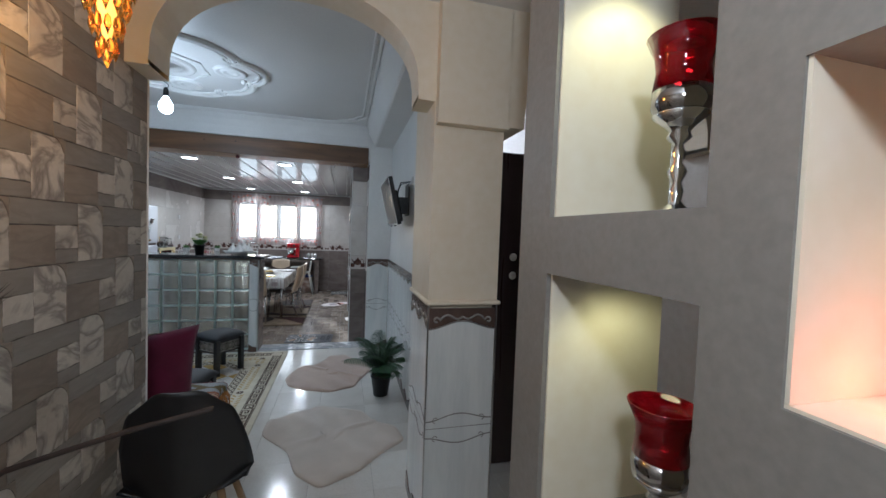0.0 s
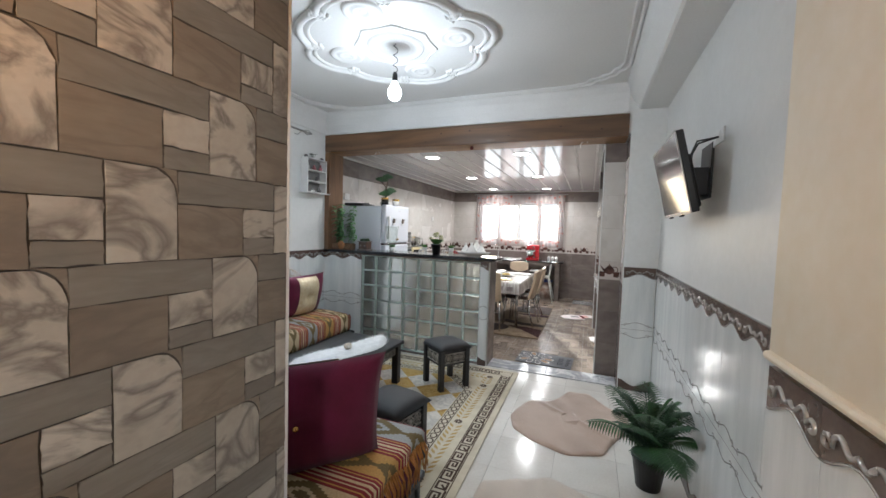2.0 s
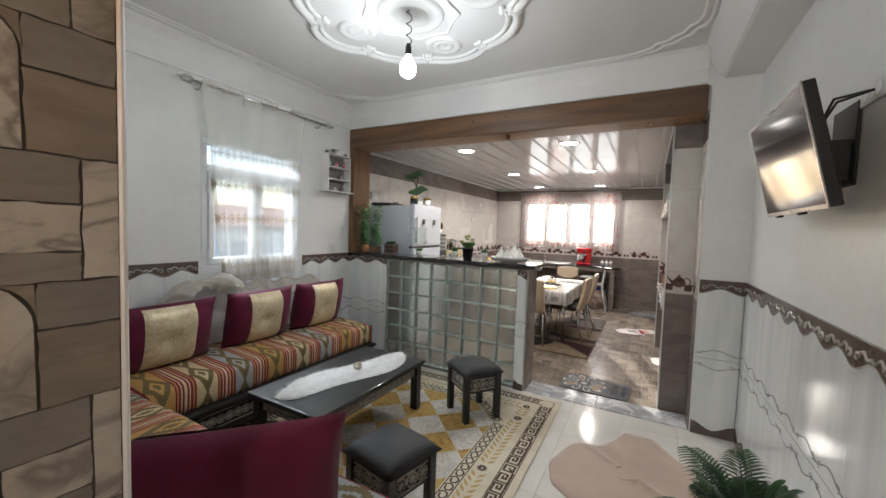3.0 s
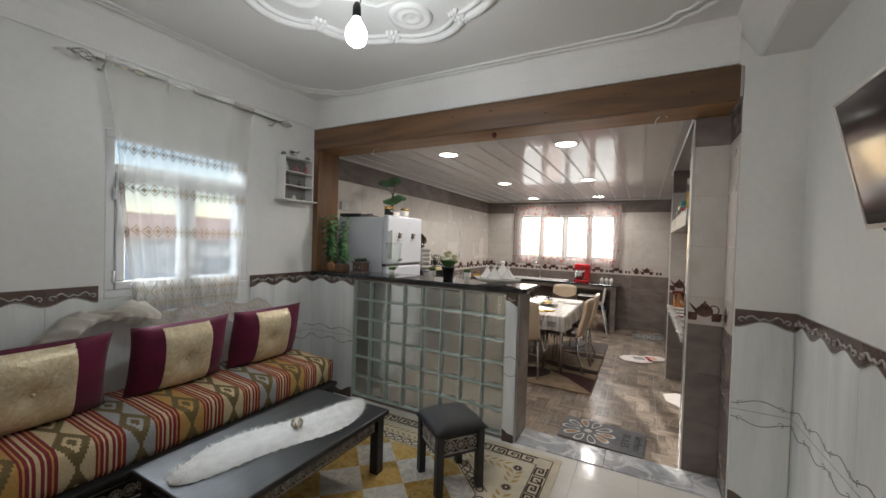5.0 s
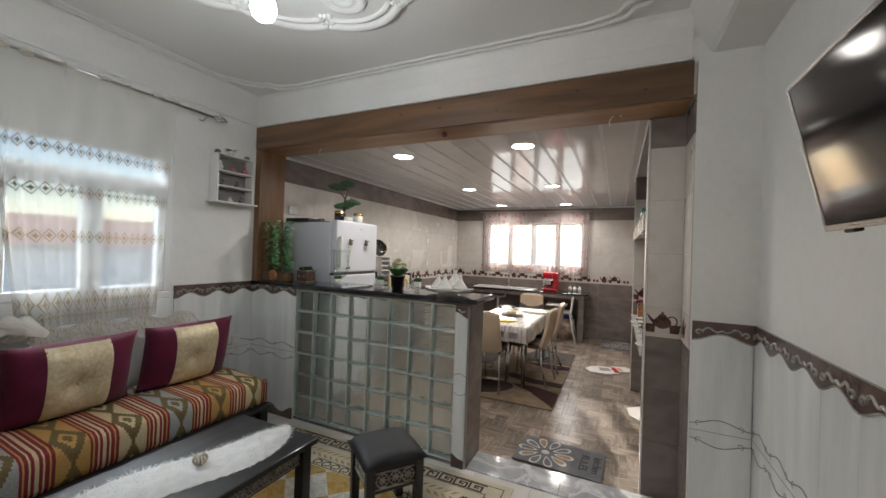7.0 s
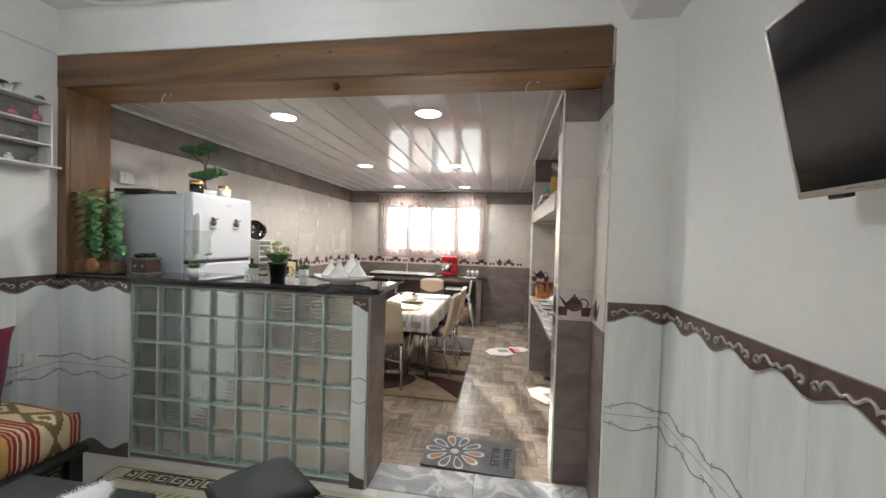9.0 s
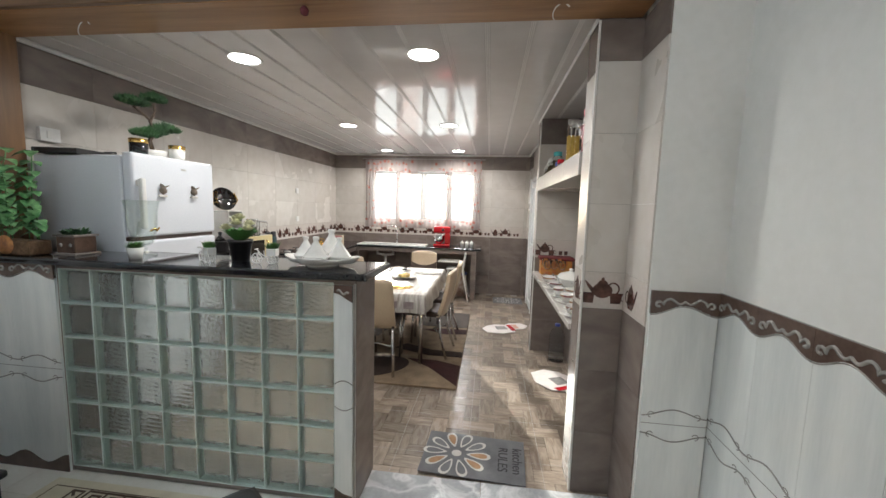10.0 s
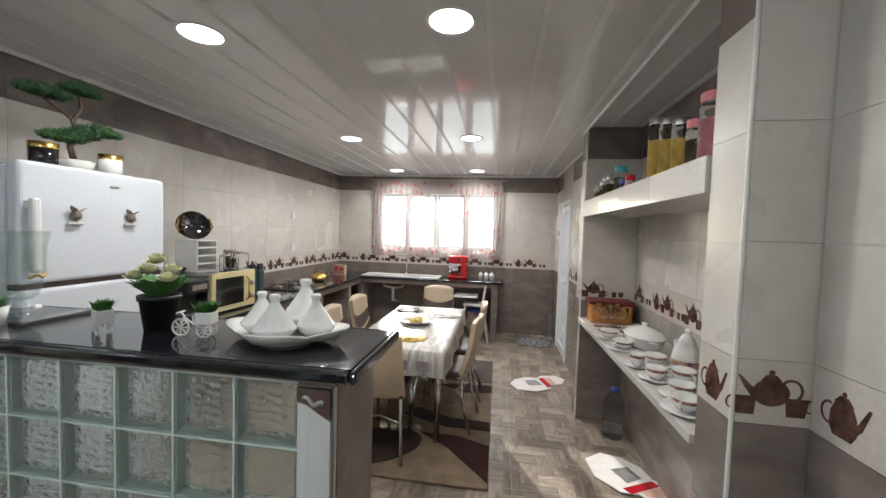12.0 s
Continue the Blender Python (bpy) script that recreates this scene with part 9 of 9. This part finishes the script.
def teapot_print(kind, parent, m):
    """A dark printed silhouette on a border tile: 0 teapot with cups, 1 cups, 2 tall pitcher."""
    bm = bmesh.new()
    if kind == 0:
        slab(bm, ell(0, 0.075, 0.052, 0.042), 0, 0.0016, m)
        slab(bm, [(-0.03, 0.112), (0.03, 0.112), (0.014, 0.13), (-0.014, 0.13)], 0, 0.0014, m)
        slab(bm, ell(0, 0.137, 0.009, 0.009, 10), 0, 0.0013, m)
        slab(bm, [(-0.04, 0.07), (-0.05, 0.09), (-0.085, 0.125), (-0.095, 0.128), (-0.075, 0.09), (-0.05, 0.055)], 0, 0.0012, m)
        ring_print(bm, 0.055, 0.085, 0.026, 0.028, 0.008, -2.0, 2.4, m)
        for s in (-1, 1):
            slab(bm, [(s * 0.045, 0.005), (s * 0.095, 0.005), (s * 0.105, 0.062), (s * 0.04, 0.062)], 0, 0.002, m)
            ring_print(bm, s * 0.108, 0.04, 0.012, 0.016, 0.005, 0 if s > 0 else 1.6, 6.28 if s > 0 else 4.7, m)
    elif kind == 1:
        for s in (-1, 1):
            slab(bm, [(s * 0.012, 0.01), (s * 0.045, 0.01), (s * 0.05, 0.055), (s * 0.008, 0.055)], 0, 0.0014, m)
    else:
        slab(bm, [(-0.028, 0.005), (0.028, 0.005), (0.042, 0.03), (0.04, 0.07), (0.026, 0.10), (-0.026, 0.10), (-0.04, 0.07), (-0.042, 0.03)], 0, 0.0016, m)
        slab(bm, [(-0.03, 0.10), (0.03, 0.10), (0.012, 0.12), (-0.012, 0.12)], 0, 0.0014, m)
        slab(bm, ell(0, 0.126, 0.007, 0.008, 8), 0, 0.0013, m)
        slab(bm, [(-0.038, 0.055), (-0.07, 0.115), (-0.078, 0.113), (-0.055, 0.05), (-0.038, 0.03)], 0, 0.0012, m)
        ring_print(bm, 0.045, 0.06, 0.02, 0.026, 0.007, -1.8, 1.9, m)
    part("teapot_print", bm, TEAPOT, parent, "dark brown printed teapots")


def tile_wall(parent, base, turn, length, width=0.6, start=0.0, hole=None, rows=ROWS_K, prints=True, first=0, phase=0.1):
    """Tiles on a wall. base: its first lower corner; length along it. hole: (u0, u1, z0, z1)."""
    B = Matrix.Translation(base) @ turn
    for r, (z0, z1, mat) in enumerate(rows):
        u = -start
        while u < length - 0.005:
            a, b = max(0, u) + 0.001, min(u + width, length) - 0.001
            u += width
            if b - a < 0.01:
                continue
            boxes = [(a, b, z0 + 0.001, z1 - 0.001)]
            if hole:
                out = []
                for p, q, c, d in boxes:
                    if q <= hole[0] or p >= hole[1] or d <= hole[2] or c >= hole[3]:
                        out.append((p, q, c, d))
                        continue
                    if c < hole[2]:
                        out.append((p, q, c, hole[2]))
                    if d > hole[3]:
                        out.append((p, q, hole[3], d))
                    cc, dd = max(c, hole[2]), min(d, hole[3])
                    if p < hole[0]:
                        out.append((p, hole[0], cc, dd))
                    if q > hole[1]:
                        out.append((hole[1], q, cc, dd))
                boxes = out
            for p, q, c, d in boxes:
                part("tile", slab(bmesh.new(), [(p, c), (q, c), (q, d), (p, d)], 0, 0.008, B), mat, parent)
    if prints:
        u, k = phase, first
        while u < length - 0.04:
            if not hole or not (hole[0] - 0.05 < u < hole[1] + 0.05 and hole[2] < 1.2):
                teapot_print((0, 1, 2, 0, 1)[k % 5] if k >= 0 else 2, parent, B @ Matrix.Translation((u, 1.095, 0.008)))
            u += (0.20, 0.15, 0.18, 0.20, 0.15)[k % 5]
            k += 1


wkw, wkn, wke = bpy.data.objects["wall_kitchen_west"], bpy.data.objects["wall_kitchen_north"], bpy.data.objects["wall_kitchen_east"]
tile_wall(wkw, (XL - 0.028, 5.45, 0), FACE_E, 5.08)
tile_wall(wkn, (XL - 0.02, 10.53, 0), FACE_S, 3.66, hole=(0.70, 2.76, 1.28, 2.32))
tile_wall(wke, (0.258, 5.558, 0), FACE_S, 0.21, 0.3, 0.09, rows=ROWS_P, prints=False)
teapot_print(0, wke, Matrix.Translation((0.355, 5.55, 1.095)) @ FACE_S)
tile_wall(wke, (0.258, 5.75, 0), FACE_W, 0.20, 0.3, prints=False)
teapot_print(2, wke, Matrix.Translation((0.25, 5.66, 1.095)) @ FACE_W @ Matrix.Scale(-1, 4, (1, 0, 0)))
wn_ = bpy.data.objects["wall_north"]
tile_wall(wn_, (0.47, 5.545, 0), FACE_W, 0.29, 0.3, rows=ROWS_P, prints=False)
teapot_print(2, wn_, Matrix.Translation((0.462, 5.44, 1.095)) @ FACE_W @ Matrix.Scale(-1, 4, (1, 0, 0)))
tile_wall(wke, (0.708, 7.73, 0), FACE_W, 1.97, 0.6, 0.2, rows=ROWS_K[3:])
tile_wall(wke, (0.258, 7.74, 0), FACE_S, 0.44, 0.6, rows=ROWS_K)
tile_wall(wke, (0.258, 7.9, 0), FACE_W, 0.16, 0.6, prints=False)
tile_wall(wke, (0.428, 9.25, 0), FACE_W, 1.35, 0.6)
tile_wall(wke, (0.428, 10.53, 0), FACE_W, 0.53, 0.6, prints=False)
for x, y in ((0.244, 5.544), (0.244, 7.724)):
    structure("trim_tile_corner", bx(bmesh.new(), x, x + 0.012, y, y + 0.012, 0, ZK - 0.03, 0.003, 1), TRIM_W, "white tile edge strip", "trim")
tile_wall(half, (-0.91, YN + 0.3, 0), Matrix(((0, 0, 1, 0), (-1, 0, 0, 0), (0, 1, 0, 0), (0, 0, 0, 1))), 0.3, 0.6, rows=[(0, 0.6, K_DARK), (0.6, 1.21, K_DARK)], prints=False)
tile_wall(half, (GX0, YN + 0.012, 0), FACE_S, GX1 - GX0, 0.45, rows=[(1.197, 1.214, K_DARK)], prints=False)
